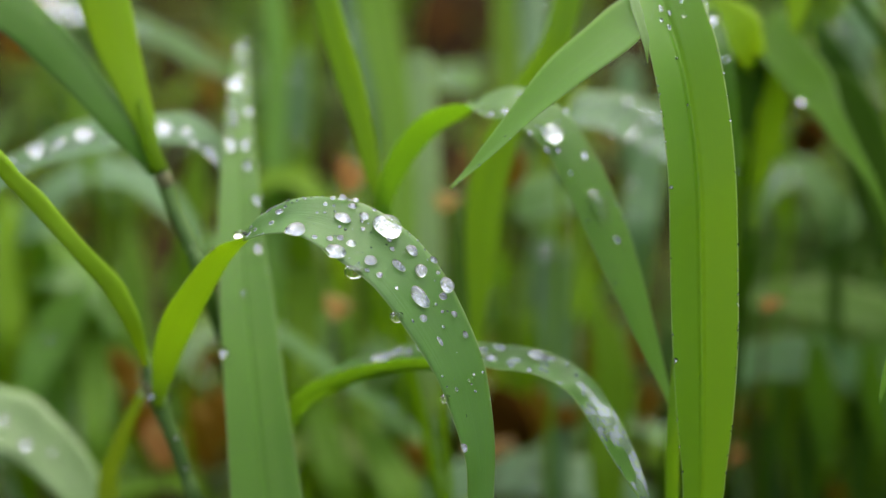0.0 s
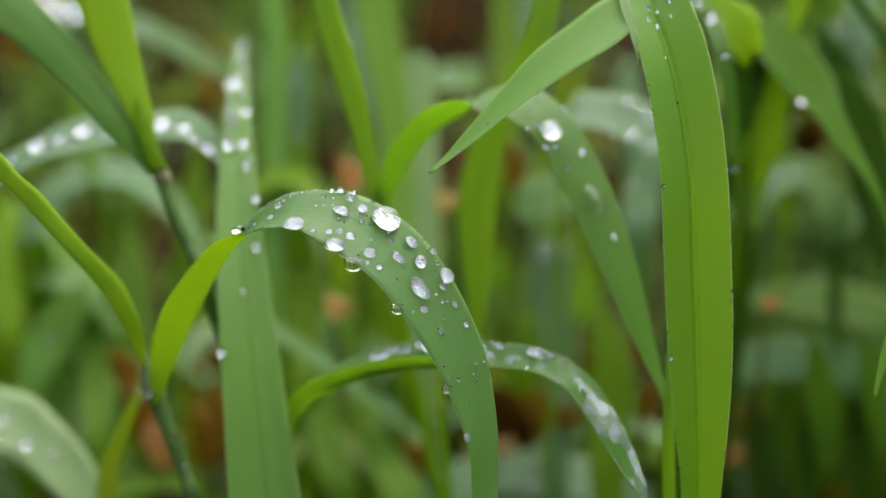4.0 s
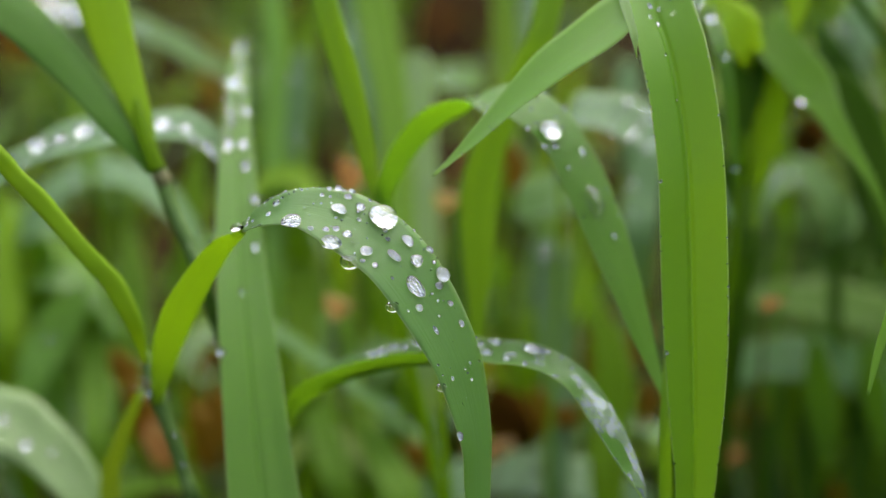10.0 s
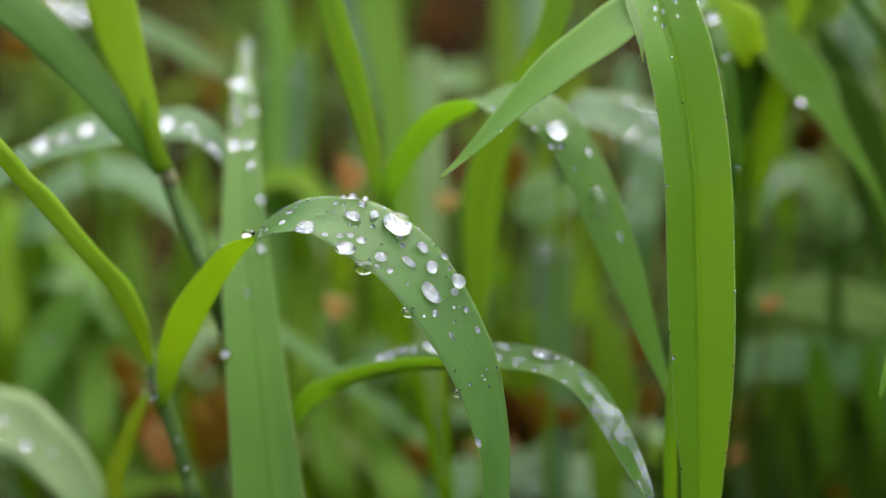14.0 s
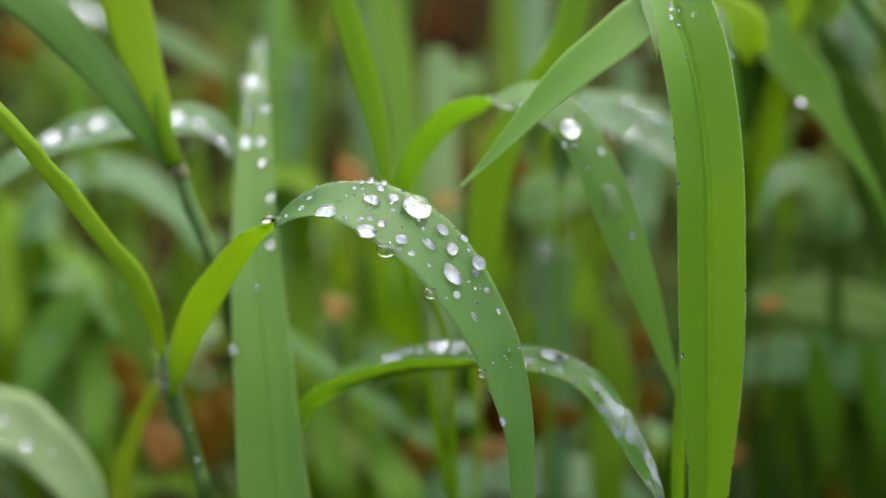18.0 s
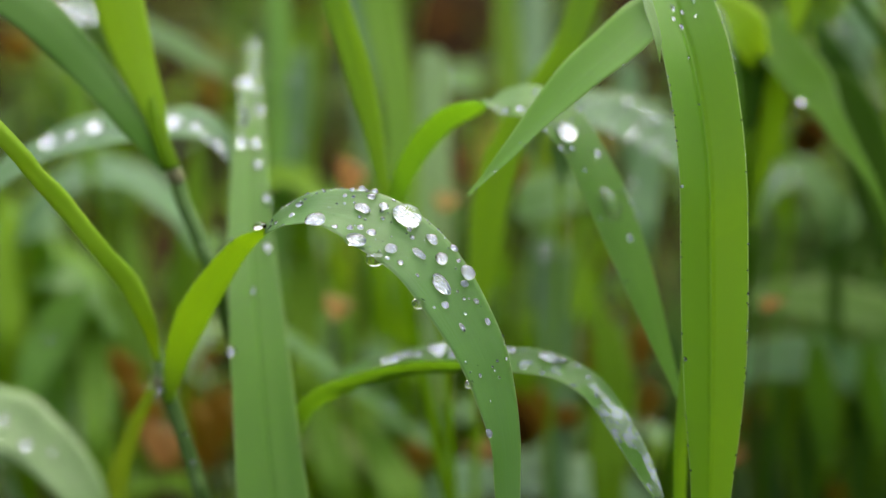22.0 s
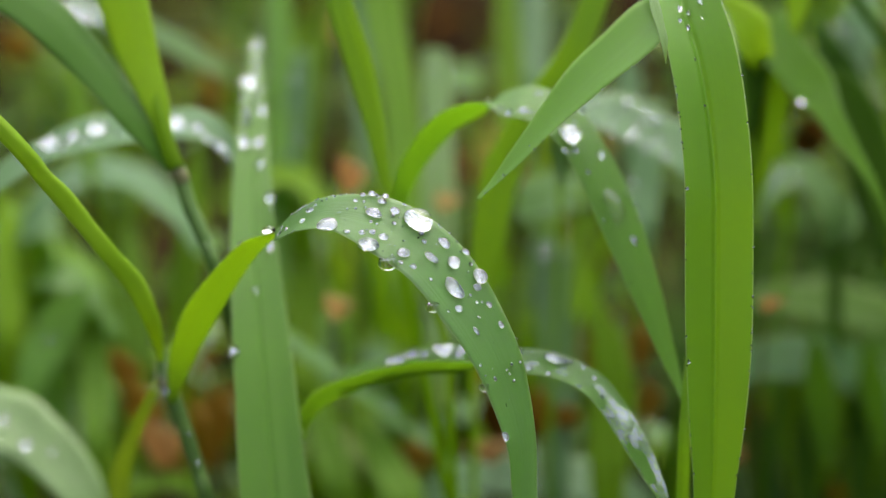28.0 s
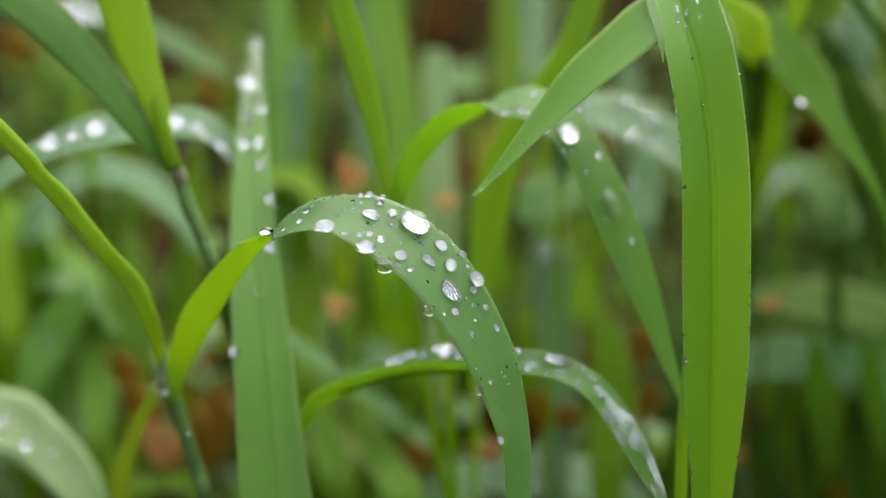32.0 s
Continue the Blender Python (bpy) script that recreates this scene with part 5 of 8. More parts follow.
BACK.append(back_plant((47.2, 401.2, 0.0), [
    (47.2, 385.2, 156.9, 0.8, 3.1, 0.0), (42.2, 386.0, 158.7, 1.9, 10.2, 0.4),
    (36.3, 386.2, 159.0, 0.7, 14.3, 0.8), (29.6, 385.7, 158.0, -0.7, 16.6, 0.7),
    (22.9, 384.7, 156.0, -1.6, 14.0, 0.3), (18.2, 383.7, 153.9, -0.7, 4.6, -0.0),], BLUE, 'leaning grey-green grass leaf behind', 0.1, 1, [(0.325, 0.4, 1.71, 1.0), (0.6, 0.1, 1.5, 1.0)]))
BACK.append(back_plant((-14.7, 356.6, 0.0), [
    (-14.7, 336.6, 69.4, -1, 6.7, 0.1), (-4.4, 343.4, 79.1, -1.3, 8.9, 0.2),
    (10.3, 346.7, 83.8, -0.4, 10.2, 0.5), (27.6, 346.9, 84.3, 0.6, 10.4, 1), (45, 344.7, 82, 1.7, 9.6, 1.6),
    (61.3, 339.4, 75.4, 1.7, 8.1, 3.2),], HAZE, 'leaning grey-green grass leaf behind', 0.1, 1, [(0.51, 0.29, 1.51, 1.0)]))
BACK.append(back_plant((-117.4, 413.1, 0.0), [
    (-117.4, 393.1, 145.6, -3.6, 11, -0.1), (-130.2, 394.6, 144, -4.5, 13.2, -0.2),
    (-143.4, 390.6, 140.1, -4.2, 10.5, -1.1),], GREEN, 'leaning mid-green grass leaf behind', -0.1, -1, [(0.325, -0.15, 1.38, 1.0)]))
BACK.append(back_plant((-117.7, 434.9, 0.0), [
    (-117.7, 414.9, 109.4, -4.7, 16.1, -0.9), (-132.7, 409, 96.8, -7.1, 16.4, -0.4),
    (-139.5, 396.7, 82.2, -4.9, 10.2, -1.8),], PALE, 'leaning pale green grass leaf behind', -0.1, -1, [(0.375, -0.29, 2.59, 1.0)]))
BACK.append(back_plant((165.7, 401.4, 0.0), [
    (120.7, 381.4, 215.2, 0.9, 12.4, 3), (114.8, 377.8, 205, -0.7, 13.9, 3.9),
    (117.1, 365.6, 186, -1.5, 9.5, 1.5),], HAZE, 'leaning grey-green grass leaf behind', -0.1, -1, [(0.525, 0.97, 3.88, 1.3), (0.6, 0.58, 2.87, 1.0), (0.675, -0.15, 2.81, 1.0), (0.725, -0.78, 2.46, 1.0), (0.425, 0.29, 2.22, 1.0)]))
BACK.append(back_plant((-39.8, 361.8, 0.0), [
    (-39.8, 341.8, 92.4, -0.6, 6.4, -0.4), (-49.9, 341.8, 87.6, -1, 8.4, -0.8),
    (-59.1, 335, 82.4, -0.6, 4.3, -0.1),], YOUNG, 'leaning yellow-green grass leaf behind', -0.1, -1, []))
BACK.append(back_plant((-68.6, 352.0, 0.0), [
    (-68.6, 332, 91.4, -2.1, 7.6, -1.4), (-81.3, 333.7, 91.6, -2.2, 8.7, -2.6),
    (-92.8, 329.2, 91.3, -1.2, 4.8, -1.5),], YOUNG, 'leaning yellow-green grass leaf behind', -0.1, -1, []))
BACK.append(back_plant((68.5, 381.1, 0.0), [
    (68.5, 361.1, 88.7, -0, 5.3, -0.4), (58.8, 363.4, 91.2, 0.4, 6.2, -0.9), (50.2, 360.7, 95.1, 0.2, 2.1, -0.1),], GREEN, 'leaning mid-green grass leaf behind', -0.1, -1, []))
BACK.append(back_plant((-50.7, 367.2, 0.0), [
    (-50.7, 347.2, 135.8, 0.3, 2.9, 0.3), (-35.6, 345.2, 124.5, 0.5, 3.9, 0.1),
    (-21.4, 342.6, 114.2, 0.6, 3.7, -0.4), (-8.8, 339.2, 104.5, 0.7, 2.7, -0.1),
    (2.2, 335.2, 98.3, 0.2, -0.2, 0.7),], GREEN, 'leaning mid-green grass leaf behind', 0.1, 1, [(0.6, 0.97, 1.77, 1.0)]))

BACK.append(back_plant((62.0, 352.0, 0.0), [
    (85.2, 352.4, 157.6, 0.6, -2.6, 1.0), (89.0, 364.0, 163.6, 1.3, -6.9, 1.7),
    (95.1, 370.6, 168.3, 0.4, -9.8, 0.5), (102.0, 373.4, 169.6, -3.3, -10.9, -0.3),
    (107.9, 369.6, 166.1, -5.7, -9.5, 1.2), (109.3, 360.8, 161.5, -5.5, -7.1, 2.9),
    (105.8, 351.7, 156.2, -3.0, -3.6, 2.1),], BLUE, 'arching grey-green grass leaf behind', -0.1, -1, [(0.1, 0.0, 2.6, 1.0)]))
BACK.append(back_plant((190.0, 392.0, 0.0), [
    (129.7, 363.3, 152.6, 2.6, 3.4, -0.9), (128.3, 374.4, 157.5, 4.9, 7.3, -1.0),
    (123.8, 377.6, 159.7, 2.2, 8.7, 0.3), (118.8, 374.3, 157.2, -0.8, 7.1, -1.3),
    (113.6, 363.3, 152.6, -0.5, 3.4, -1.0),], BLUE, 'short arching grey-green grass leaf behind', 0.1, 1, []))
# added dark leaf: its colour plays the shaded half of the drooping leaf
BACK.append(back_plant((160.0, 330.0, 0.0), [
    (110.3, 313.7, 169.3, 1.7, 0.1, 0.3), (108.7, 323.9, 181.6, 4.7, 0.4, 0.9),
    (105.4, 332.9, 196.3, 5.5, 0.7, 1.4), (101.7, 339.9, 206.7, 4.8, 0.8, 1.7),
    (97.6, 346.4, 215.8, 2.6, 0.5, 1.0), (95.5, 353.4, 221.2, 0.5, 0.1, 0.2),], DEEP_SHADED, 'upright green grass leaf behind, darkened as if shaded', -0.12, -1, []))
BACK.append(back_plant((-52.6, 406.5, 0.0), [
    (-52.6, 390.5, 140.0, 1.7, -0.2, -0.4), (-48.9, 403.4, 153.4, 2.7, -0.2, -0.5),
    (-46.9, 415.7, 165.6, 3.5, -0.2, -0.4), (-45.9, 425.5, 177.2, 3.6, -0.1, -0.3),
    (-45.2, 434.7, 187.4, 1.8, -0.1, -0.1),], HAZE, 'upright grey-green grass leaf behind', -0.12, -1, []))
BACK.append(back_plant((-52.2, 425.3, 0.0), [
    (-52.2, 409.3, 156.7, 0.9, 0.0, 0.0), (-53.7, 426.3, 169.4, 1.6, 0.0, 0.0),
    (-55.3, 441.6, 183.4, 2.0, 0.0, 0.0), (-56.6, 457.3, 198.0, 1.9, 0.0, 0.0),
    (-57.5, 466.0, 207.2, 1.1, 0.0, 0.0),], PALE, 'thin upright pale green grass leaf behind', -0.12, -1, []))
BACK.append(back_plant((-25.3, 450.8, 0.0), [
    (-25.3, 434.8, 140.4, 1.5, 0.0, 0.1), (-26.8, 452.2, 154.1, 3.1, 0.1, 0.2),
    (-29.0, 468.1, 169.1, 4.3, 0.2, 0.4), (-31.9, 483.3, 182.9, 4.3, 0.2, 0.5),
    (-34.7, 496.9, 197.7, 2.4, 0.1, 0.3),], HAZE, 'upright grey-green grass leaf behind', -0.12, -1, [(0.7, 0.1, 2.4, 1.0)]))
BACK.append(back_plant((-100.8, 390.7, 0.0), [
    (-100.8, 374.7, 165.2, 1.0, 0.1, 0.1), (-103.3, 383.3, 174.1, 2.3, 0.1, 0.3),
    (-106.3, 391.9, 183.2, 2.6, 0.2, 0.5), (-110.0, 400.7, 192.6, 1.6, 0.2, 0.3),
    (-112.8, 407.4, 197.5, 0.5, 0.1, 0.1),], YOUNG, 'upright yellow-green grass leaf behind', -0.12, -1, []))
BACK.append(back_plant((-121.9, 380.4, 0.0), [
    (-121.9, 364.4, 150.3, 1.9, -2.8, 0.6), (-114.4, 378.3, 161.1, 4.6, -8.2, 0.7),
    (-102.2, 384.8, 165.6, 2.8, -10.2, -0.4), (-88.9, 383.6, 163.0, -0.0, -10.0, 0.1),
    (-76.1, 373.7, 155.9, -1.2, -7.3, 1.0), (-69.8, 363.7, 148.8, -0.5, -2.1, 0.5),], HAZE, 'leaning grey-green grass leaf behind', -0.1, -1, [(0.3, 0.2, 1.8, 1.0)]))
BACK.append(back_plant((-33.6, 398.1, 0.0), [
    (-33.6, 382.1, 145.7, 1.1, 2.7, -0.7), (-38.6, 394.5, 153.3, 2.1, 6.5, -1.0),
    (-45.9, 401.1, 158.1, 0.4, 7.9, 0.4), (-54.3, 398.7, 157.6, -2.1, 6.2, 0.1),
    (-60.4, 390.1, 153.3, -0.9, 1.9, -0.2),], GRASS, 'leaning grass-green grass leaf behind', 0.1, 1, []))
BACK.append(back_plant((36.4, 370.4, 0.0), [
    (36.4, 354.4, 133.6, 1.3, -0.1, -0.2), (38.9, 365.3, 142.7, 2.3, -0.1, -0.3),
    (40.6, 374.4, 152.9, 2.6, -0.1, -0.1), (41.0, 383.0, 161.8, 1.3, 0.0, 0.0),], GRASS, 'upright grass-green grass leaf behind', -0.12, -1, []))
BACK.append(back_plant((-47.9, 342.0, 0.0), [
    (-47.9, 326.0, 91.6, 1.8, -3.2, 1.4), (-42.5, 338.1, 98.6, 2.6, -5.4, 1.7),
    (-34.8, 343.9, 101.6, 0.7, -5.8, 0.7), (-26.5, 340.5, 99.0, -1.3, -4.8, 1.3),
    (-21.3, 331.4, 93.6, -0.7, -1.9, 0.8),], OLIVE, 'leaning olive grass leaf behind', -0.1, -1, []))

BACK.append(back_plant((-119.7, 356.5, 0.0), [
    (-119.7, 340.5, 108.4, 2.2, -0.3, -0.6), (-117.0, 349.7, 118.8, 4.5, -0.7, -1.6),
    (-113.3, 357.2, 125.3, 5.3, -1.3, -2.9), (-108.0, 362.6, 132.1, 4.1, -1.1, -2.4),
    (-104.5, 367.1, 137.2, 1.1, -0.3, -0.6),], LIGHT, 'upright light green grass leaf behind', -0.12, -1, [(0.5, 0.05, 2.6, 1.0)]))

# added dark leaf: stands in for the shaded lower part of the curled leaf
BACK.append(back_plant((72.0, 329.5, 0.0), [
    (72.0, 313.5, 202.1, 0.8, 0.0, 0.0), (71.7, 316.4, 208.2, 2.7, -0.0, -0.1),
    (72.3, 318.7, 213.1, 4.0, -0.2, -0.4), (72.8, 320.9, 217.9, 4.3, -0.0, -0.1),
    (72.5, 322.9, 222.2, 2.9, 0.1, 0.3), (72.0, 324.3, 225.2, 0.8, 0.1, 0.1),], SHADE, 'upright green grass leaf behind, darkened as if shaded', -0.12, -1, []))
# a second added leaf, coloured dark for the drooping leaf's shaded side
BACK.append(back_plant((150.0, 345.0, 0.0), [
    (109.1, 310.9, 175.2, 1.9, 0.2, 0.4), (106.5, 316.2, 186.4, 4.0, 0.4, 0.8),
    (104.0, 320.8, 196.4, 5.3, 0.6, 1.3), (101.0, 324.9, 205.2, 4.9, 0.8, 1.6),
    (97.9, 327.8, 211.4, 3.0, 0.6, 1.2), (96.0, 329.6, 215.2, 0.8, 0.1, 0.3),], SHADE, 'upright green grass leaf behind, darkened as if shaded', -0.12, -1, []))
# three leaves low on the right, their shade painted in as dark green
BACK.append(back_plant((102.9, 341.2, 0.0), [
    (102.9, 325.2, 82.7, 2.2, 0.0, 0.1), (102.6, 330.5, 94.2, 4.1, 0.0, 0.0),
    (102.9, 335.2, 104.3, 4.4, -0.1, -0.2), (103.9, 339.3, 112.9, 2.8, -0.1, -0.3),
    (104.5, 341.9, 118.7, 0.8, -0.0, -0.1),], SHADE, 'upright green grass leaf behind, darkened as if shaded', -0.12, -1, []))
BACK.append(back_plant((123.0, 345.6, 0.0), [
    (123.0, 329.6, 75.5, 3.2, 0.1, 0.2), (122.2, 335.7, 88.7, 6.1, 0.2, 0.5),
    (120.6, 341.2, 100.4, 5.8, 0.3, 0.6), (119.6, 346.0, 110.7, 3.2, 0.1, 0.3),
    (119.0, 348.7, 116.6, 0.8, 0.0, 0.1),], SHADE, 'upright green grass leaf behind, darkened as if shaded', -0.12, -1, []))
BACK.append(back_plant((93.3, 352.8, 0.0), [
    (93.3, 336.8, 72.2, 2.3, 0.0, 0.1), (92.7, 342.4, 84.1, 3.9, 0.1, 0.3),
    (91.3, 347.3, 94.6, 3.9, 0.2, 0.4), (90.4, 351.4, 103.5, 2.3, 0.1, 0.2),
    (90.0, 354.2, 109.5, 0.7, 0.0, 0.0),], SHADE, 'upright green grass leaf behind, darkened as if shaded', -0.12, -1, []))
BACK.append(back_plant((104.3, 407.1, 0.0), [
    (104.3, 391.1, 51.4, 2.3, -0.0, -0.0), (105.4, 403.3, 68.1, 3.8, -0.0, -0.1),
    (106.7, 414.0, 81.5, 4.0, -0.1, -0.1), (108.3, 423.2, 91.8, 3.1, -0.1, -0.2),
    (110.2, 431.7, 100.5, 0.4, -0.0, -0.0),], SHADE, 'upright green grass leaf behind, darkened as if shaded', -0.12, -1, []))
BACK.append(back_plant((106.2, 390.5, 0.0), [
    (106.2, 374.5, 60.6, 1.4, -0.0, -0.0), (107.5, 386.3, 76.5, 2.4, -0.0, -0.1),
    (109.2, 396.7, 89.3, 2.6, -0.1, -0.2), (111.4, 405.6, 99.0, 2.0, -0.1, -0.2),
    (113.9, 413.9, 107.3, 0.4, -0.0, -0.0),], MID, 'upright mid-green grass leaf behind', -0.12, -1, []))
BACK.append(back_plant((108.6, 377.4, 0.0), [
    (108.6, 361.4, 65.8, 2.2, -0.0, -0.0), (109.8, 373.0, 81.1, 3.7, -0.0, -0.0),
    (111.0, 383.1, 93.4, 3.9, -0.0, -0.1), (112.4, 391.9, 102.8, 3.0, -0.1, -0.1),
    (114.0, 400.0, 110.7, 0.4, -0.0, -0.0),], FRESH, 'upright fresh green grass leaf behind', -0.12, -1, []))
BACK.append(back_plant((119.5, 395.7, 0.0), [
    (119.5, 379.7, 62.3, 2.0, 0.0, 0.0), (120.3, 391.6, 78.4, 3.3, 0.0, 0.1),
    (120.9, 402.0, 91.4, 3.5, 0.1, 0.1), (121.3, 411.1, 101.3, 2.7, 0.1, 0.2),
    (121.3, 419.4, 109.6, 0.4, 0.0, 0.0),], SHADE, 'upright green grass leaf behind, darkened as if shaded', -0.12, -1, []))
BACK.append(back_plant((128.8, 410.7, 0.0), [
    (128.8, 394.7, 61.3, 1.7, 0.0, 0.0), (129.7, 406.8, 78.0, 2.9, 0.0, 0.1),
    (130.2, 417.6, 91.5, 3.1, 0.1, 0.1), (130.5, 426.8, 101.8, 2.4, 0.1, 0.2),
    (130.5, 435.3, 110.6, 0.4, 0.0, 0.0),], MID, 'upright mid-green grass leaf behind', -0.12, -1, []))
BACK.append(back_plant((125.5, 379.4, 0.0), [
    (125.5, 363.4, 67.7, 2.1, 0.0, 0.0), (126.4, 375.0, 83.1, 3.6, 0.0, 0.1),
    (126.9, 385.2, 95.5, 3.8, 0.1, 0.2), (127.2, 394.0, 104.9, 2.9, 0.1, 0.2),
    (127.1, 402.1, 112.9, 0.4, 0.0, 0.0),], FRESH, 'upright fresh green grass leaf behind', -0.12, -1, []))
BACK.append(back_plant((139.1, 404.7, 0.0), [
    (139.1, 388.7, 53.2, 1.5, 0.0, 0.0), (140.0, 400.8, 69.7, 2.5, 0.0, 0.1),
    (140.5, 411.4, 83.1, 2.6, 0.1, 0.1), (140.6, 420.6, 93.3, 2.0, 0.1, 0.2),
    (140.3, 429.0, 101.9, 0.4, 0.0, 0.0),], SHADE, 'upright green grass leaf behind, darkened as if shaded', -0.12, -1, []))
BACK.append(back_plant((145.5, 407.6, 0.0), [
    (145.5, 391.6, 59.5, 2.5, 0.0, 0.0), (146.5, 403.7, 76.0, 4.1, 0.0, 0.1),
    (147.2, 414.4, 89.4, 4.4, 0.1, 0.2), (147.6, 423.6, 99.7, 3.3, 0.1, 0.2),
    (147.7, 432.0, 108.3, 0.4, 0.0, 0.0),], MID, 'upright mid-green grass leaf behind', -0.12, -1, []))
BACK.append(back_plant((106.0, 343.7, 0.0), [
    (106.0, 327.7, 99.9, 1.6, 0.0, 0.0), (105.7, 332.3, 109.8, 3.8, 0.1, 0.2),
    (104.8, 336.3, 118.4, 4.4, 0.2, 0.4), (103.8, 340.3, 126.9, 3.1, 0.1, 0.3),
    (103.2, 343.2, 133.2, 0.6, 0.0, 0.1),], SATIN, 'upright green grass leaf behind', -0.12, -1, []))
BACK.append(back_plant((123.0, 349.0, 0.0), [
    (123.0, 333.0, 101.9, 1.6, 0.1, 0.2), (121.7, 337.1, 110.6, 3.1, 0.2, 0.4),
    (120.7, 340.4, 117.7, 3.8, 0.2, 0.5), (119.5, 343.8, 124.9, 2.5, 0.2, 0.3),
    (118.8, 346.0, 129.8, 0.6, 0.0, 0.1),], SATIN, 'upright green grass leaf behind', -0.12, -1, []))

# ---- the grass field behind and around ----
def tuft(count, tall, spread, materials, label, seed):
    rnd = random.Random(seed)
    ob = plant("grass_tuft", (0, 0, 0), label, "grass", "tufts in the field")
    for i in range(count):
        g = rnd.uniform(0, math.tau)
        lean = rnd.uniform(0.15, 0.8) * spread
        h = tall * rnd.uniform(0.55, 1.1)
        w = rnd.uniform(3.0, 6.5)
        dx, dy = math.cos(g), math.sin(g)
        fx, fy = 12 * dx * rnd.random(), 12 * dy * rnd.random()
        droop = rnd.uniform(0.0, 0.45)
        st = []
        for k in range(6):
            a = k / 5
            r = lean * (a ** 1.8) * h
            z = h * (a - droop * a ** 3) - 4
            half = w * (0.55 + 0.9 * a - 1.42 * a * a) if a > 0 else w * 0.5
            half = max(half, 0.15)
            st.append((fx + dx * r, fy + dy * r, z, -dy * half, dx * half, rnd.uniform(-0.1, 0.1) * half))
        leaf(ob, st, rnd.choice(materials), rnd.uniform(0.1, 0.3), 3, 4, rib=False, wave=0.06)
    return ob


def bare(x, y):
    """Gaps in the grass where the soil shows."""
    k = x / (y + 0.13)
    if k > 0.16 and y < 0.95:
        return True
    return y > 0.42 and (-0.024 < k < 0.038 or (-0.092 < k < -0.046 and y > 0.62) or -0.2 < k < -0.14 or (k < -0.27 and y > 0.75) or 0.1 < k < 0.14)


def field():
    rnd = random.Random(4)
    # the darkest leaves in these tufts have shade put into their green
    kinds = [tuft(9, 125, 0.8, (FRESH, GREEN, DEEP_SHADED), "tuft of fresh green grass", 1), tuft(8, 150, 0.6, (FRESH, LIME, DEEP_SHADED), "tall tuft of green grass", 2),
             tuft(10, 100, 1.1, (DEEP_SHADED, FRESH, DEEP_SHADED), "low spreading tuft of grass, darkened as if shaded", 3), tuft(7, 165, 0.5, (FRESH, LIME, FRESH), "tuft of upright lime grass", 5),
             tuft(9, 110, 1.0, (BLUE, FRESH, DEEP_SHADED), "tuft of grey-green grass", 6)]
    spots = []
    for i in range(700):
        r = 0.46 + 1.3 * rnd.random() ** 1.4
        g = rnd.uniform(-1.1, 1.1)
        spots.append((r * math.sin(g), r * math.cos(g)))
    for i in range(60):
        r = rnd.uniform(0.4, 1.5)
        g = rnd.uniform(1.1, math.tau - 1.1)
        spots.append((r * math.sin(g), r * math.cos(g)))
    kept = []
    for x, y in spots:
        if not (y < 1.6 and bare(x, y)) and all((x - a) ** 2 + (y - b) ** 2 > 0.0026 * (1 + 2 * max(0, y - 0.6)) ** 2 for a, b in kept):
            kept.append((x, y))
    first = set()
    for i, (x, y) in enumerate(kept[:130] + kept[-40:]):
        k = rnd.randrange(5)
        m = pose(x, y, 0, rnd.uniform(-5, 5), rnd.uniform(-5, 5), rnd.uniform(0, 360))
        if k in first:
            copy_thing(kinds[k], m)
        else:
            first.add(k)
            kinds[k].matrix_basis = m


field()


def low_tufts():
    """Short tufts whose leaves arch over to the ground."""
    rnd = random.Random(17)
    kinds = [tuft(7, 62, 2.0, (PALE, GRASS, HAZE), "short tuft of pale arching grass", 51), tuft(7, 75, 1.8, (GRASS, YOUNG, PALE), "short tuft of arching green grass", 52),
             tuft(8, 70, 1.9, (BLUE, HAZE, GRASS), "short tuft of grey-green arching grass", 53), tuft(9, 80, 1.6, (DEEP_SHADED, SHADE, TEAL_SHADED), "short tuft of arching grass, darkened as if shaded", 54)]
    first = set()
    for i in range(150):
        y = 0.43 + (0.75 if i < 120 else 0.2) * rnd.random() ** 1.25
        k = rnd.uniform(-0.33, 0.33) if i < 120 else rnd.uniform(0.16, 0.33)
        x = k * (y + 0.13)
        # the right side takes only the darkest kind, its shade held in leaf colour
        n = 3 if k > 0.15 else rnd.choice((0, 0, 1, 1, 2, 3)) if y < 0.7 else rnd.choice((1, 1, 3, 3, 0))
        if (k < 0.15 and bare(x, y) and y > 0.42) or (k > -0.12 and n < 3 and rnd.random() < 0.35):
            continue
        m = pose(x, y, 0, 0, 0, rnd.uniform(0, 360)) @ Matrix.Scale(rnd.uniform(0.75, 1.2), 4)
        if n in first:
            copy_thing(kinds[n], m)
        else:
            first.add(n)
            kinds[n].matrix_basis = m


low_tufts()


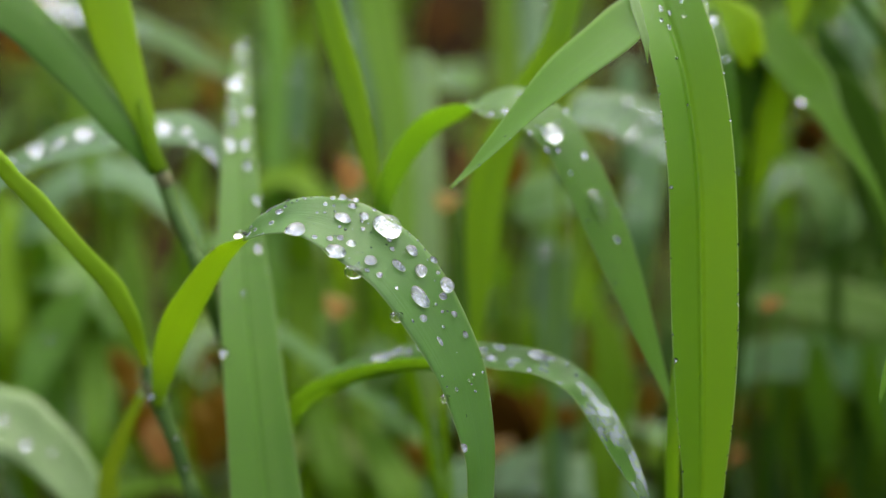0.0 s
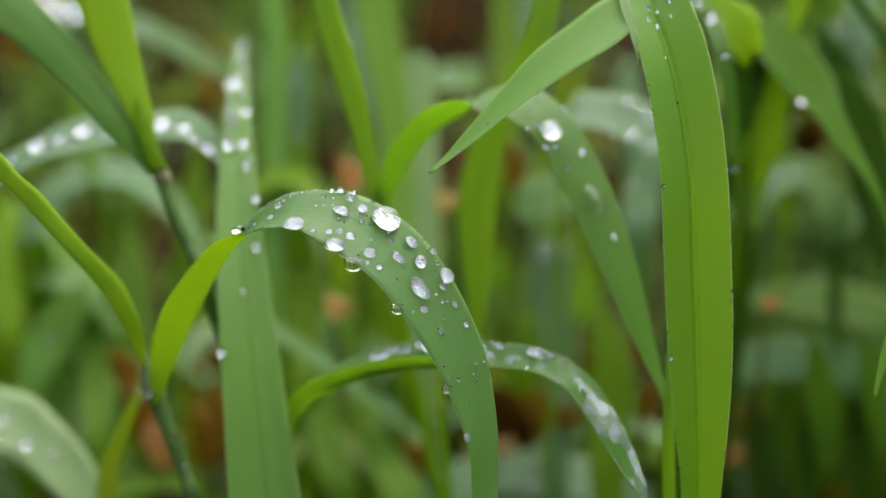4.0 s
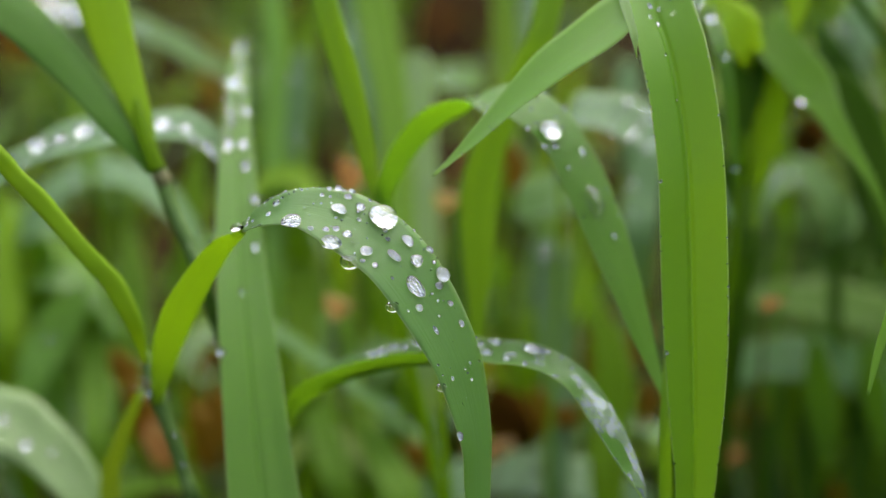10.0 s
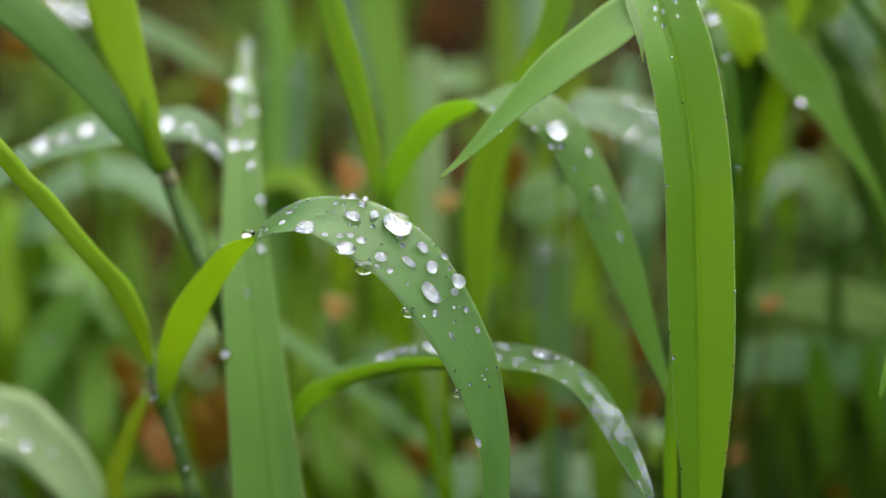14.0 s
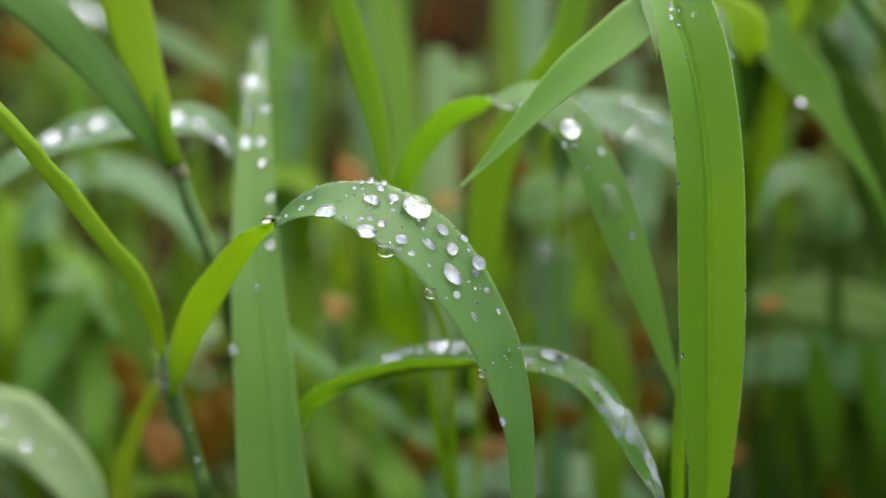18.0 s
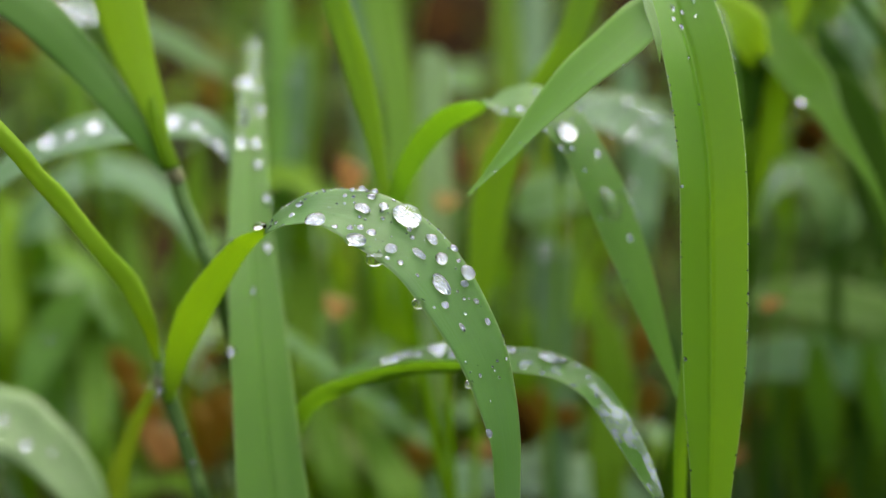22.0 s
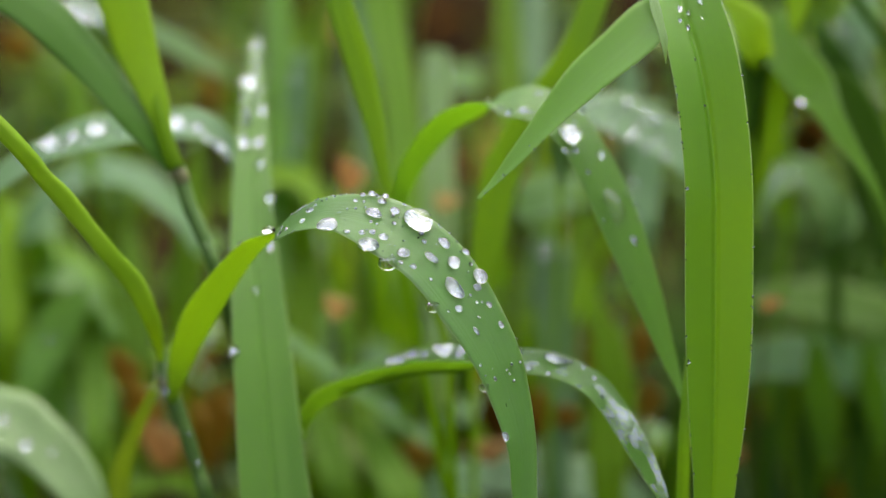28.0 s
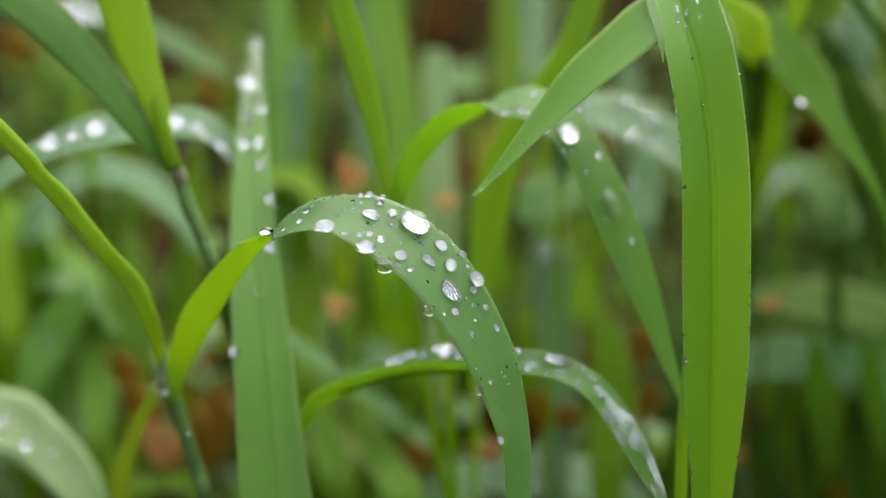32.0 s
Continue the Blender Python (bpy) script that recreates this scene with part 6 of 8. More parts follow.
def meadow():
    """Grass further out, too dense to count; mostly unseen, its height blocks low sky light."""
    rnd = random.Random(9)
    vs, fs = [], []
    for i in range(26000):
        g = rnd.uniform(0, math.tau)
        r = (1.5 if math.cos(g) > 0 and abs(math.tan(g)) < 0.62 else 0.45) + 7 * rnd.random() ** 1.6
        x, y = r * math.sin(g), r * math.cos(g)
        h, w, a, b = rnd.uniform(0.2, 0.45), rnd.uniform(0.004, 0.01), rnd.uniform(0, math.tau), rnd.uniform(0, math.tau)
        lean = rnd.uniform(0.02, 0.14)
        sx, sy, lx, ly = w * math.cos(a), w * math.sin(a), lean * math.cos(b), lean * math.sin(b)
        k = len(vs)
        vs += [(x - sx, y - sy, -0.004), (x + sx, y + sy, -0.004), (x - sx + lx * 0.35, y - sy + ly * 0.35, h * 0.6), (x + sx + lx * 0.35, y + sy + ly * 0.35, h * 0.6), (x + lx, y + ly, h)]
        fs += [(k, k + 1, k + 3, k + 2), (k + 2, k + 3, k + 4)]
    ob = part("meadow_grass", vs, fs, FRESH, None, uvs=[(0.0, 0.3)] * len(vs))
    tagged(ob, "dense green meadow grass, mostly out of view", "grass", kind="stuff")


meadow()


def dead_leaf(x, y, length, width, turn, material, label, z=3.0):
    st = []
    c, s = math.cos(turn), math.sin(turn)
    for k in range(6):
        a = k / 5
        half = max(0.2, width * math.sin(math.pi * min(0.98, a * 0.92 + 0.06)))
        u = (a - 0.5) * length
        st.append((x + c * u, y + s * u, z + 5 * math.sin(a * 3.1), -s * half, c * half, 1.2 * half * 0.2))
    ob = new("dead_leaf")
    ob.location = (x / 1000, y / 1000, 0)
    tagged(ob, label, "dead leaf", "leaf litter")
    leaf(ob, st, material, 0.3, 4, 6, name="blade")
    return ob


def litter():
    rnd = random.Random(12)
    for i in range(70):
        y = rnd.uniform(430, 1300)
        x = rnd.uniform(-0.42, 0.42) * y
        if x > 50 and y < 750:
            continue
        dead_leaf(x, y, rnd.uniform(30, 70), rnd.uniform(5, 14), rnd.uniform(0, 6.3), rnd.choice((RUST, RUST, DEAD)), "curled brown dead leaf on the soil")


litter()


def ground_cover():
    """Low herbs and seedlings, too many to count, with rain drops on some."""
    rnd = random.Random(21)
    # the last kind imitates shade near the soil by its dark green
    for name, material, count, label in (("ground_cover", FRESH, 1000, "low fresh green seedlings"), ("ground_cover", HAZE, 300, "low pale herbs"), ("ground_cover", BLUE, 500, "low grey-green herbs"), ("ground_cover", DEEP_SHADED, 1500, "low green herbs, darkened as if shaded")):
        vs, fs, uvs = [], [], []
        for i in range(count):
            y = 0.40 + 1.1 * rnd.random() ** 1.3
            x = rnd.uniform(-0.5, 0.5) * (y + 0.15)
            if (x > 0.07 and y < 0.62 and (material is not DEEP_SHADED or rnd.random() < 0.9)) or (y > 0.42 and x < 0.16 * (y + 0.13) and bare(x, y)):
                continue
            z = rnd.uniform(0.008, 0.075)
            ln, w = rnd.uniform(0.012, 0.034), rnd.uniform(0.003, 0.009)
            g, dip = rnd.uniform(0, math.tau), rnd.uniform(-0.5, 0.6)
            d = Vector((math.cos(g), math.sin(g), dip)).normalized()
            s = Vector((-math.sin(g), math.cos(g), rnd.uniform(-0.3, 0.3))) * w
            c = Vector((x, y, z))
            up = Vector((0, 0, 0.25 * w))
            k = len(vs)
            tip = c + d * ln - Vector((0, 0, 0.2 * ln))
            vs += [c, c + d * ln * 0.4 + s + up, c + d * ln * 0.4, c + d * ln * 0.4 - s + up, tip, Vector((x, y, -0.004)) + s * 0.08, Vector((x, y, -0.004)) - s * 0.08]
            uvs += [(0, 0), (ln * 40, 1), (ln * 40, 0.05), (ln * 40, -1), (ln * 100, 0), (0, 0.2), (0, 0.2)]
            fs += [(k, k + 2, k + 1), (k, k + 3, k + 2), (k + 1, k + 2, k + 4), (k + 2, k + 3, k + 4), (k, k + 5, k + 6)]
        ob = part(name, vs, fs, material, None, uvs=uvs)
        tagged(ob, label, "herbs", kind="stuff")


ground_cover()


# ---- movement ----
def motions():
    """The plants sway in a light breeze; degrees about each root or leaf foot."""
    rest = tuple(front_plant.location)
    walk(front_plant, [(t, pose(*rest, rx, ry, rz)) for t, rx, ry, rz in [
        (0, 0, -0, 0), (0.5, 0.019, 0.157, 0.108), (1, 0.06, 0.284, -0.425), (1.5, 0.092, 0.332, -0.884),
        (2, 0.187, 0.511, -1.874), (2.5, 0.033, 0.286, -1.291), (3, 0.009, 0.116, -1.342),
        (3.5, -0.262, -0.094, -0.333), (5.5, 0.278, 0.362, -3.005), (6, -0.053, 0.025, -1.278),
        (6.5, 0.061, 0.17, -2.076), (7, 0.028, 0.172, -2.128), (7.5, -0.009, 0.214, -2.091),
        (8, 0.152, 0.468, -2.822), (8.5, -0.139, 0.004, -1.255), (9, -0.027, 0.231, -1.904),
        (9.5, 0.102, 0.491, -2.692), (10, 0.07, 0.495, -2.756), (10.5, 0.033, 0.267, -2.032),
        (11, 0.303, 0.763, -3.456), (11.5, 0.364, 1.173, -3.907), (12, 0.336, 0.983, -3.09),
        (12.5, 0.353, 1.2, -3.77), (13, 0.432, 0.935, -3.315), (13.5, 0.465, 1.175, -4.084),
        (14, 0.556, 1.214, -4.165), (14.5, 0.299, 1.514, -4.453), (16.5, -0.078, 1.705, -4.947),
        (17, -0.601, 1.826, -4.163), (17.5, -0.549, 1.76, -4.349), (18, -0.443, 1.603, -3.488),
        (18.5, -0.747, 1.651, -2.875), (19, -0.609, 1.648, -3.006), (19.5, -0.316, 1.544, -3.608),
        (20, -0.202, 1.201, -1.905), (20.5, -0.004, 1.501, -3.886), (21, 0.106, 1.359, -3.142),
        (21.5, 0.014, 1.324, -3.07), (22, 0.013, 1.323, -3.061), (22.5, 0.048, 1.411, -2.895),
        (23, -0.095, 1.445, -2.641), (23.5, -0.145, 1.465, -2.513), (24, -0.055, 1.402, -2.669),
        (24.5, -0.089, 1.291, -1.671), (25, -0.084, 1.487, -2.261), (25.5, -0.077, 1.499, -2.315),
        (27.5, 0.026, 1.465, -2.608), (28, -0.131, 1.282, -1.668), (28.5, 0.1, 1.425, -2.606),
        (29, -0.059, 1.484, -2.519), (29.5, -0.06, 1.483, -2.511), (30, -0.134, 1.234, -1.711),
        (30.5, -0.102, 1.226, -1.637), (31, 0.017, 1.405, -2.597), (31.5, 0.071, 1.435, -2.694),
        (32, 0.071, 1.48, -2.636),]])
    rest = tuple(arch_foot.location)
    walk(arch_foot, [(t, pose(*rest, rx, ry, rz)) for t, rx, ry, rz in [
        (0, 0, -0, 0), (0.5, 0.413, 0.52, -0.001), (1, -0.34, 0.387, 0.292), (1.5, -0.411, 0.331, 0.304),
        (2, -1.242, 0.452, 0.721), (2.5, -0.722, 0.489, 0.499), (3, -1.377, 0.042, 0.64),
        (3.5, -0.554, 0.266, 0.345), (5.5, -1.976, -0.594, 0.696), (6, -0.544, -0.295, 0.145),
        (6.5, -1.266, -0.526, 0.394), (7, -1.592, -0.595, 0.518), (7.5, -1.655, -0.679, 0.519),
        (8, -2.065, -0.48, 0.771), (8.5, -1.083, 0.061, 0.512), (9, -1.687, 0.035, 0.777),
        (9.5, -1.502, 0.24, 0.763), (10, -2.043, -0.383, 0.798), (10.5, -1.53, -0.233, 0.614),
        (11, -2.211, 0.192, 1.064), (11.5, -2.522, 0.285, 1.235), (12, -2.263, 0.446, 1.173),
        (12.5, -2.543, 0.862, 1.438), (13, -1.781, 0.736, 1.058), (13.5, -2.454, 0.39, 1.243),
        (14, -2.624, 0.501, 1.354), (14.5, -3.275, 0.703, 1.709), (16.5, -4.449, 0.792, 2.256),
        (17, -4.762, 1.125, 2.496), (17.5, -4.886, 0.541, 2.372), (18, -3.59, 1.307, 2.038),
        (18.5, -3.912, 1.61, 2.284), (19, -3.794, 1.864, 2.316), (19.5, -3.685, 1.553, 2.171),
        (20, -1.869, 1.646, 1.404), (20.5, -3.63, 0.704, 1.876), (21, -2.493, 1.1, 1.495),
        (21.5, -3.061, 0.949, 1.699), (22, -2.983, 0.804, 1.616), (22.5, -2.26, 1.511, 1.529),
        (23, -2.58, 1.27, 1.595), (23.5, -2.618, 1.198, 1.587), (24, -2.386, 1.548, 1.601),
        (24.5, -1.723, 1.487, 1.289), (25, -2.186, 1.841, 1.616), (25.5, -2.007, 1.9, 1.558),
        (27.5, -2.397, 1.455, 1.58), (28, -1.663, 1.676, 1.328), (28.5, -2.574, 1.276, 1.598),
        (29, -2.475, 1.722, 1.699), (29.5, -2.389, 1.566, 1.611), (30, -1.682, 1.745, 1.36),
        (30.5, -1.77, 1.695, 1.385), (31, -2.251, 1.721, 1.605), (31.5, -2.282, 1.384, 1.504),
        (32, -2.047, 1.368, 1.393),]])
    rest = tuple(arch_leaf.location)
    walk(arch_leaf, [(t, pose(rest[0] + x, rest[1] + y, rest[2] + z, rx, ry, rz)) for t, x, y, z, rx, ry, rz in [
        (0, 0, 0, 0, 0, -0, 0), (0.5, 0.0005, -0.0008, -0.0002, -0.94, 0.36, 0.25),
        (1, 0.0006, -0.0002, 0.0003, -0.18, 0.05, 0.72), (1.5, 0.0006, -0.0001, 0.0002, -0.18, -0.67, 1.21),
        (2, 0.0008, 0.0007, 0.0004, -0.93, -1.2, 1.94), (2.5, 0.0007, 0.0004, -0, -0.29, -0.49, 0.97),
        (3, 0.0004, 0.0011, 0.0006, -0.13, -0.91, 0.72), (3.5, 0.0008, -0.0006, 0.0005, 0.3, -1.25, 0.92),
        (5.5, -0.0006, 0.0035, 0.0007, 1.72, 0.41, 1.02), (6, -0.0005, 0.0023, 0.0001, 1.22, 1.43, -0.43),
        (6.5, -0.0006, 0.0028, 0.0002, 0.73, -0.07, -0.31), (7, -0.0005, 0.0032, 0.0003, 0.8, -0.61, 0.44),
        (7.5, -0.0006, 0.0027, 0.0006, 0.18, -0.37, 0.73), (8, -0.0003, 0.003, 0.0006, 0.35, -0.96, 0.85),
        (8.5, 0.0004, 0.0027, -0.0003, -0.1, -0.93, -0.73), (9, 0.0006, 0.0021, 0.0001, -0.88, -1.73, 0.74),
        (9.5, 0.0007, 0.0017, 0.0003, -0.42, -1.58, 1.51), (10, -0.0002, 0.0029, 0.0005, 0.78, -1.38, 2.03),
        (10.5, -0, 0.0025, 0.0004, 0.96, -0.27, 0.78), (11, 0.0003, 0.0035, 0.0003, 0.13, -0.13, 1.55),
        (11.5, 0.001, 0.0023, 0.0005, -0.83, -2.24, 3.89), (12, 0.0011, 0.0029, -0.0001, -1.44, -3, 2.35),
        (12.5, 0.0016, 0.0023, 0.0002, -1.2, -3.84, 3.41), (13, 0.0011, 0.002, -0.0002, -2.22, -1.69, 2.39),
        (13.5, 0.0008, 0.0028, 0.0004, -0.68, -1.78, 2.76), (14, 0.0012, 0.0026, -0, -2.64, -2.88, 3.47),
        (14.5, 0.0017, 0.0024, 0.0006, -2.21, -3.77, 4.61), (16.5, 0.0016, 0.0021, 0.0013, -2.71, -3.01, 5.12),
        (17, 0.0025, 0.0012, 0.0021, -1.25, -4.69, 5.69), (17.5, 0.0016, 0.0024, 0.0019, -1.37, -4.75, 4.64),
        (18, 0.0024, 0.0009, 0.0011, -2, -4.05, 3.91), (18.5, 0.0032, 0.0007, 0.0011, -2.1, -5.93, 3.29),
        (19, 0.0036, -0.0002, 0.0011, -2.86, -6.4, 4.38), (19.5, 0.0029, 0.0001, 0.001, -2.53, -5.11, 5.12),
        (20, 0.0025, -0.0014, 0.0003, -2.59, -3.65, 3.87), (20.5, 0.0014, 0.0025, 0.0007, -2.28, -3.02, 2.98),
        (21, 0.0018, 0.001, 0.0002, -2.67, -2.82, 3.62), (21.5, 0.0017, 0.0005, 0.001, -1.77, -3.29, 3.91),
        (22, 0.0014, 0.0015, 0.0006, -2.19, -3.03, 2.81), (22.5, 0.0023, 0.0008, -0.0002, -2.83, -3.79, 2.99),
        (23, 0.002, 0.0002, 0.0004, -2.62, -3.66, 3.08), (23.5, 0.002, 0.0001, 0.0005, -2.22, -3.32, 3.52),
        (24, 0.0024, -0.0007, 0.0005, -3.21, -4.19, 3.78), (24.5, 0.0021, -0.0005, -0, -3.55, -3.39, 2.91),
        (25, 0.0028, -0.0006, -0, -3.72, -4.33, 3.45), (25.5, 0.0031, -0.0009, -0.0002, -3.93, -5.02, 3.62),
        (27.5, 0.0025, 0.0001, 0.0001, -3.78, -4.37, 3.59), (28, 0.0024, -0.0008, 0, -2.83, -3.31, 2.68),
        (28.5, 0.0019, -0.0004, 0.0009, -2.68, -2.61, 4.76), (29, 0.0027, -0.0007, 0.0005, -3.49, -4.15, 4.01),
        (29.5, 0.0024, -0.0002, 0.0003, -3.34, -4.11, 3.43), (30, 0.0024, -0.0006, -0.0001, -3.08, -3.16, 2.57),
        (30.5, 0.0024, -0.0005, -0.0001, -3.1, -3.15, 2.5), (31, 0.0026, -0.0004, 0.0003, -3.49, -3.81, 4.07),
        (31.5, 0.0022, -0.0002, 0.0002, -3.35, -3.75, 3.32), (32, 0.002, 0, 0.0002, -1.81, -2.91, 3.53),]])
    rest = tuple(narrow_leaf.location)
    walk(narrow_leaf, [(t, pose(*rest, rx, ry, rz)) for t, rx, ry, rz in [
        (0, 0, -0, 0), (0.5, 0.19, 0.031, 0.086), (1, 0.381, 0.061, 0.173), (1.5, 0.571, 0.091, 0.259),
        (2, 0.761, 0.121, 0.346), (2.5, 0.952, 0.151, 0.432), (3, 1.142, 0.18, 0.519), (3.5, 1.333, 0.209, 0.606),
        (5.5, 2.096, 0.322, 0.954), (6, 1.94, 0.625, 0.942), (6.5, 2.491, 0.785, 1.209), (7, 2.236, 0.504, 1.046),
        (7.5, 1.807, 0.533, 0.867), (8, 1.841, 0.492, 0.874), (8.5, 2.038, 0.823, 1.019), (9, 1.897, 0.738, 0.942),
        (9.5, 1.769, 0.62, 0.865), (10, 2.068, 0.876, 1.041), (10.5, 1.974, 0.549, 0.941), (11, 2.421, 0.938, 1.206),
        (11.5, 1.852, 0.712, 0.918), (12, 1.138, 0.372, 0.55), (12.5, 1.906, 0.882, 0.971),
        (13, 1.424, 0.363, 0.671), (13.5, 1.382, 0.435, 0.666), (14, 2.195, 0.881, 1.097),
        (14.5, 2.012, 1.075, 1.052), (16.5, 2.486, 1.713, 1.374), (17, 3.126, 2.384, 1.779),
        (17.5, 3.138, 2.099, 1.729), (18, 3.164, 2.396, 1.799), (18.5, 4.198, 3.118, 2.398),
        (19, 3.516, 2.695, 2.01), (19.5, 3.824, 2.272, 2.065), (20, 3.682, 2.336, 2.019),
        (20.5, 3.775, 2.114, 2.017), (21, 2.416, 1.274, 1.262), (21.5, 2.927, 1.775, 1.579),
        (22, 3.363, 2.072, 1.827), (22.5, 3.178, 1.947, 1.721), (23, 2.752, 1.914, 1.527),
        (23.5, 3.427, 2.393, 1.915), (24, 3.256, 2.086, 1.78), (24.5, 3.528, 2.448, 1.971),
        (25, 2.614, 2.025, 1.486), (25.5, 4.361, 2.521, 2.355), (27.5, 5.449, 3.04, 2.952),
        (28, 4.176, 2.757, 2.324), (28.5, 2.798, 1.861, 1.537), (29, 4.152, 2.747, 2.307), (29.5, 4.423, 2.6, 2.399),
        (30, 2.985, 2.217, 1.688), (30.5, 5.709, 3.429, 3.146), (31, 3.591, 2.194, 1.95), (31.5, 5.196, 2.87, 2.803),
        (32, 3.761, 2.173, 2.024),]])
    rest = tuple(tall_plant.location)
    walk(tall_plant, [(t, pose(*rest, rx, ry, rz)) for t, rx, ry, rz in [
        (0, 0, -0, 0), (0.5, 0.041, 0.124, -0.135), (1, 0.041, 0.124, -0.136), (1.5, 0.03, 0.068, -0.137),
        (2, -0.005, 0.063, -0.143), (2.5, -0.004, 0.004, -0.178), (3, -0.037, -0.169, -0.213),
        (3.5, -0.127, -0.124, -0.187), (5.5, -0.08, -0.29, -0.067), (6, -0.183, -0.247, -0.225),
        (6.5, -0.183, -0.247, -0.225), (7, -0.185, -0.292, -0.111), (7.5, -0.174, -0.261, -0.226),
        (8, -0.159, -0.188, -0.23), (8.5, -0.195, -0.248, -0.211), (9, -0.159, -0.188, -0.229),
        (9.5, -0.149, -0.128, -0.207), (10, -0.163, -0.205, -0.215), (10.5, -0.17, -0.246, -0.24),
        (11, -0.15, -0.073, -0.191), (11.5, -0.074, 0.156, -0.449), (12, -0.069, 0.152, -0.273),
        (12.5, -0.09, 0.223, -0.27), (13, 0.006, 0.119, -0.141), (13.5, -0.076, 0.111, -0.296),
        (14, 0.036, 0.184, -0.29), (14.5, -0.139, 0.267, -0.769), (16.5, -0.25, 0.366, -0.94),
        (17, -0.517, 0.531, -1.535), (17.5, -0.539, 0.591, -1.221), (18, -0.39, 0.603, -1.36),
        (18.5, -0.486, 0.76, -1.492), (19, -0.5, 0.643, -1.524), (19.5, -0.433, 0.494, -1.227),
        (20, -0.211, 0.538, -0.89), (20.5, -0.225, 0.466, -0.875), (21, -0.129, 0.433, -0.569),
        (21.5, -0.129, 0.433, -0.568), (22, -0.102, 0.496, -0.725), (22.5, -0.178, 0.528, -0.869),
        (23, -0.183, 0.596, -0.702), (23.5, -0.183, 0.656, -0.867), (24, -0.187, 0.581, -0.688),
        (24.5, -0.186, 0.652, -0.679), (25, -0.159, 0.715, -0.838), (25.5, -0.169, 0.66, -0.839),
        (27.5, -0.183, 0.597, -0.702), (28, -0.186, 0.652, -0.679), (28.5, -0.109, 0.62, -0.536),
        (29, -0.223, 0.646, -0.684), (29.5, -0.211, 0.647, -0.696), (30, -0.174, 0.653, -0.691),
        (30.5, -0.188, 0.662, -0.546), (31, -0.113, 0.604, -0.522), (31.5, -0.104, 0.552, -0.703),
        (32, -0.099, 0.675, -0.535),]])
    rest = tuple(joint_plant.location)
    walk(joint_plant, [(t, pose(*rest, rx, ry, rz)) for t, rx, ry, rz in [
        (0, 0, -0, 0), (0.5, 0.034, 0.169, 0.146), (1, 0.031, 0.166, 0.162), (1.5, 0.077, 0.177, -0.234),
        (2, -0.066, 0.076, 0.045), (2.5, -0.058, 0.008, 0.158), (3, -0.096, -0.166, 0.031),
        (3.5, -0.171, -0.099, 0.113), (5.5, -0.118, -0.257, -0.02), (6, -0.127, -0.192, -0.125),
        (6.5, -0.103, -0.207, -0.018), (7, -0.292, -0.343, 0.162), (7.5, -0.204, -0.234, 0.034),
        (8, -0.177, -0.138, 0.058), (8.5, -0.129, -0.129, -0.34), (9, -0.166, -0.126, -0.003),
        (9.5, -0.17, -0.098, 0.109), (10, -0.187, -0.182, 0.029), (10.5, -0.255, -0.279, 0.367),
        (11, -0.169, -0.063, 0.185), (11.5, -0.201, 0.183, 0.381), (12, -0.126, 0.149, 0.377),
        (12.5, -0.139, 0.21, 0.288), (13, 0.017, 0.182, -0.061), (13.5, -0.056, 0.22, -0.082),
        (14, 0.018, 0.293, -0.146), (14.5, -0.208, 0.431, -0.063), (16.5, -0.367, 0.462, 0.278),
        (17, -0.594, 0.736, 0.286), (17.5, -0.526, 0.768, 0.168), (18, -0.437, 0.846, -0.052),
        (18.5, -0.485, 1.051, 0.08), (19, -0.508, 0.926, -0.036), (19.5, -0.412, 0.729, 0.21),
        (20, -0.314, 0.672, 0.353), (20.5, -0.27, 0.612, 0.189), (21, -0.191, 0.549, 0.095),
        (21.5, -0.242, 0.5, 0.443), (22, -0.19, 0.582, 0.172), (22.5, -0.19, 0.695, 0.081),
        (23, -0.238, 0.749, 0.253), (23.5, -0.26, 0.808, 0.189), (24, -0.166, 0.678, 0.198),
        (24.5, -0.174, 0.778, 0.153), (25, -0.223, 0.833, 0.335), (25.5, -0.287, 0.735, 0.689),
        (27.5, -0.171, 0.703, 0.312), (28, -0.212, 0.768, 0.446), (28.5, -0.141, 0.692, 0.394),
        (29, -0.246, 0.74, 0.299), (29.5, -0.244, 0.742, 0.286), (30, -0.176, 0.775, 0.166),
        (30.5, -0.149, 0.761, 0.265), (31, -0.219, 0.624, 0.57), (31.5, -0.228, 0.613, 0.622),
        (32, -0.162, 0.746, 0.34),]])
    rest = tuple(right_plant.location)
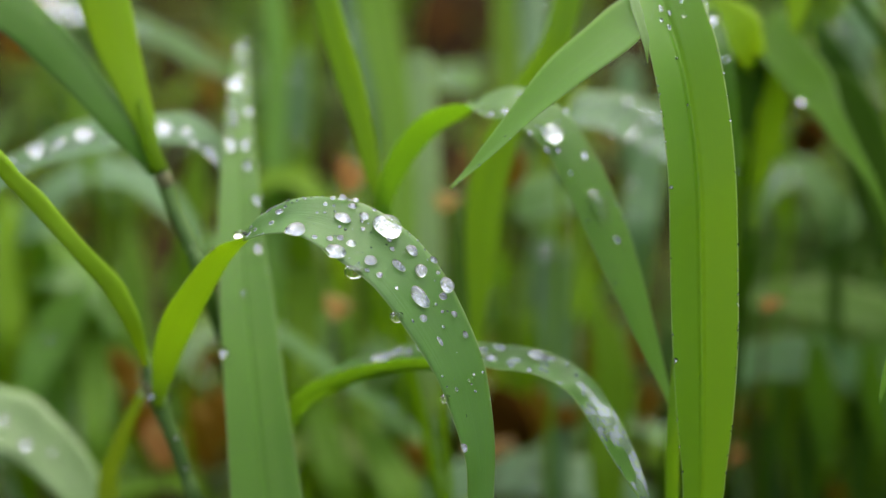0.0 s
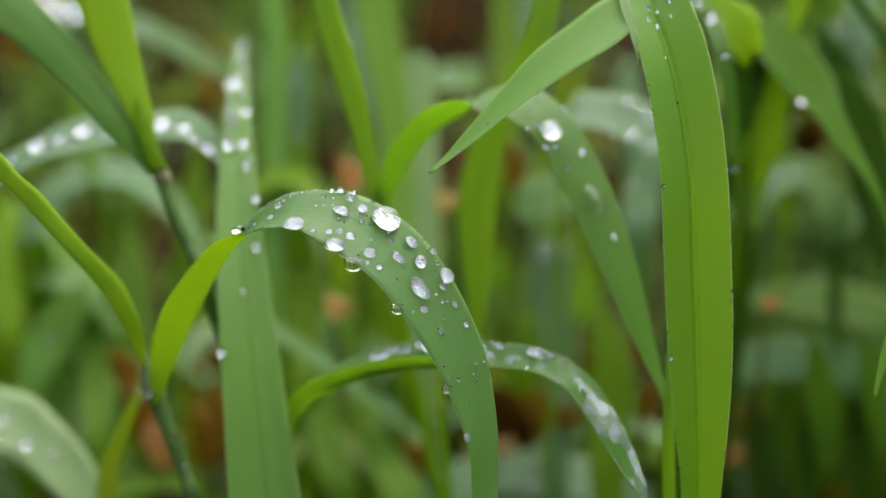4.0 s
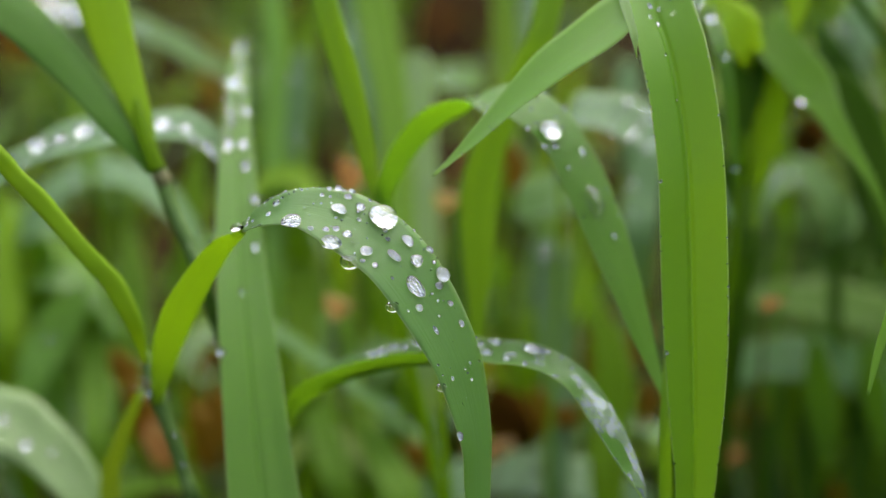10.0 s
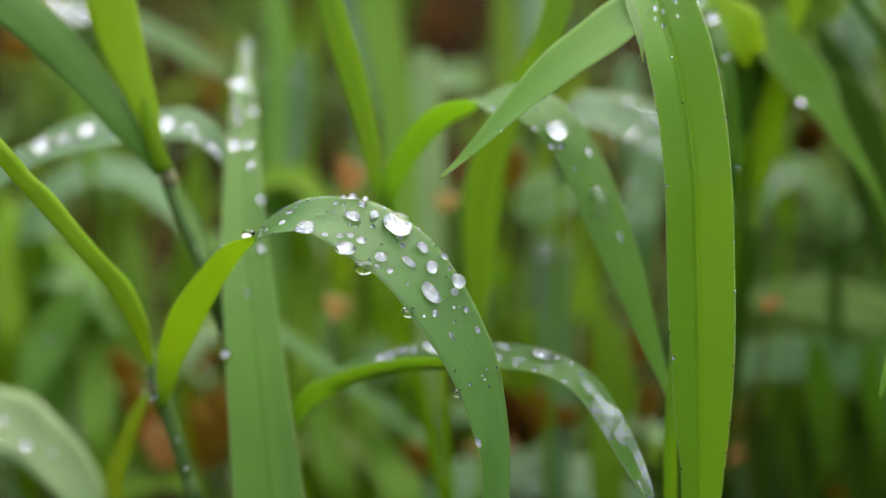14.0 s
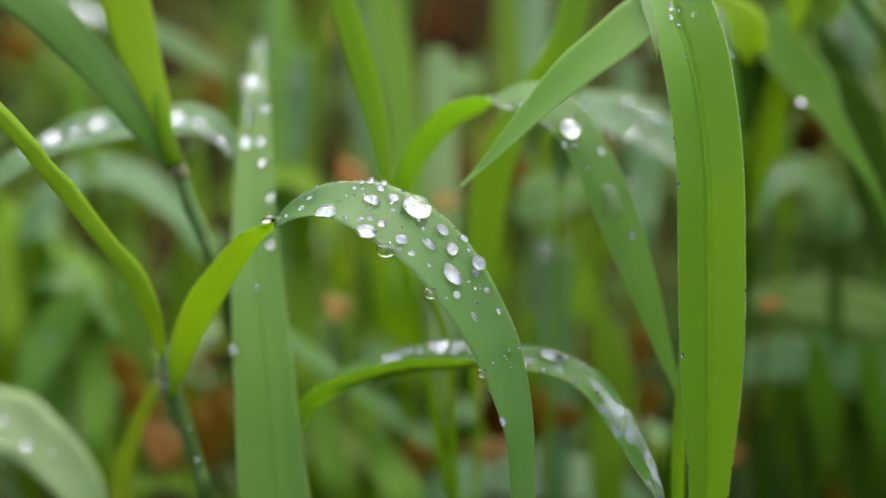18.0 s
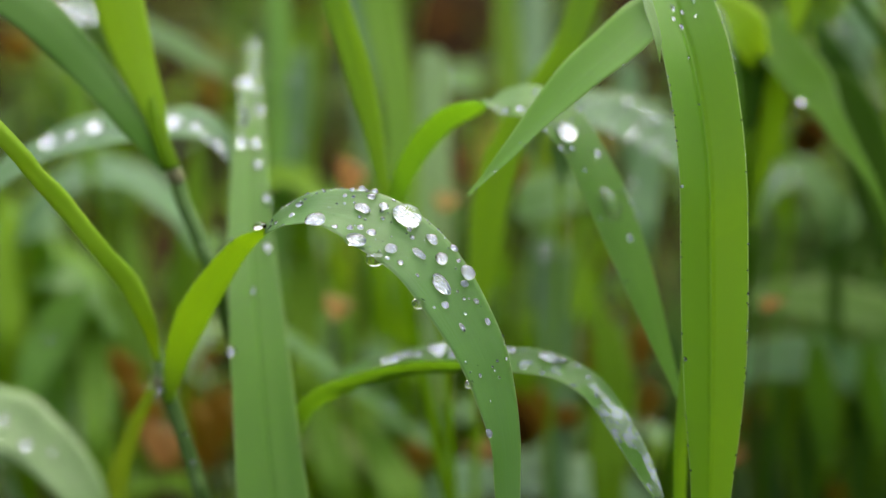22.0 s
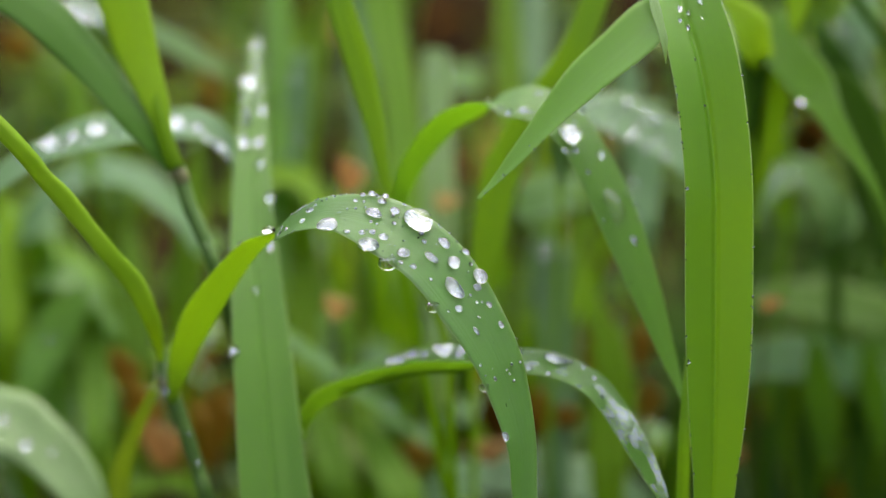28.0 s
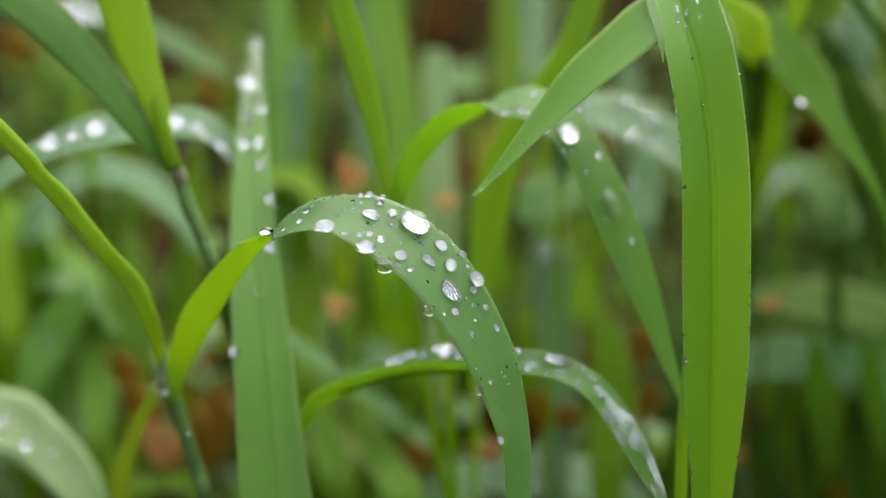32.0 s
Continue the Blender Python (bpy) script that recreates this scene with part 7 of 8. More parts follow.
    walk(right_plant, [(t, pose(*rest, rx, ry, rz)) for t, rx, ry, rz in [
        (0, 0, -0, 0), (0.5, 0.026, 0.265, -0.358), (1, 0.067, 0.307, -0.22), (1.5, 0.003, 0.183, -0.039),
        (2, -0.027, 0.11, -0.062), (2.5, -0.035, 0.083, 0.037), (3, -0.065, -0.31, -0.775),
        (3.5, -0.187, -0.335, 1.01), (5.5, -0.555, -0.406, 2.536), (6, -0.406, -0.312, 1.79),
        (6.5, -0.395, -0.336, 1.517), (7, -0.556, -0.406, 2.548), (7.5, -0.581, -0.457, 2.794),
        (8, -0.536, -0.402, 2.22), (8.5, -1.251, -0.588, 0.455), (9, -1.002, -0.507, 0.102),
        (9.5, -0.562, -0.43, 0.036), (10, -0.747, -0.367, 0.012), (10.5, -1.218, -0.559, 0.014),
        (11, -1.211, -0.521, 0.01), (11.5, -0.715, -0.185, -0.006), (12, -0.707, -0.149, -0.008),
        (12.5, -0.289, -0.064, 1.381), (13, -0.281, -0.233, 0.714), (13.5, -0.272, -0.157, 0.754),
        (14, -0.272, -0.157, 0.755), (14.5, -0.237, 0.152, 1.889), (16.5, -0.392, 0.201, 0.316),
        (17, -0.396, 0.636, 0.581), (17.5, -0.485, 0.267, -0.386), (18, -0.385, 0.449, -0.268),
        (18.5, -0.277, 0.749, -0.037), (19, -0.461, 0.579, -0.201), (19.5, -0.318, 0.564, -0.545),
        (20, -0.175, 0.455, -0.248), (20.5, -0.156, 0.539, -0.542), (21, 0.087, 0.465, -0.547),
        (21.5, -0.053, 0.478, -0.206), (22, -0.051, 0.516, -0.171), (22.5, -0.045, 0.594, -0.114),
        (23, 0.087, 0.691, 0.009), (23.5, 0.059, 0.743, -0.328), (24, 0.113, 0.665, -0.783),
        (24.5, 0.101, 0.698, -0.385), (25, 0.065, 0.633, -0.776), (25.5, 0.11, 0.626, -0.797),
        (27.5, 0.116, 0.742, -0.714), (28, 0.233, 0.725, -0.698), (28.5, 0.186, 0.616, -0.77),
        (29, -0.018, 0.606, -0.839), (29.5, 0.033, 0.716, -0.77), (30, 0.113, 0.665, -0.793),
        (30.5, 0.113, 0.664, -0.794), (31, 0.099, 0.657, -0.414), (31.5, 0.113, 0.665, -0.785),
        (32, 0.11, 0.626, -0.797),]])
    rest = tuple(cross_leaf.location)
    walk(cross_leaf, [(t, pose(*rest, rx, ry, rz)) for t, rx, ry, rz in [
        (0, 0, -0, 0), (0.5, 0.192, -1.389, 0.803), (1, 0.169, -1.427, 0.861), (1.5, -0.322, -0.028, 0.451),
        (2, -0.094, -0.415, 0.446), (2.5, 0.225, -0.531, 0.109), (3, -1.469, 1.528, 0.78),
        (3.5, -1.686, 3.795, -0.804), (5.5, -1.93, 4.609, -1.152), (6, -0.832, 3.243, -1.504),
        (6.5, -1.377, 3.405, -0.874), (7, -2.145, 4.984, -1.168), (7.5, -3.095, 5.749, -0.494),
        (8, -2.059, 4.539, -0.916), (8.5, -1.349, 2.955, -0.544), (9, -0.942, 3.26, -1.363),
        (9.5, -0.239, 1.941, -1.225), (10, 0.837, 1.659, -2.44), (10.5, -0.022, 3.398, -2.697),
        (11, 1.059, 2.392, -3.335), (11.5, 2.89, 0.075, -3.894), (12, 3.421, 0.259, -4.68),
        (12.5, 1.32, 1.408, -2.836), (13, -0.174, 2.082, -1.395), (13.5, -0.244, 1.872, -1.149),
        (14, -1.13, 2.354, -0.336), (14.5, -0.575, 1.151, -0.127), (16.5, 1.235, -0.76, -1.059),
        (17, 2.701, -2.672, -1.539), (17.5, 1.959, -0.874, -1.899), (18, 1.991, -1.336, -1.606),
        (18.5, 2.064, -2.521, -0.832), (19, 2.324, -2.24, -1.359), (19.5, 2.304, -2.897, -0.861),
        (20, 2.497, -2.422, -1.445), (20.5, 2.24, -2.709, -0.915), (21, 2.316, -3.108, -0.721),
        (21.5, 2.145, -2.186, -1.163), (22, 2.482, -2.879, -1.1), (22.5, 1.749, -2.353, -0.536),
        (23, 1.984, -3.202, -0.224), (23.5, 1.518, -2.871, 0.143), (24, 1.712, -3.011, -0.002),
        (24.5, 2.224, -3.351, -0.416), (25, 1.589, -2.681, -0.084), (25.5, 1.165, -2.541, 0.365),
        (27.5, 1.555, -3.287, 0.403), (28, 1.712, -3.595, 0.419), (28.5, 2.266, -3.263, -0.526),
        (29, 2.406, -2.896, -0.977), (29.5, 2.271, -3.538, -0.356), (30, 2.176, -3.336, -0.372),
        (30.5, 2.184, -3.466, -0.288), (31, 1.506, -2.882, 0.166), (31.5, 1.929, -3.293, -0.079),
        (32, 2.217, -3.299, -0.445),]])
    rest = tuple(middle_plant.location)
    walk(middle_plant, [(t, pose(*rest, rx, ry, rz)) for t, rx, ry, rz in [
        (0, 0, -0, 0), (0.5, 0.175, 0.025, 0.862), (1, 0.134, 0.144, 0.498), (1.5, 0.015, 0.046, 0.367),
        (2, -0.039, 0.048, 0.058), (2.5, -0.029, 0.092, -0.047), (3, -0.317, 0.141, -1.316),
        (3.5, -0.383, 0.045, -1.05), (5.5, -0.603, 0.106, -1.745), (6, -0.405, 0.023, -1.014),
        (6.5, -0.289, -0.088, -1.036), (7, -0.651, 0.003, -1.691), (7.5, -0.706, 0.023, -1.63),
        (8, -0.575, -0.003, -1.586), (8.5, -0.643, -0.025, -1.632), (9, -0.752, 0.214, -1.857),
        (9.5, -0.612, 0.308, -1.882), (10, -0.478, 0.108, -1.458), (10.5, -0.772, 0.165, -2.124),
        (11, -0.942, 0.285, -2.339), (11.5, -0.588, 0.446, -1.673), (12, -0.613, 0.387, -1.13),
        (12.5, -0.525, 0.423, -0.978), (13, -0.388, 0.198, -0.913), (13.5, -0.46, 0.149, -0.509),
        (14, -0.46, 0.371, -1.106), (14.5, -0.631, 0.427, -0.384), (16.5, -0.527, 0.666, -0.964),
        (17, -0.812, 1.337, -1.433), (17.5, -1.104, 1.219, -2.479), (18, -0.742, 1.096, -1.394),
        (18.5, -0.73, 1.341, -1.115), (19, -0.853, 1.166, -1.175), (19.5, -0.652, 1.079, -0.944),
        (20, -0.46, 0.938, -0.882), (20.5, -0.305, 0.788, -0.287), (21, -0.009, 0.577, 0.194),
        (21.5, -0.281, 0.8, -0.37), (22, -0.304, 0.787, -0.282), (22.5, -0.257, 0.808, -0.053),
        (23, -0.177, 0.81, 0.348), (23.5, -0.34, 1.054, -0.21), (24, -0.175, 0.871, 0.091),
        (24.5, -0.184, 0.899, 0.031), (25, -0.266, 0.972, -0.239), (25.5, -0.266, 1.002, -0.497),
        (27.5, -0.043, 0.779, 0.53), (28, -0.092, 0.902, 0.149), (28.5, -0.101, 0.856, -0.138),
        (29, -0.263, 0.895, -0.363), (29.5, -0.256, 0.942, -0.071), (30, -0.237, 0.962, -0.106),
        (30.5, -0.07, 0.815, 0.256), (31, -0.184, 0.899, 0.033), (31.5, -0.14, 0.815, 0.119),
        (32, -0.069, 0.777, 0.199),]])
    rest = tuple(low_plant.location)
    walk(low_plant, [(t, pose(*rest, rx, ry, rz)) for t, rx, ry, rz in [
        (0, 0, -0, 0), (0.5, 0.1, 0.244, 0.365), (1, -0.035, 0.326, -0.117), (1.5, -0.011, 0.247, 0.138),
        (2, 0.025, 0.055, 0.27), (2.5, -0.108, 0.151, 0.122), (3, -0.197, -0.118, 0.173),
        (3.5, -0.141, -0.077, 0.201), (5.5, -0.112, -0.319, 0.318), (6, -0.283, -0.194, 0.334),
        (6.5, -0.289, -0.301, 0.046), (7, -0.35, -0.371, 0.6), (7.5, -0.425, -0.292, 0.07),
        (8, -0.411, -0.099, 0.193), (8.5, -0.289, -0.219, 0.91), (9, -0.315, -0.161, 0.179),
        (9.5, -0.254, -0.103, 0.547), (10, -0.281, -0.336, 0.654), (10.5, -0.31, -0.303, 1.241),
        (11, -0.235, -0.072, 0.651), (11.5, -0.279, 0.308, 0.255), (12, -0.115, 0.356, 0.194),
        (12.5, -0.166, 0.36, 0.065), (13, -0.064, 0.224, 0.572), (13.5, -0.23, 0.267, 0.449),
        (14, -0.102, 0.26, 0.406), (14.5, -0.086, 0.273, 0.769), (16.5, 0.392, 0.297, 1.464),
        (17, 0.045, 0.569, 1.728), (17.5, 0.08, 0.669, 1.768), (18, 0.122, 0.609, 1.609),
        (18.5, 0.348, 0.886, 2.837), (19, 0.422, 0.711, 2.808), (19.5, 0.42, 0.62, 2.391), (20, 0.347, 0.626, 1.801),
        (20.5, 0.4, 0.488, 1.751), (21, 0.341, 0.412, 1.192), (21.5, 0.472, 0.536, 1.749), (22, 0.574, 0.444, 2.016),
        (22.5, 0.52, 0.575, 1.942), (23, 0.476, 0.686, 1.972), (23.5, 0.328, 0.868, 1.713),
        (24, 0.268, 0.666, 1.345), (24.5, 0.472, 0.784, 1.907), (25, 0.45, 0.841, 2.217),
        (25.5, 0.607, 0.683, 2.357), (27.5, 0.436, 0.664, 1.836), (28, 0.445, 0.82, 1.887),
        (28.5, 0.433, 0.709, 1.594), (29, 0.467, 0.745, 2.131), (29.5, 0.407, 0.717, 1.716),
        (30, 0.44, 0.822, 1.877), (30.5, 0.542, 0.732, 2.137), (31, 0.218, 0.715, 1.278),
        (31.5, 0.307, 0.681, 1.395), (32, 0.416, 0.812, 1.5),]])
    rest = tuple(beaded_plant.location)
    walk(beaded_plant, [(t, pose(*rest, rx, ry, rz)) for t, rx, ry, rz in [
        (0, 0, -0, 0), (0.5, 0.209, 0.196, 0.065), (1, 0.212, 0.197, 0.065), (1.5, 0.029, 0.09, 0.013),
        (2, -0.251, 0.08, -0.059), (2.5, -0.29, 0.008, -0.072), (3, -0.517, -0.179, -0.14),
        (3.5, -0.64, -0.15, -0.169), (5.5, -0.595, -0.324, -0.167), (6, -0.689, -0.225, -0.185),
        (6.5, -0.405, -0.212, -0.114), (7, -0.722, -0.295, -0.198), (7.5, -0.727, -0.297, -0.199),
        (8, -0.847, -0.267, -0.227), (8.5, -0.849, -0.267, -0.228), (9, -0.968, -0.232, -0.256),
        (9.5, -0.775, -0.119, -0.201), (10, -0.652, -0.149, -0.172), (10.5, -0.846, -0.266, -0.227),
        (11, -0.931, -0.16, -0.243), (11.5, -0.99, 0.015, -0.248), (12, -0.7, 0.029, -0.175),
        (12.5, -0.817, 0.061, -0.202), (13, -0.698, 0.03, -0.174), (13.5, -0.853, -0.011, -0.215),
        (14, -0.663, 0.1, -0.161), (14.5, -0.743, 0.208, -0.176), (16.5, -2.219, 0.133, -0.552),
        (17, -2.577, 0.353, -0.634), (17.5, -2.714, 0.382, -0.668), (18, -1.425, 0.595, -0.331),
        (18.5, -2.276, 0.627, -0.546), (19, -2.363, 0.478, -0.574), (19.5, -1.455, 0.526, -0.341),
        (20, -1.182, 0.47, -0.274), (20.5, -1.385, 0.355, -0.331), (21, -1.092, 0.369, -0.256),
        (21.5, -1.088, 0.37, -0.255), (22, -0.895, 0.482, -0.2), (22.5, -1.174, 0.473, -0.271),
        (23, -0.984, 0.583, -0.218), (23.5, -1.069, 0.689, -0.234), (24, -0.825, 0.624, -0.174),
        (24.5, -0.979, 0.585, -0.216), (25, -1.103, 0.619, -0.246), (25.5, -1.142, 0.543, -0.259),
        (27.5, -0.86, 0.553, -0.187), (28, -0.656, 0.667, -0.129), (28.5, -0.854, 0.555, -0.185),
        (29, -1.138, 0.544, -0.258), (29.5, -1.276, 0.574, -0.292), (30, -1.107, 0.617, -0.247),
        (30.5, -0.825, 0.624, -0.175), (31, -0.689, 0.597, -0.141), (31.5, -0.854, 0.555, -0.185),
        (32, -0.822, 0.625, -0.174),]])
    rest = tuple(BACK[1].location)
    walk(BACK[1], [(t, pose(*rest, rx, ry, rz)) for t, rx, ry, rz in [
        (0, 0, -0, 0), (0.5, -0.042, 0.074, 0.016), (1, -0.084, 0.148, 0.032), (1.5, -0.09, 0.103, 0.019),
        (2, -0.096, 0.058, 0.006), (2.5, -0.05, 0.014, -0.001), (3, -0.004, -0.03, -0.009),
        (3.5, 0.014, -0.047, -0.012), (5.5, 0.087, -0.118, -0.024), (6, -0.012, -0.09, -0.026),
        (6.5, -0.014, -0.105, -0.03), (7, -0.016, -0.119, -0.034), (7.5, -0.014, -0.105, -0.03),
        (8, -0.012, -0.09, -0.026), (8.5, -0.034, -0.06, -0.02), (9, -0.056, -0.031, -0.014),
        (9.5, -0.06, -0.06, -0.023), (10, -0.064, -0.09, -0.031), (10.5, -0.11, -0.046, -0.024),
        (11, -0.156, -0.002, -0.016), (11.5, -0.198, 0.072, -0), (12, -0.241, 0.146, 0.016),
        (12.5, -0.193, 0.117, 0.013), (13, -0.144, 0.088, 0.01), (13.5, -0.193, 0.117, 0.013),
        (14, -0.241, 0.146, 0.016), (14.5, -0.334, 0.235, 0.03), (16.5, -0.522, 0.412, 0.059),
        (17, -0.651, 0.651, 0.109), (17.5, -0.651, 0.651, 0.109), (18, -0.651, 0.651, 0.11),
        (18.5, -0.65, 0.666, 0.114), (19, -0.648, 0.681, 0.118), (19.5, -0.606, 0.591, 0.098),
        (20, -0.564, 0.502, 0.079), (20.5, -0.57, 0.457, 0.066), (21, -0.575, 0.412, 0.054),
        (21.5, -0.575, 0.412, 0.053), (22, -0.575, 0.412, 0.053), (22.5, -0.619, 0.486, 0.069),
        (23, -0.663, 0.561, 0.084), (23.5, -0.608, 0.576, 0.094), (24, -0.553, 0.592, 0.104),
        (24.5, -0.575, 0.621, 0.11), (25, -0.598, 0.651, 0.115), (25.5, -0.602, 0.621, 0.107),
        (27.5, -0.617, 0.501, 0.073), (28, -0.609, 0.561, 0.09), (28.5, -0.609, 0.561, 0.09),
        (29, -0.609, 0.561, 0.09), (29.5, -0.607, 0.576, 0.094), (30, -0.606, 0.591, 0.098),
        (30.5, -0.611, 0.546, 0.086), (31, -0.617, 0.501, 0.073), (31.5, -0.613, 0.531, 0.082),
        (32, -0.609, 0.561, 0.09),]])
    rest = tuple(BACK[0].location)
    walk(BACK[0], [(t, pose(*rest, rx, ry, rz)) for t, rx, ry, rz in [
        (0, 0, -0, 0), (0.5, -0.063, 0.052, -0.014), (1, -0.127, 0.104, -0.027), (1.5, -0.133, 0.068, -0.018),
        (2, -0.14, 0.031, -0.009), (2.5, -0.079, 0.003, -0.002), (3, -0.017, -0.026, 0.006),
        (3.5, 0.011, -0.036, 0.009), (5.5, 0.127, -0.08, 0.021), (6, 0.017, -0.069, 0.017),
        (6.5, 0.01, -0.081, 0.02), (7, 0.003, -0.094, 0.023), (7.5, 0.001, -0.082, 0.02), (8, 0, -0.071, 0.017),
        (8.5, -0.031, -0.051, 0.012), (9, -0.063, -0.031, 0.007), (9.5, -0.066, -0.055, 0.013),
        (10, -0.07, -0.079, 0.019), (10.5, -0.132, -0.05, 0.011), (11, -0.194, -0.022, 0.003),
        (11.5, -0.262, 0.029, -0.01), (12, -0.33, 0.081, -0.024), (12.5, -0.279, 0.063, -0.019),
        (13, -0.228, 0.045, -0.014), (13.5, -0.281, 0.063, -0.019), (14, -0.333, 0.08, -0.024),
        (14.5, -0.462, 0.137, -0.04), (16.5, -0.696, 0.252, -0.072), (17, -0.883, 0.42, -0.117),
        (17.5, -0.894, 0.419, -0.117), (18, -0.905, 0.418, -0.117), (18.5, -0.907, 0.43, -0.12),
        (19, -0.909, 0.441, -0.123), (19.5, -0.856, 0.376, -0.106), (20, -0.803, 0.312, -0.088),
        (20.5, -0.795, 0.277, -0.079), (21, -0.787, 0.242, -0.07), (21.5, -0.786, 0.242, -0.07),
        (22, -0.786, 0.242, -0.07), (22.5, -0.837, 0.296, -0.085), (23, -0.889, 0.349, -0.099),
        (23.5, -0.848, 0.365, -0.103), (24, -0.807, 0.382, -0.106), (24.5, -0.828, 0.403, -0.112),
        (25, -0.848, 0.425, -0.118), (25.5, -0.847, 0.401, -0.112), (27.5, -0.844, 0.307, -0.088),
        (28, -0.849, 0.353, -0.1), (28.5, -0.849, 0.354, -0.1), (29, -0.848, 0.354, -0.1),
        (29.5, -0.849, 0.365, -0.103), (30, -0.85, 0.377, -0.106), (30.5, -0.848, 0.342, -0.097),
        (31, -0.845, 0.307, -0.088), (31.5, -0.847, 0.33, -0.094), (32, -0.849, 0.353, -0.1),]])
    rest = tuple(BACK[2].location)
    walk(BACK[2], [(t, pose(*rest, rx, ry, rz)) for t, rx, ry, rz in [
        (0, 0, -0, 0), (0.5, -0.033, 0.075, 0.007), (1, -0.065, 0.15, 0.015), (1.5, -0.068, 0.104, 0.01),
        (2, -0.07, 0.059, 0.005), (2.5, -0.036, 0.014, 0.001), (3, -0.002, -0.03, -0.003),
        (3.5, 0.012, -0.048, -0.005), (5.5, 0.066, -0.12, -0.012), (6, -0.004, -0.091, -0.01),
        (6.5, -0.005, -0.107, -0.012), (7, -0.006, -0.122, -0.013), (7.5, -0.005, -0.107, -0.012),
        (8, -0.004, -0.091, -0.01), (8.5, -0.021, -0.062, -0.007), (9, -0.038, -0.032, -0.004),
        (9.5, -0.039, -0.062, -0.008), (10, -0.041, -0.092, -0.011), (10.5, -0.075, -0.048, -0.007),
        (11, -0.109, -0.003, -0.003), (11.5, -0.142, 0.072, 0.005), (12, -0.175, 0.147, 0.012),
        (12.5, -0.14, 0.118, 0.01), (13, -0.105, 0.088, 0.007), (13.5, -0.14, 0.118, 0.01),
        (14, -0.175, 0.147, 0.012), (14.5, -0.244, 0.236, 0.02), (16.5, -0.385, 0.415, 0.036),
        (17, -0.489, 0.657, 0.058), (17.5, -0.489, 0.657, 0.058), (18, -0.49, 0.657, 0.058),
        (18.5, -0.489, 0.672, 0.06), (19, -0.489, 0.687, 0.061), (19.5, -0.455, 0.597, 0.053),
        (20, -0.42, 0.506, 0.044), (20.5, -0.421, 0.461, 0.039), (21, -0.423, 0.415, 0.035),
        (21.5, -0.423, 0.415, 0.035), (22, -0.423, 0.415, 0.035), (22.5, -0.457, 0.49, 0.042),
        (23, -0.492, 0.565, 0.048), (23.5, -0.455, 0.581, 0.051), (24, -0.418, 0.598, 0.054),
        (24.5, -0.435, 0.628, 0.057), (25, -0.452, 0.658, 0.059), (25.5, -0.453, 0.627, 0.056),
        (27.5, -0.457, 0.505, 0.043), (28, -0.455, 0.566, 0.05), (28.5, -0.455, 0.566, 0.05),
        (29, -0.455, 0.566, 0.05), (29.5, -0.455, 0.582, 0.051), (30, -0.454, 0.597, 0.053),
        (30.5, -0.455, 0.551, 0.048), (31, -0.457, 0.505, 0.043), (31.5, -0.456, 0.536, 0.046),
        (32, -0.455, 0.566, 0.05),]])
    rest = tuple(BACK[3].location)
    walk(BACK[3], [(t, pose(*rest, rx, ry, rz)) for t, rx, ry, rz in [
        (0, 0, -0, 0), (0.5, -0.071, 0.174, 0.02), (1, -0.143, 0.348, 0.039), (1.5, -0.147, 0.243, 0.027),
        (2, -0.151, 0.139, 0.014), (2.5, -0.077, 0.035, 0.003), (3, -0.004, -0.07, -0.009),
        (3.5, 0.025, -0.111, -0.013), (5.5, 0.142, -0.278, -0.031), (6, -0.008, -0.21, -0.026),
        (6.5, -0.011, -0.245, -0.03), (7, -0.013, -0.28, -0.035), (7.5, -0.011, -0.245, -0.03),
        (8, -0.01, -0.21, -0.026), (8.5, -0.045, -0.14, -0.018), (9, -0.081, -0.071, -0.01),
        (9.5, -0.084, -0.141, -0.019), (10, -0.088, -0.211, -0.028), (10.5, -0.161, -0.107, -0.016),
        (11, -0.234, -0.003, -0.005), (11.5, -0.307, 0.172, 0.014), (12, -0.379, 0.346, 0.033),
        (12.5, -0.304, 0.277, 0.027), (13, -0.228, 0.208, 0.02), (13.5, -0.304, 0.277, 0.027),
        (14, -0.379, 0.346, 0.033), (14.5, -0.533, 0.556, 0.054), (16.5, -0.846, 0.975, 0.095),
        (17, -1.091, 1.538, 0.151), (17.5, -1.092, 1.538, 0.151), (18, -1.093, 1.539, 0.151),
        (18.5, -1.094, 1.574, 0.155), (19, -1.094, 1.609, 0.159), (19.5, -1.012, 1.398, 0.138),
        (20, -0.93, 1.187, 0.117), (20.5, -0.93, 1.081, 0.105), (21, -0.93, 0.976, 0.093),
        (21.5, -0.93, 0.976, 0.093), (22, -0.93, 0.975, 0.092), (22.5, -1.01, 1.151, 0.11),
        (23, -1.091, 1.327, 0.127), (23.5, -1.01, 1.362, 0.134), (24, -0.93, 1.398, 0.14),
        (24.5, -0.97, 1.468, 0.147), (25, -1.011, 1.538, 0.154), (25.5, -1.011, 1.468, 0.146),
        (27.5, -1.01, 1.187, 0.115), (28, -1.01, 1.327, 0.13), (28.5, -1.01, 1.327, 0.13), (29, -1.01, 1.327, 0.13),
        (29.5, -1.01, 1.362, 0.134), (30, -1.01, 1.398, 0.138), (30.5, -1.01, 1.292, 0.126),
        (31, -1.01, 1.187, 0.114), (31.5, -1.01, 1.257, 0.122), (32, -1.01, 1.327, 0.13),]])
    rest = tuple(BACK[8].location)
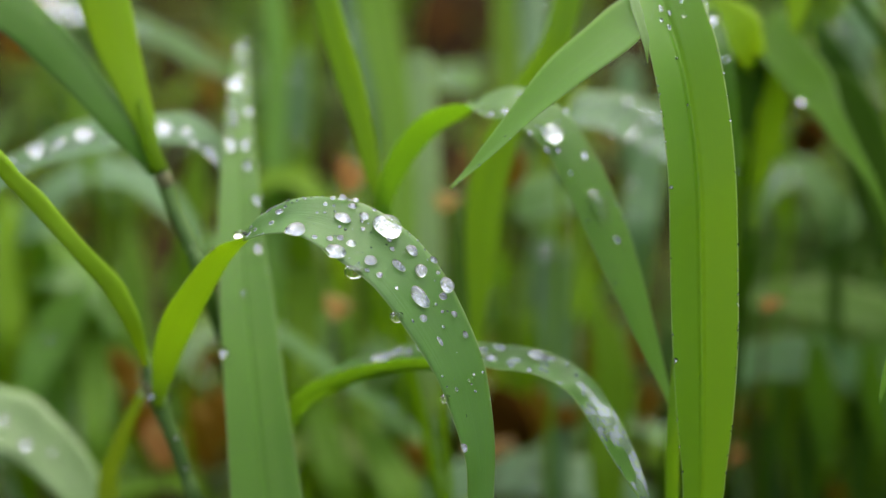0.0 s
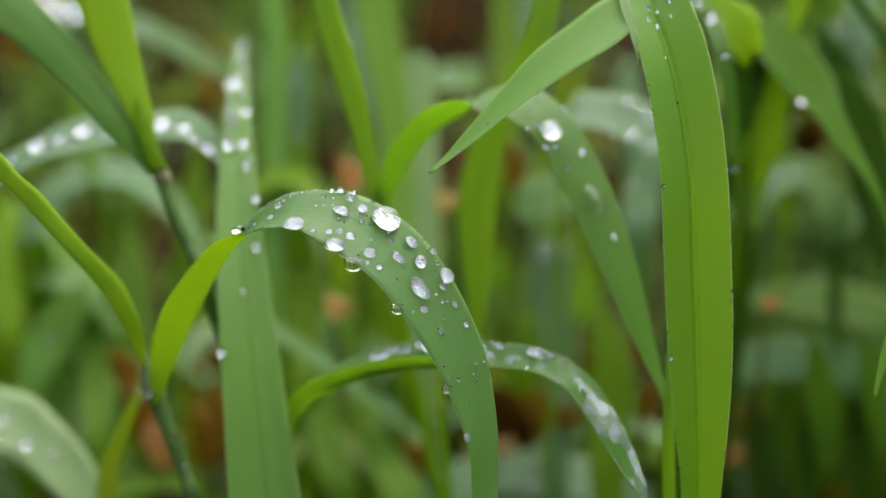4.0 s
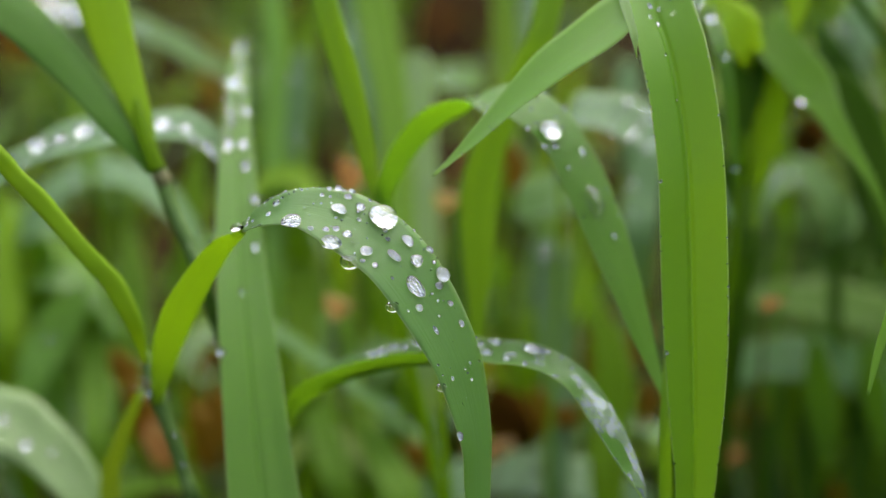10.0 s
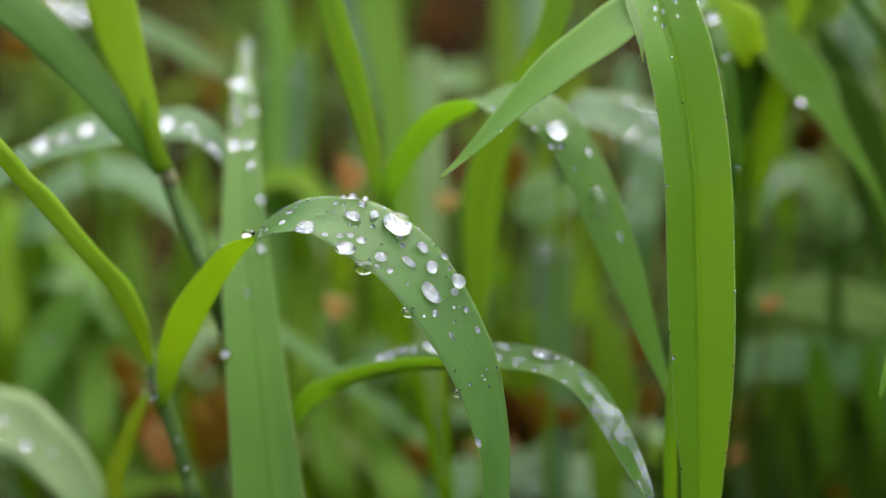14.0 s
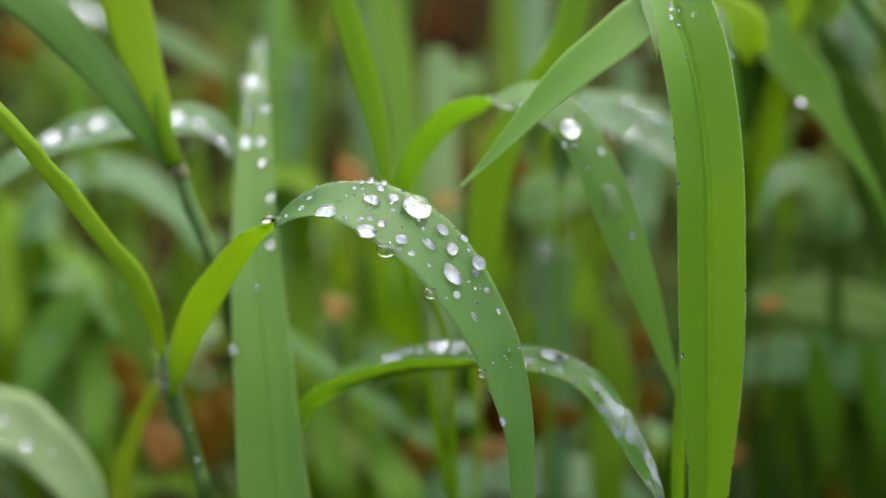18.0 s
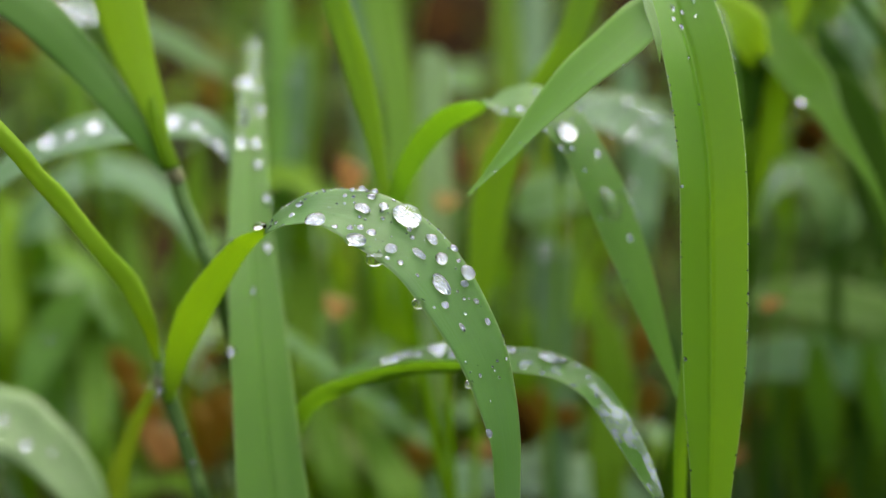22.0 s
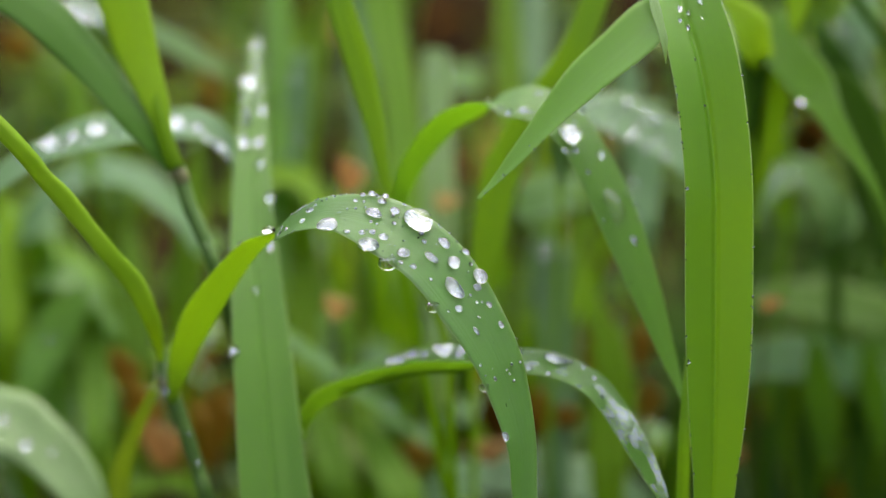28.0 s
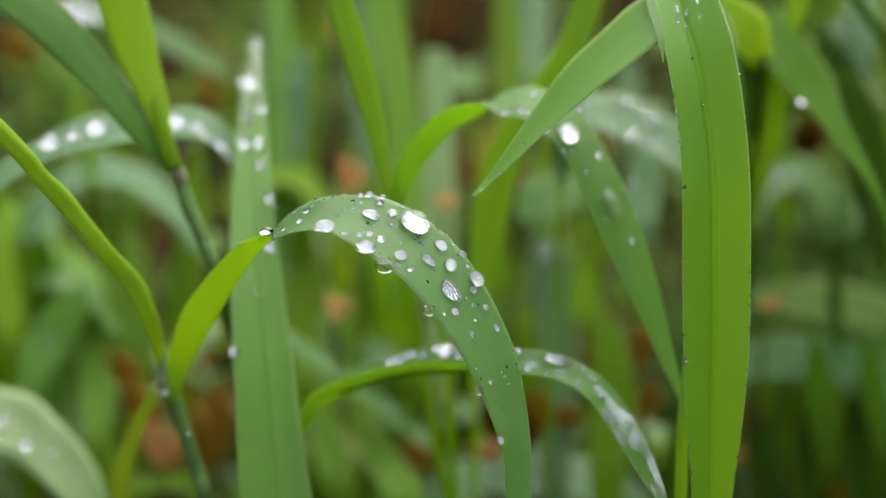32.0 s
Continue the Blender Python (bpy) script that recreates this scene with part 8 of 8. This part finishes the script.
    walk(BACK[8], [(t, pose(*rest, rx, ry, rz)) for t, rx, ry, rz in [
        (0, 0, -0, 0), (0.5, -0.085, 0.075, -0.012), (1, -0.17, 0.149, -0.024), (1.5, -0.172, 0.1, -0.016),
        (2, -0.175, 0.05, -0.008), (2.5, -0.092, 0.008, -0.001), (3, -0.009, -0.034, 0.006),
        (3.5, 0.026, -0.05, 0.008), (5.5, 0.166, -0.117, 0.019), (6, 0.012, -0.098, 0.016),
        (6.5, 0.008, -0.115, 0.019), (7, 0.004, -0.131, 0.022), (7.5, 0.004, -0.115, 0.019),
        (8, 0.003, -0.099, 0.016), (8.5, -0.039, -0.07, 0.012), (9, -0.08, -0.04, 0.007),
        (9.5, -0.082, -0.073, 0.012), (10, -0.083, -0.106, 0.018), (10.5, -0.166, -0.064, 0.011),
        (11, -0.25, -0.023, 0.004), (11.5, -0.34, 0.052, -0.008), (12, -0.43, 0.126, -0.02),
        (12.5, -0.352, 0.1, -0.016), (13, -0.274, 0.075, -0.012), (13.5, -0.352, 0.1, -0.016),
        (14, -0.431, 0.126, -0.02), (14.5, -0.61, 0.21, -0.034), (16.5, -0.961, 0.377, -0.063),
        (17, -1.252, 0.616, -0.105), (17.5, -1.262, 0.616, -0.105), (18, -1.271, 0.615, -0.105),
        (18.5, -1.273, 0.632, -0.108), (19, -1.276, 0.648, -0.111), (19.5, -1.185, 0.557, -0.094),
        (20, -1.094, 0.465, -0.078), (20.5, -1.084, 0.416, -0.07), (21, -1.074, 0.368, -0.061),
        (21.5, -1.074, 0.367, -0.061), (22, -1.073, 0.367, -0.061), (22.5, -1.162, 0.442, -0.075),
        (23, -1.251, 0.517, -0.088), (23.5, -1.176, 0.54, -0.092), (24, -1.102, 0.564, -0.096),
        (24.5, -1.14, 0.593, -0.101), (25, -1.179, 0.623, -0.106), (25.5, -1.177, 0.59, -0.1),
        (27.5, -1.169, 0.459, -0.077), (28, -1.175, 0.524, -0.089), (28.5, -1.175, 0.524, -0.089),
        (29, -1.175, 0.524, -0.089), (29.5, -1.177, 0.541, -0.092), (30, -1.178, 0.557, -0.095),
        (30.5, -1.174, 0.508, -0.086), (31, -1.169, 0.459, -0.077), (31.5, -1.172, 0.491, -0.083),
        (32, -1.175, 0.524, -0.089),]])
    rest = tuple(BACK[4].location)
    walk(BACK[4], [(t, pose(*rest, rx, ry, rz)) for t, rx, ry, rz in [
        (0, 0, -0, 0), (0.5, -0.028, 0.027, -0.004), (1, -0.055, 0.054, -0.009), (1.5, -0.057, 0.039, -0.006),
        (2, -0.059, 0.023, -0.004), (2.5, -0.032, 0.007, -0.001), (3, -0.004, -0.01, 0.002),
        (3.5, 0.008, -0.017, 0.003), (5.5, 0.055, -0.044, 0.007), (6, 0.003, -0.031, 0.005),
        (6.5, 0.002, -0.036, 0.006), (7, -0, -0.041, 0.007), (7.5, -0, -0.036, 0.006), (8, -0, -0.031, 0.005),
        (8.5, -0.014, -0.02, 0.003), (9, -0.028, -0.009, 0.002), (9.5, -0.029, -0.019, 0.003),
        (10, -0.03, -0.03, 0.005), (10.5, -0.058, -0.013, 0.002), (11, -0.085, 0.004, -0.001),
        (11.5, -0.115, 0.031, -0.005), (12, -0.144, 0.058, -0.01), (12.5, -0.118, 0.046, -0.008),
        (13, -0.093, 0.035, -0.006), (13.5, -0.119, 0.046, -0.008), (14, -0.145, 0.058, -0.01),
        (14.5, -0.204, 0.091, -0.015), (16.5, -0.319, 0.158, -0.026), (17, -0.411, 0.245, -0.041),
        (17.5, -0.414, 0.245, -0.041), (18, -0.418, 0.245, -0.041), (18.5, -0.418, 0.251, -0.042),
        (19, -0.418, 0.256, -0.043), (19.5, -0.39, 0.224, -0.037), (20, -0.362, 0.191, -0.032),
        (20.5, -0.36, 0.176, -0.029), (21, -0.358, 0.16, -0.027), (21.5, -0.358, 0.16, -0.027),
        (22, -0.357, 0.16, -0.027), (22.5, -0.385, 0.187, -0.031), (23, -0.413, 0.214, -0.036),
        (23.5, -0.388, 0.218, -0.037), (24, -0.362, 0.222, -0.037), (24.5, -0.374, 0.233, -0.039),
        (25, -0.386, 0.244, -0.041), (25.5, -0.387, 0.234, -0.039), (27.5, -0.388, 0.192, -0.032),
        (28, -0.388, 0.213, -0.036), (28.5, -0.388, 0.213, -0.036), (29, -0.388, 0.213, -0.036),
        (29.5, -0.388, 0.218, -0.037), (30, -0.388, 0.223, -0.037), (30.5, -0.388, 0.208, -0.035),
        (31, -0.388, 0.192, -0.032), (31.5, -0.388, 0.203, -0.034), (32, -0.388, 0.213, -0.036),]])
    rest = tuple(BACK[6].location)
    walk(BACK[6], [(t, pose(*rest, rx, ry, rz)) for t, rx, ry, rz in [
        (0, 0, -0, 0), (0.5, -0.147, 1.105, -2.538), (1, -0.173, 1.244, -2.908), (1.5, -0.075, 0.523, -1.238),
        (2, -0.056, 0.457, -1.072), (2.5, -0.038, 0.35, -0.83), (3, 0.048, -0.855, 1.996),
        (3.5, 0.052, -1.94, 4.627), (5.5, 0.033, -2.436, 5.862), (6, 0.063, -1.99, 4.798),
        (6.5, 0.058, -1.895, 4.565), (7, 0.022, -2.527, 6.089), (7.5, 0.006, -2.646, 6.418),
        (8, 0.035, -2.371, 5.742), (8.5, 0.032, -2.275, 5.511), (9, 0.027, -2.367, 5.729), (9.5, 0.07, -1.81, 4.363),
        (10, 0.066, -1.883, 4.515), (10.5, -0.001, -2.8, 6.752), (11, 0.027, -2.639, 6.376),
        (11.5, 0.087, -1.45, 3.496), (12, 0.085, -1.59, 3.773), (12.5, 0.073, -1.247, 2.987),
        (13, 0.068, -1.425, 3.404), (13.5, 0.061, -1.166, 2.807), (14, 0.048, -1.076, 2.604),
        (14.5, -0.011, -0.051, 0.2), (16.5, -0.044, 0.323, -0.724), (17, -0.241, 1.594, -3.659),
        (17.5, -0.062, 0.358, -0.86), (18, -0.13, 0.875, -1.992), (18.5, -0.331, 1.965, -4.505),
        (19, -0.232, 1.463, -3.413), (19.5, -0.273, 1.73, -4.019), (20, -0.176, 1.265, -2.99),
        (20.5, -0.247, 1.624, -3.778), (21, -0.236, 1.656, -3.901), (21.5, -0.186, 1.316, -3.102),
        (22, -0.228, 1.586, -3.715), (22.5, -0.272, 1.737, -4.045), (23, -0.37, 2.23, -5.195),
        (23.5, -0.407, 2.332, -5.426), (24, -0.367, 2.185, -5.109), (24.5, -0.374, 2.243, -5.245),
        (25, -0.334, 2.02, -4.72), (25.5, -0.345, 2.065, -4.81), (27.5, -0.441, 2.49, -5.783),
        (28, -0.452, 2.565, -5.992), (28.5, -0.326, 2.048, -4.83), (29, -0.284, 1.808, -4.239),
        (29.5, -0.398, 2.331, -5.418), (30, -0.364, 2.192, -5.134), (30.5, -0.374, 2.243, -5.246),
        (31, -0.367, 2.183, -5.1), (31.5, -0.376, 2.239, -5.232), (32, -0.338, 2.087, -4.896),]])
    rest = tuple(tip_plant.location)
    walk(tip_plant, [(t, pose(*rest, rx, ry, rz)) for t, rx, ry, rz in [
        (0, 0, -0, 0), (0.5, 0.048, 0.117, 0.03), (1, 0.096, 0.233, 0.061), (1.5, -0.137, 0.07, -0.041),
        (2, 0.067, 0.164, 0.042), (2.5, 0.024, 0.257, 0.037), (3, 0.017, -0.058, -0.001),
        (3.5, -0.383, -0.118, -0.149), (5.5, -0.373, -0.095, -0.143), (6, -0.383, -0.118, -0.149),
        (6.5, -0.477, -0.142, -0.185), (7, -0.678, -0.214, -0.263), (7.5, -0.774, -0.238, -0.3),
        (8, -0.87, -0.262, -0.336), (8.5, -0.891, -0.31, -0.348), (9, -0.901, -0.334, -0.355),
        (9.5, -0.719, -0.309, -0.288), (10, -0.719, -0.309, -0.288), (10.5, -0.719, -0.309, -0.288),
        (11, -0.413, -0.189, -0.167), (11.5, -0.206, -0.094, -0.083), (12, -0.132, -0.117, -0.06),
        (12.5, -0.059, -0.14, -0.036), (13, 0.087, -0.187, 0.01), (13.5, -0.039, -0.094, -0.024),
        (14, -0.146, 0.047, -0.047), (14.5, -0.419, 0.399, -0.105), (16.5, -0.659, 0.848, -0.144),
        (17, -0.937, 0.803, -0.248), (17.5, -1.003, 0.751, -0.277), (18, -1.069, 0.698, -0.306),
        (18.5, -1.135, 0.645, -0.335), (19, -1.201, 0.592, -0.364), (19.5, -0.931, 0.72, -0.255),
        (20, -0.66, 0.848, -0.145), (20.5, -0.542, 0.877, -0.099), (21, -0.425, 0.905, -0.054),
        (21.5, -0.307, 0.933, -0.008), (22, -0.19, 0.961, 0.037), (22.5, -0.19, 0.961, 0.038),
        (23, -0.19, 0.961, 0.038), (23.5, -0.19, 0.961, 0.038), (24, -0.19, 0.961, 0.038),
        (24.5, -0.19, 0.961, 0.038), (25, -0.19, 0.961, 0.038), (25.5, -0.19, 0.961, 0.038),
        (27.5, -0.19, 0.961, 0.038), (28, -0.19, 0.961, 0.038), (28.5, -0.19, 0.961, 0.038),
        (29, -0.19, 0.96, 0.038), (29.5, -0.19, 0.96, 0.038), (30, -0.19, 0.96, 0.038), (30.5, -0.19, 0.96, 0.038),
        (31, -0.19, 0.96, 0.038), (31.5, -0.19, 0.96, 0.038), (32, -0.19, 0.96, 0.038),]])
    rest = tuple(curled_plant.location)
    walk(curled_plant, [(t, pose(*rest, rx, ry, rz)) for t, rx, ry, rz in [
        (0, 0, -0, 0), (0.5, 0.142, 0.068, 0.015), (1, 0.136, 0.023, 0.01), (1.5, 0.008, 0.045, 0.005),
        (2, 0.007, 0.045, 0.005), (2.5, 0.129, -0.022, 0.005), (3, -0.128, -0.024, -0.01),
        (3.5, -0.252, -0.003, -0.015), (5.5, -0.399, -0.074, -0.03), (6, -0.139, -0.072, -0.015),
        (6.5, -0.267, -0.097, -0.024), (7, -0.392, -0.029, -0.026), (7.5, -0.525, -0.053, -0.035),
        (8, -0.401, -0.074, -0.03), (8.5, -0.4, -0.074, -0.03), (9, -0.393, -0.029, -0.026),
        (9.5, -0.261, -0.051, -0.02), (10, -0.26, -0.051, -0.02), (10.5, -0.517, -0.008, -0.031),
        (11, -0.519, -0.008, -0.031), (11.5, -0.38, 0.065, -0.017), (12, -0.254, -0.003, -0.015),
        (12.5, -0.246, 0.042, -0.011), (13, -0.385, 0.019, -0.021), (13.5, -0.379, 0.065, -0.016),
        (14, -0.247, 0.042, -0.011), (14.5, -0.117, 0.066, -0.001), (16.5, -0.238, 0.087, -0.006),
        (17, -0.344, 0.293, 0.006), (17.5, -0.608, 0.246, -0.014), (18, -0.478, 0.27, -0.004),
        (18.5, -0.444, 0.503, 0.018), (19, -0.589, 0.386, -0.001), (19.5, -0.464, 0.364, 0.005),
        (20, -0.346, 0.294, 0.006), (20.5, -0.345, 0.294, 0.006), (21, -0.097, 0.205, 0.013),
        (21.5, -0.089, 0.249, 0.017), (22, -0.211, 0.271, 0.012), (22.5, -0.205, 0.319, 0.017),
        (23, -0.07, 0.388, 0.031), (23.5, -0.185, 0.457, 0.03), (24, -0.193, 0.41, 0.026),
        (24.5, -0.186, 0.458, 0.03), (25, -0.193, 0.41, 0.026), (25.5, -0.193, 0.409, 0.026),
        (27.5, -0.064, 0.436, 0.036), (28, -0.063, 0.436, 0.036), (28.5, -0.069, 0.388, 0.031),
        (29, -0.198, 0.364, 0.021), (29.5, -0.186, 0.458, 0.03), (30, -0.193, 0.41, 0.026),
        (30.5, -0.193, 0.409, 0.026), (31, -0.193, 0.409, 0.026), (31.5, -0.07, 0.388, 0.031),
        (32, -0.069, 0.388, 0.031),]])


motions()
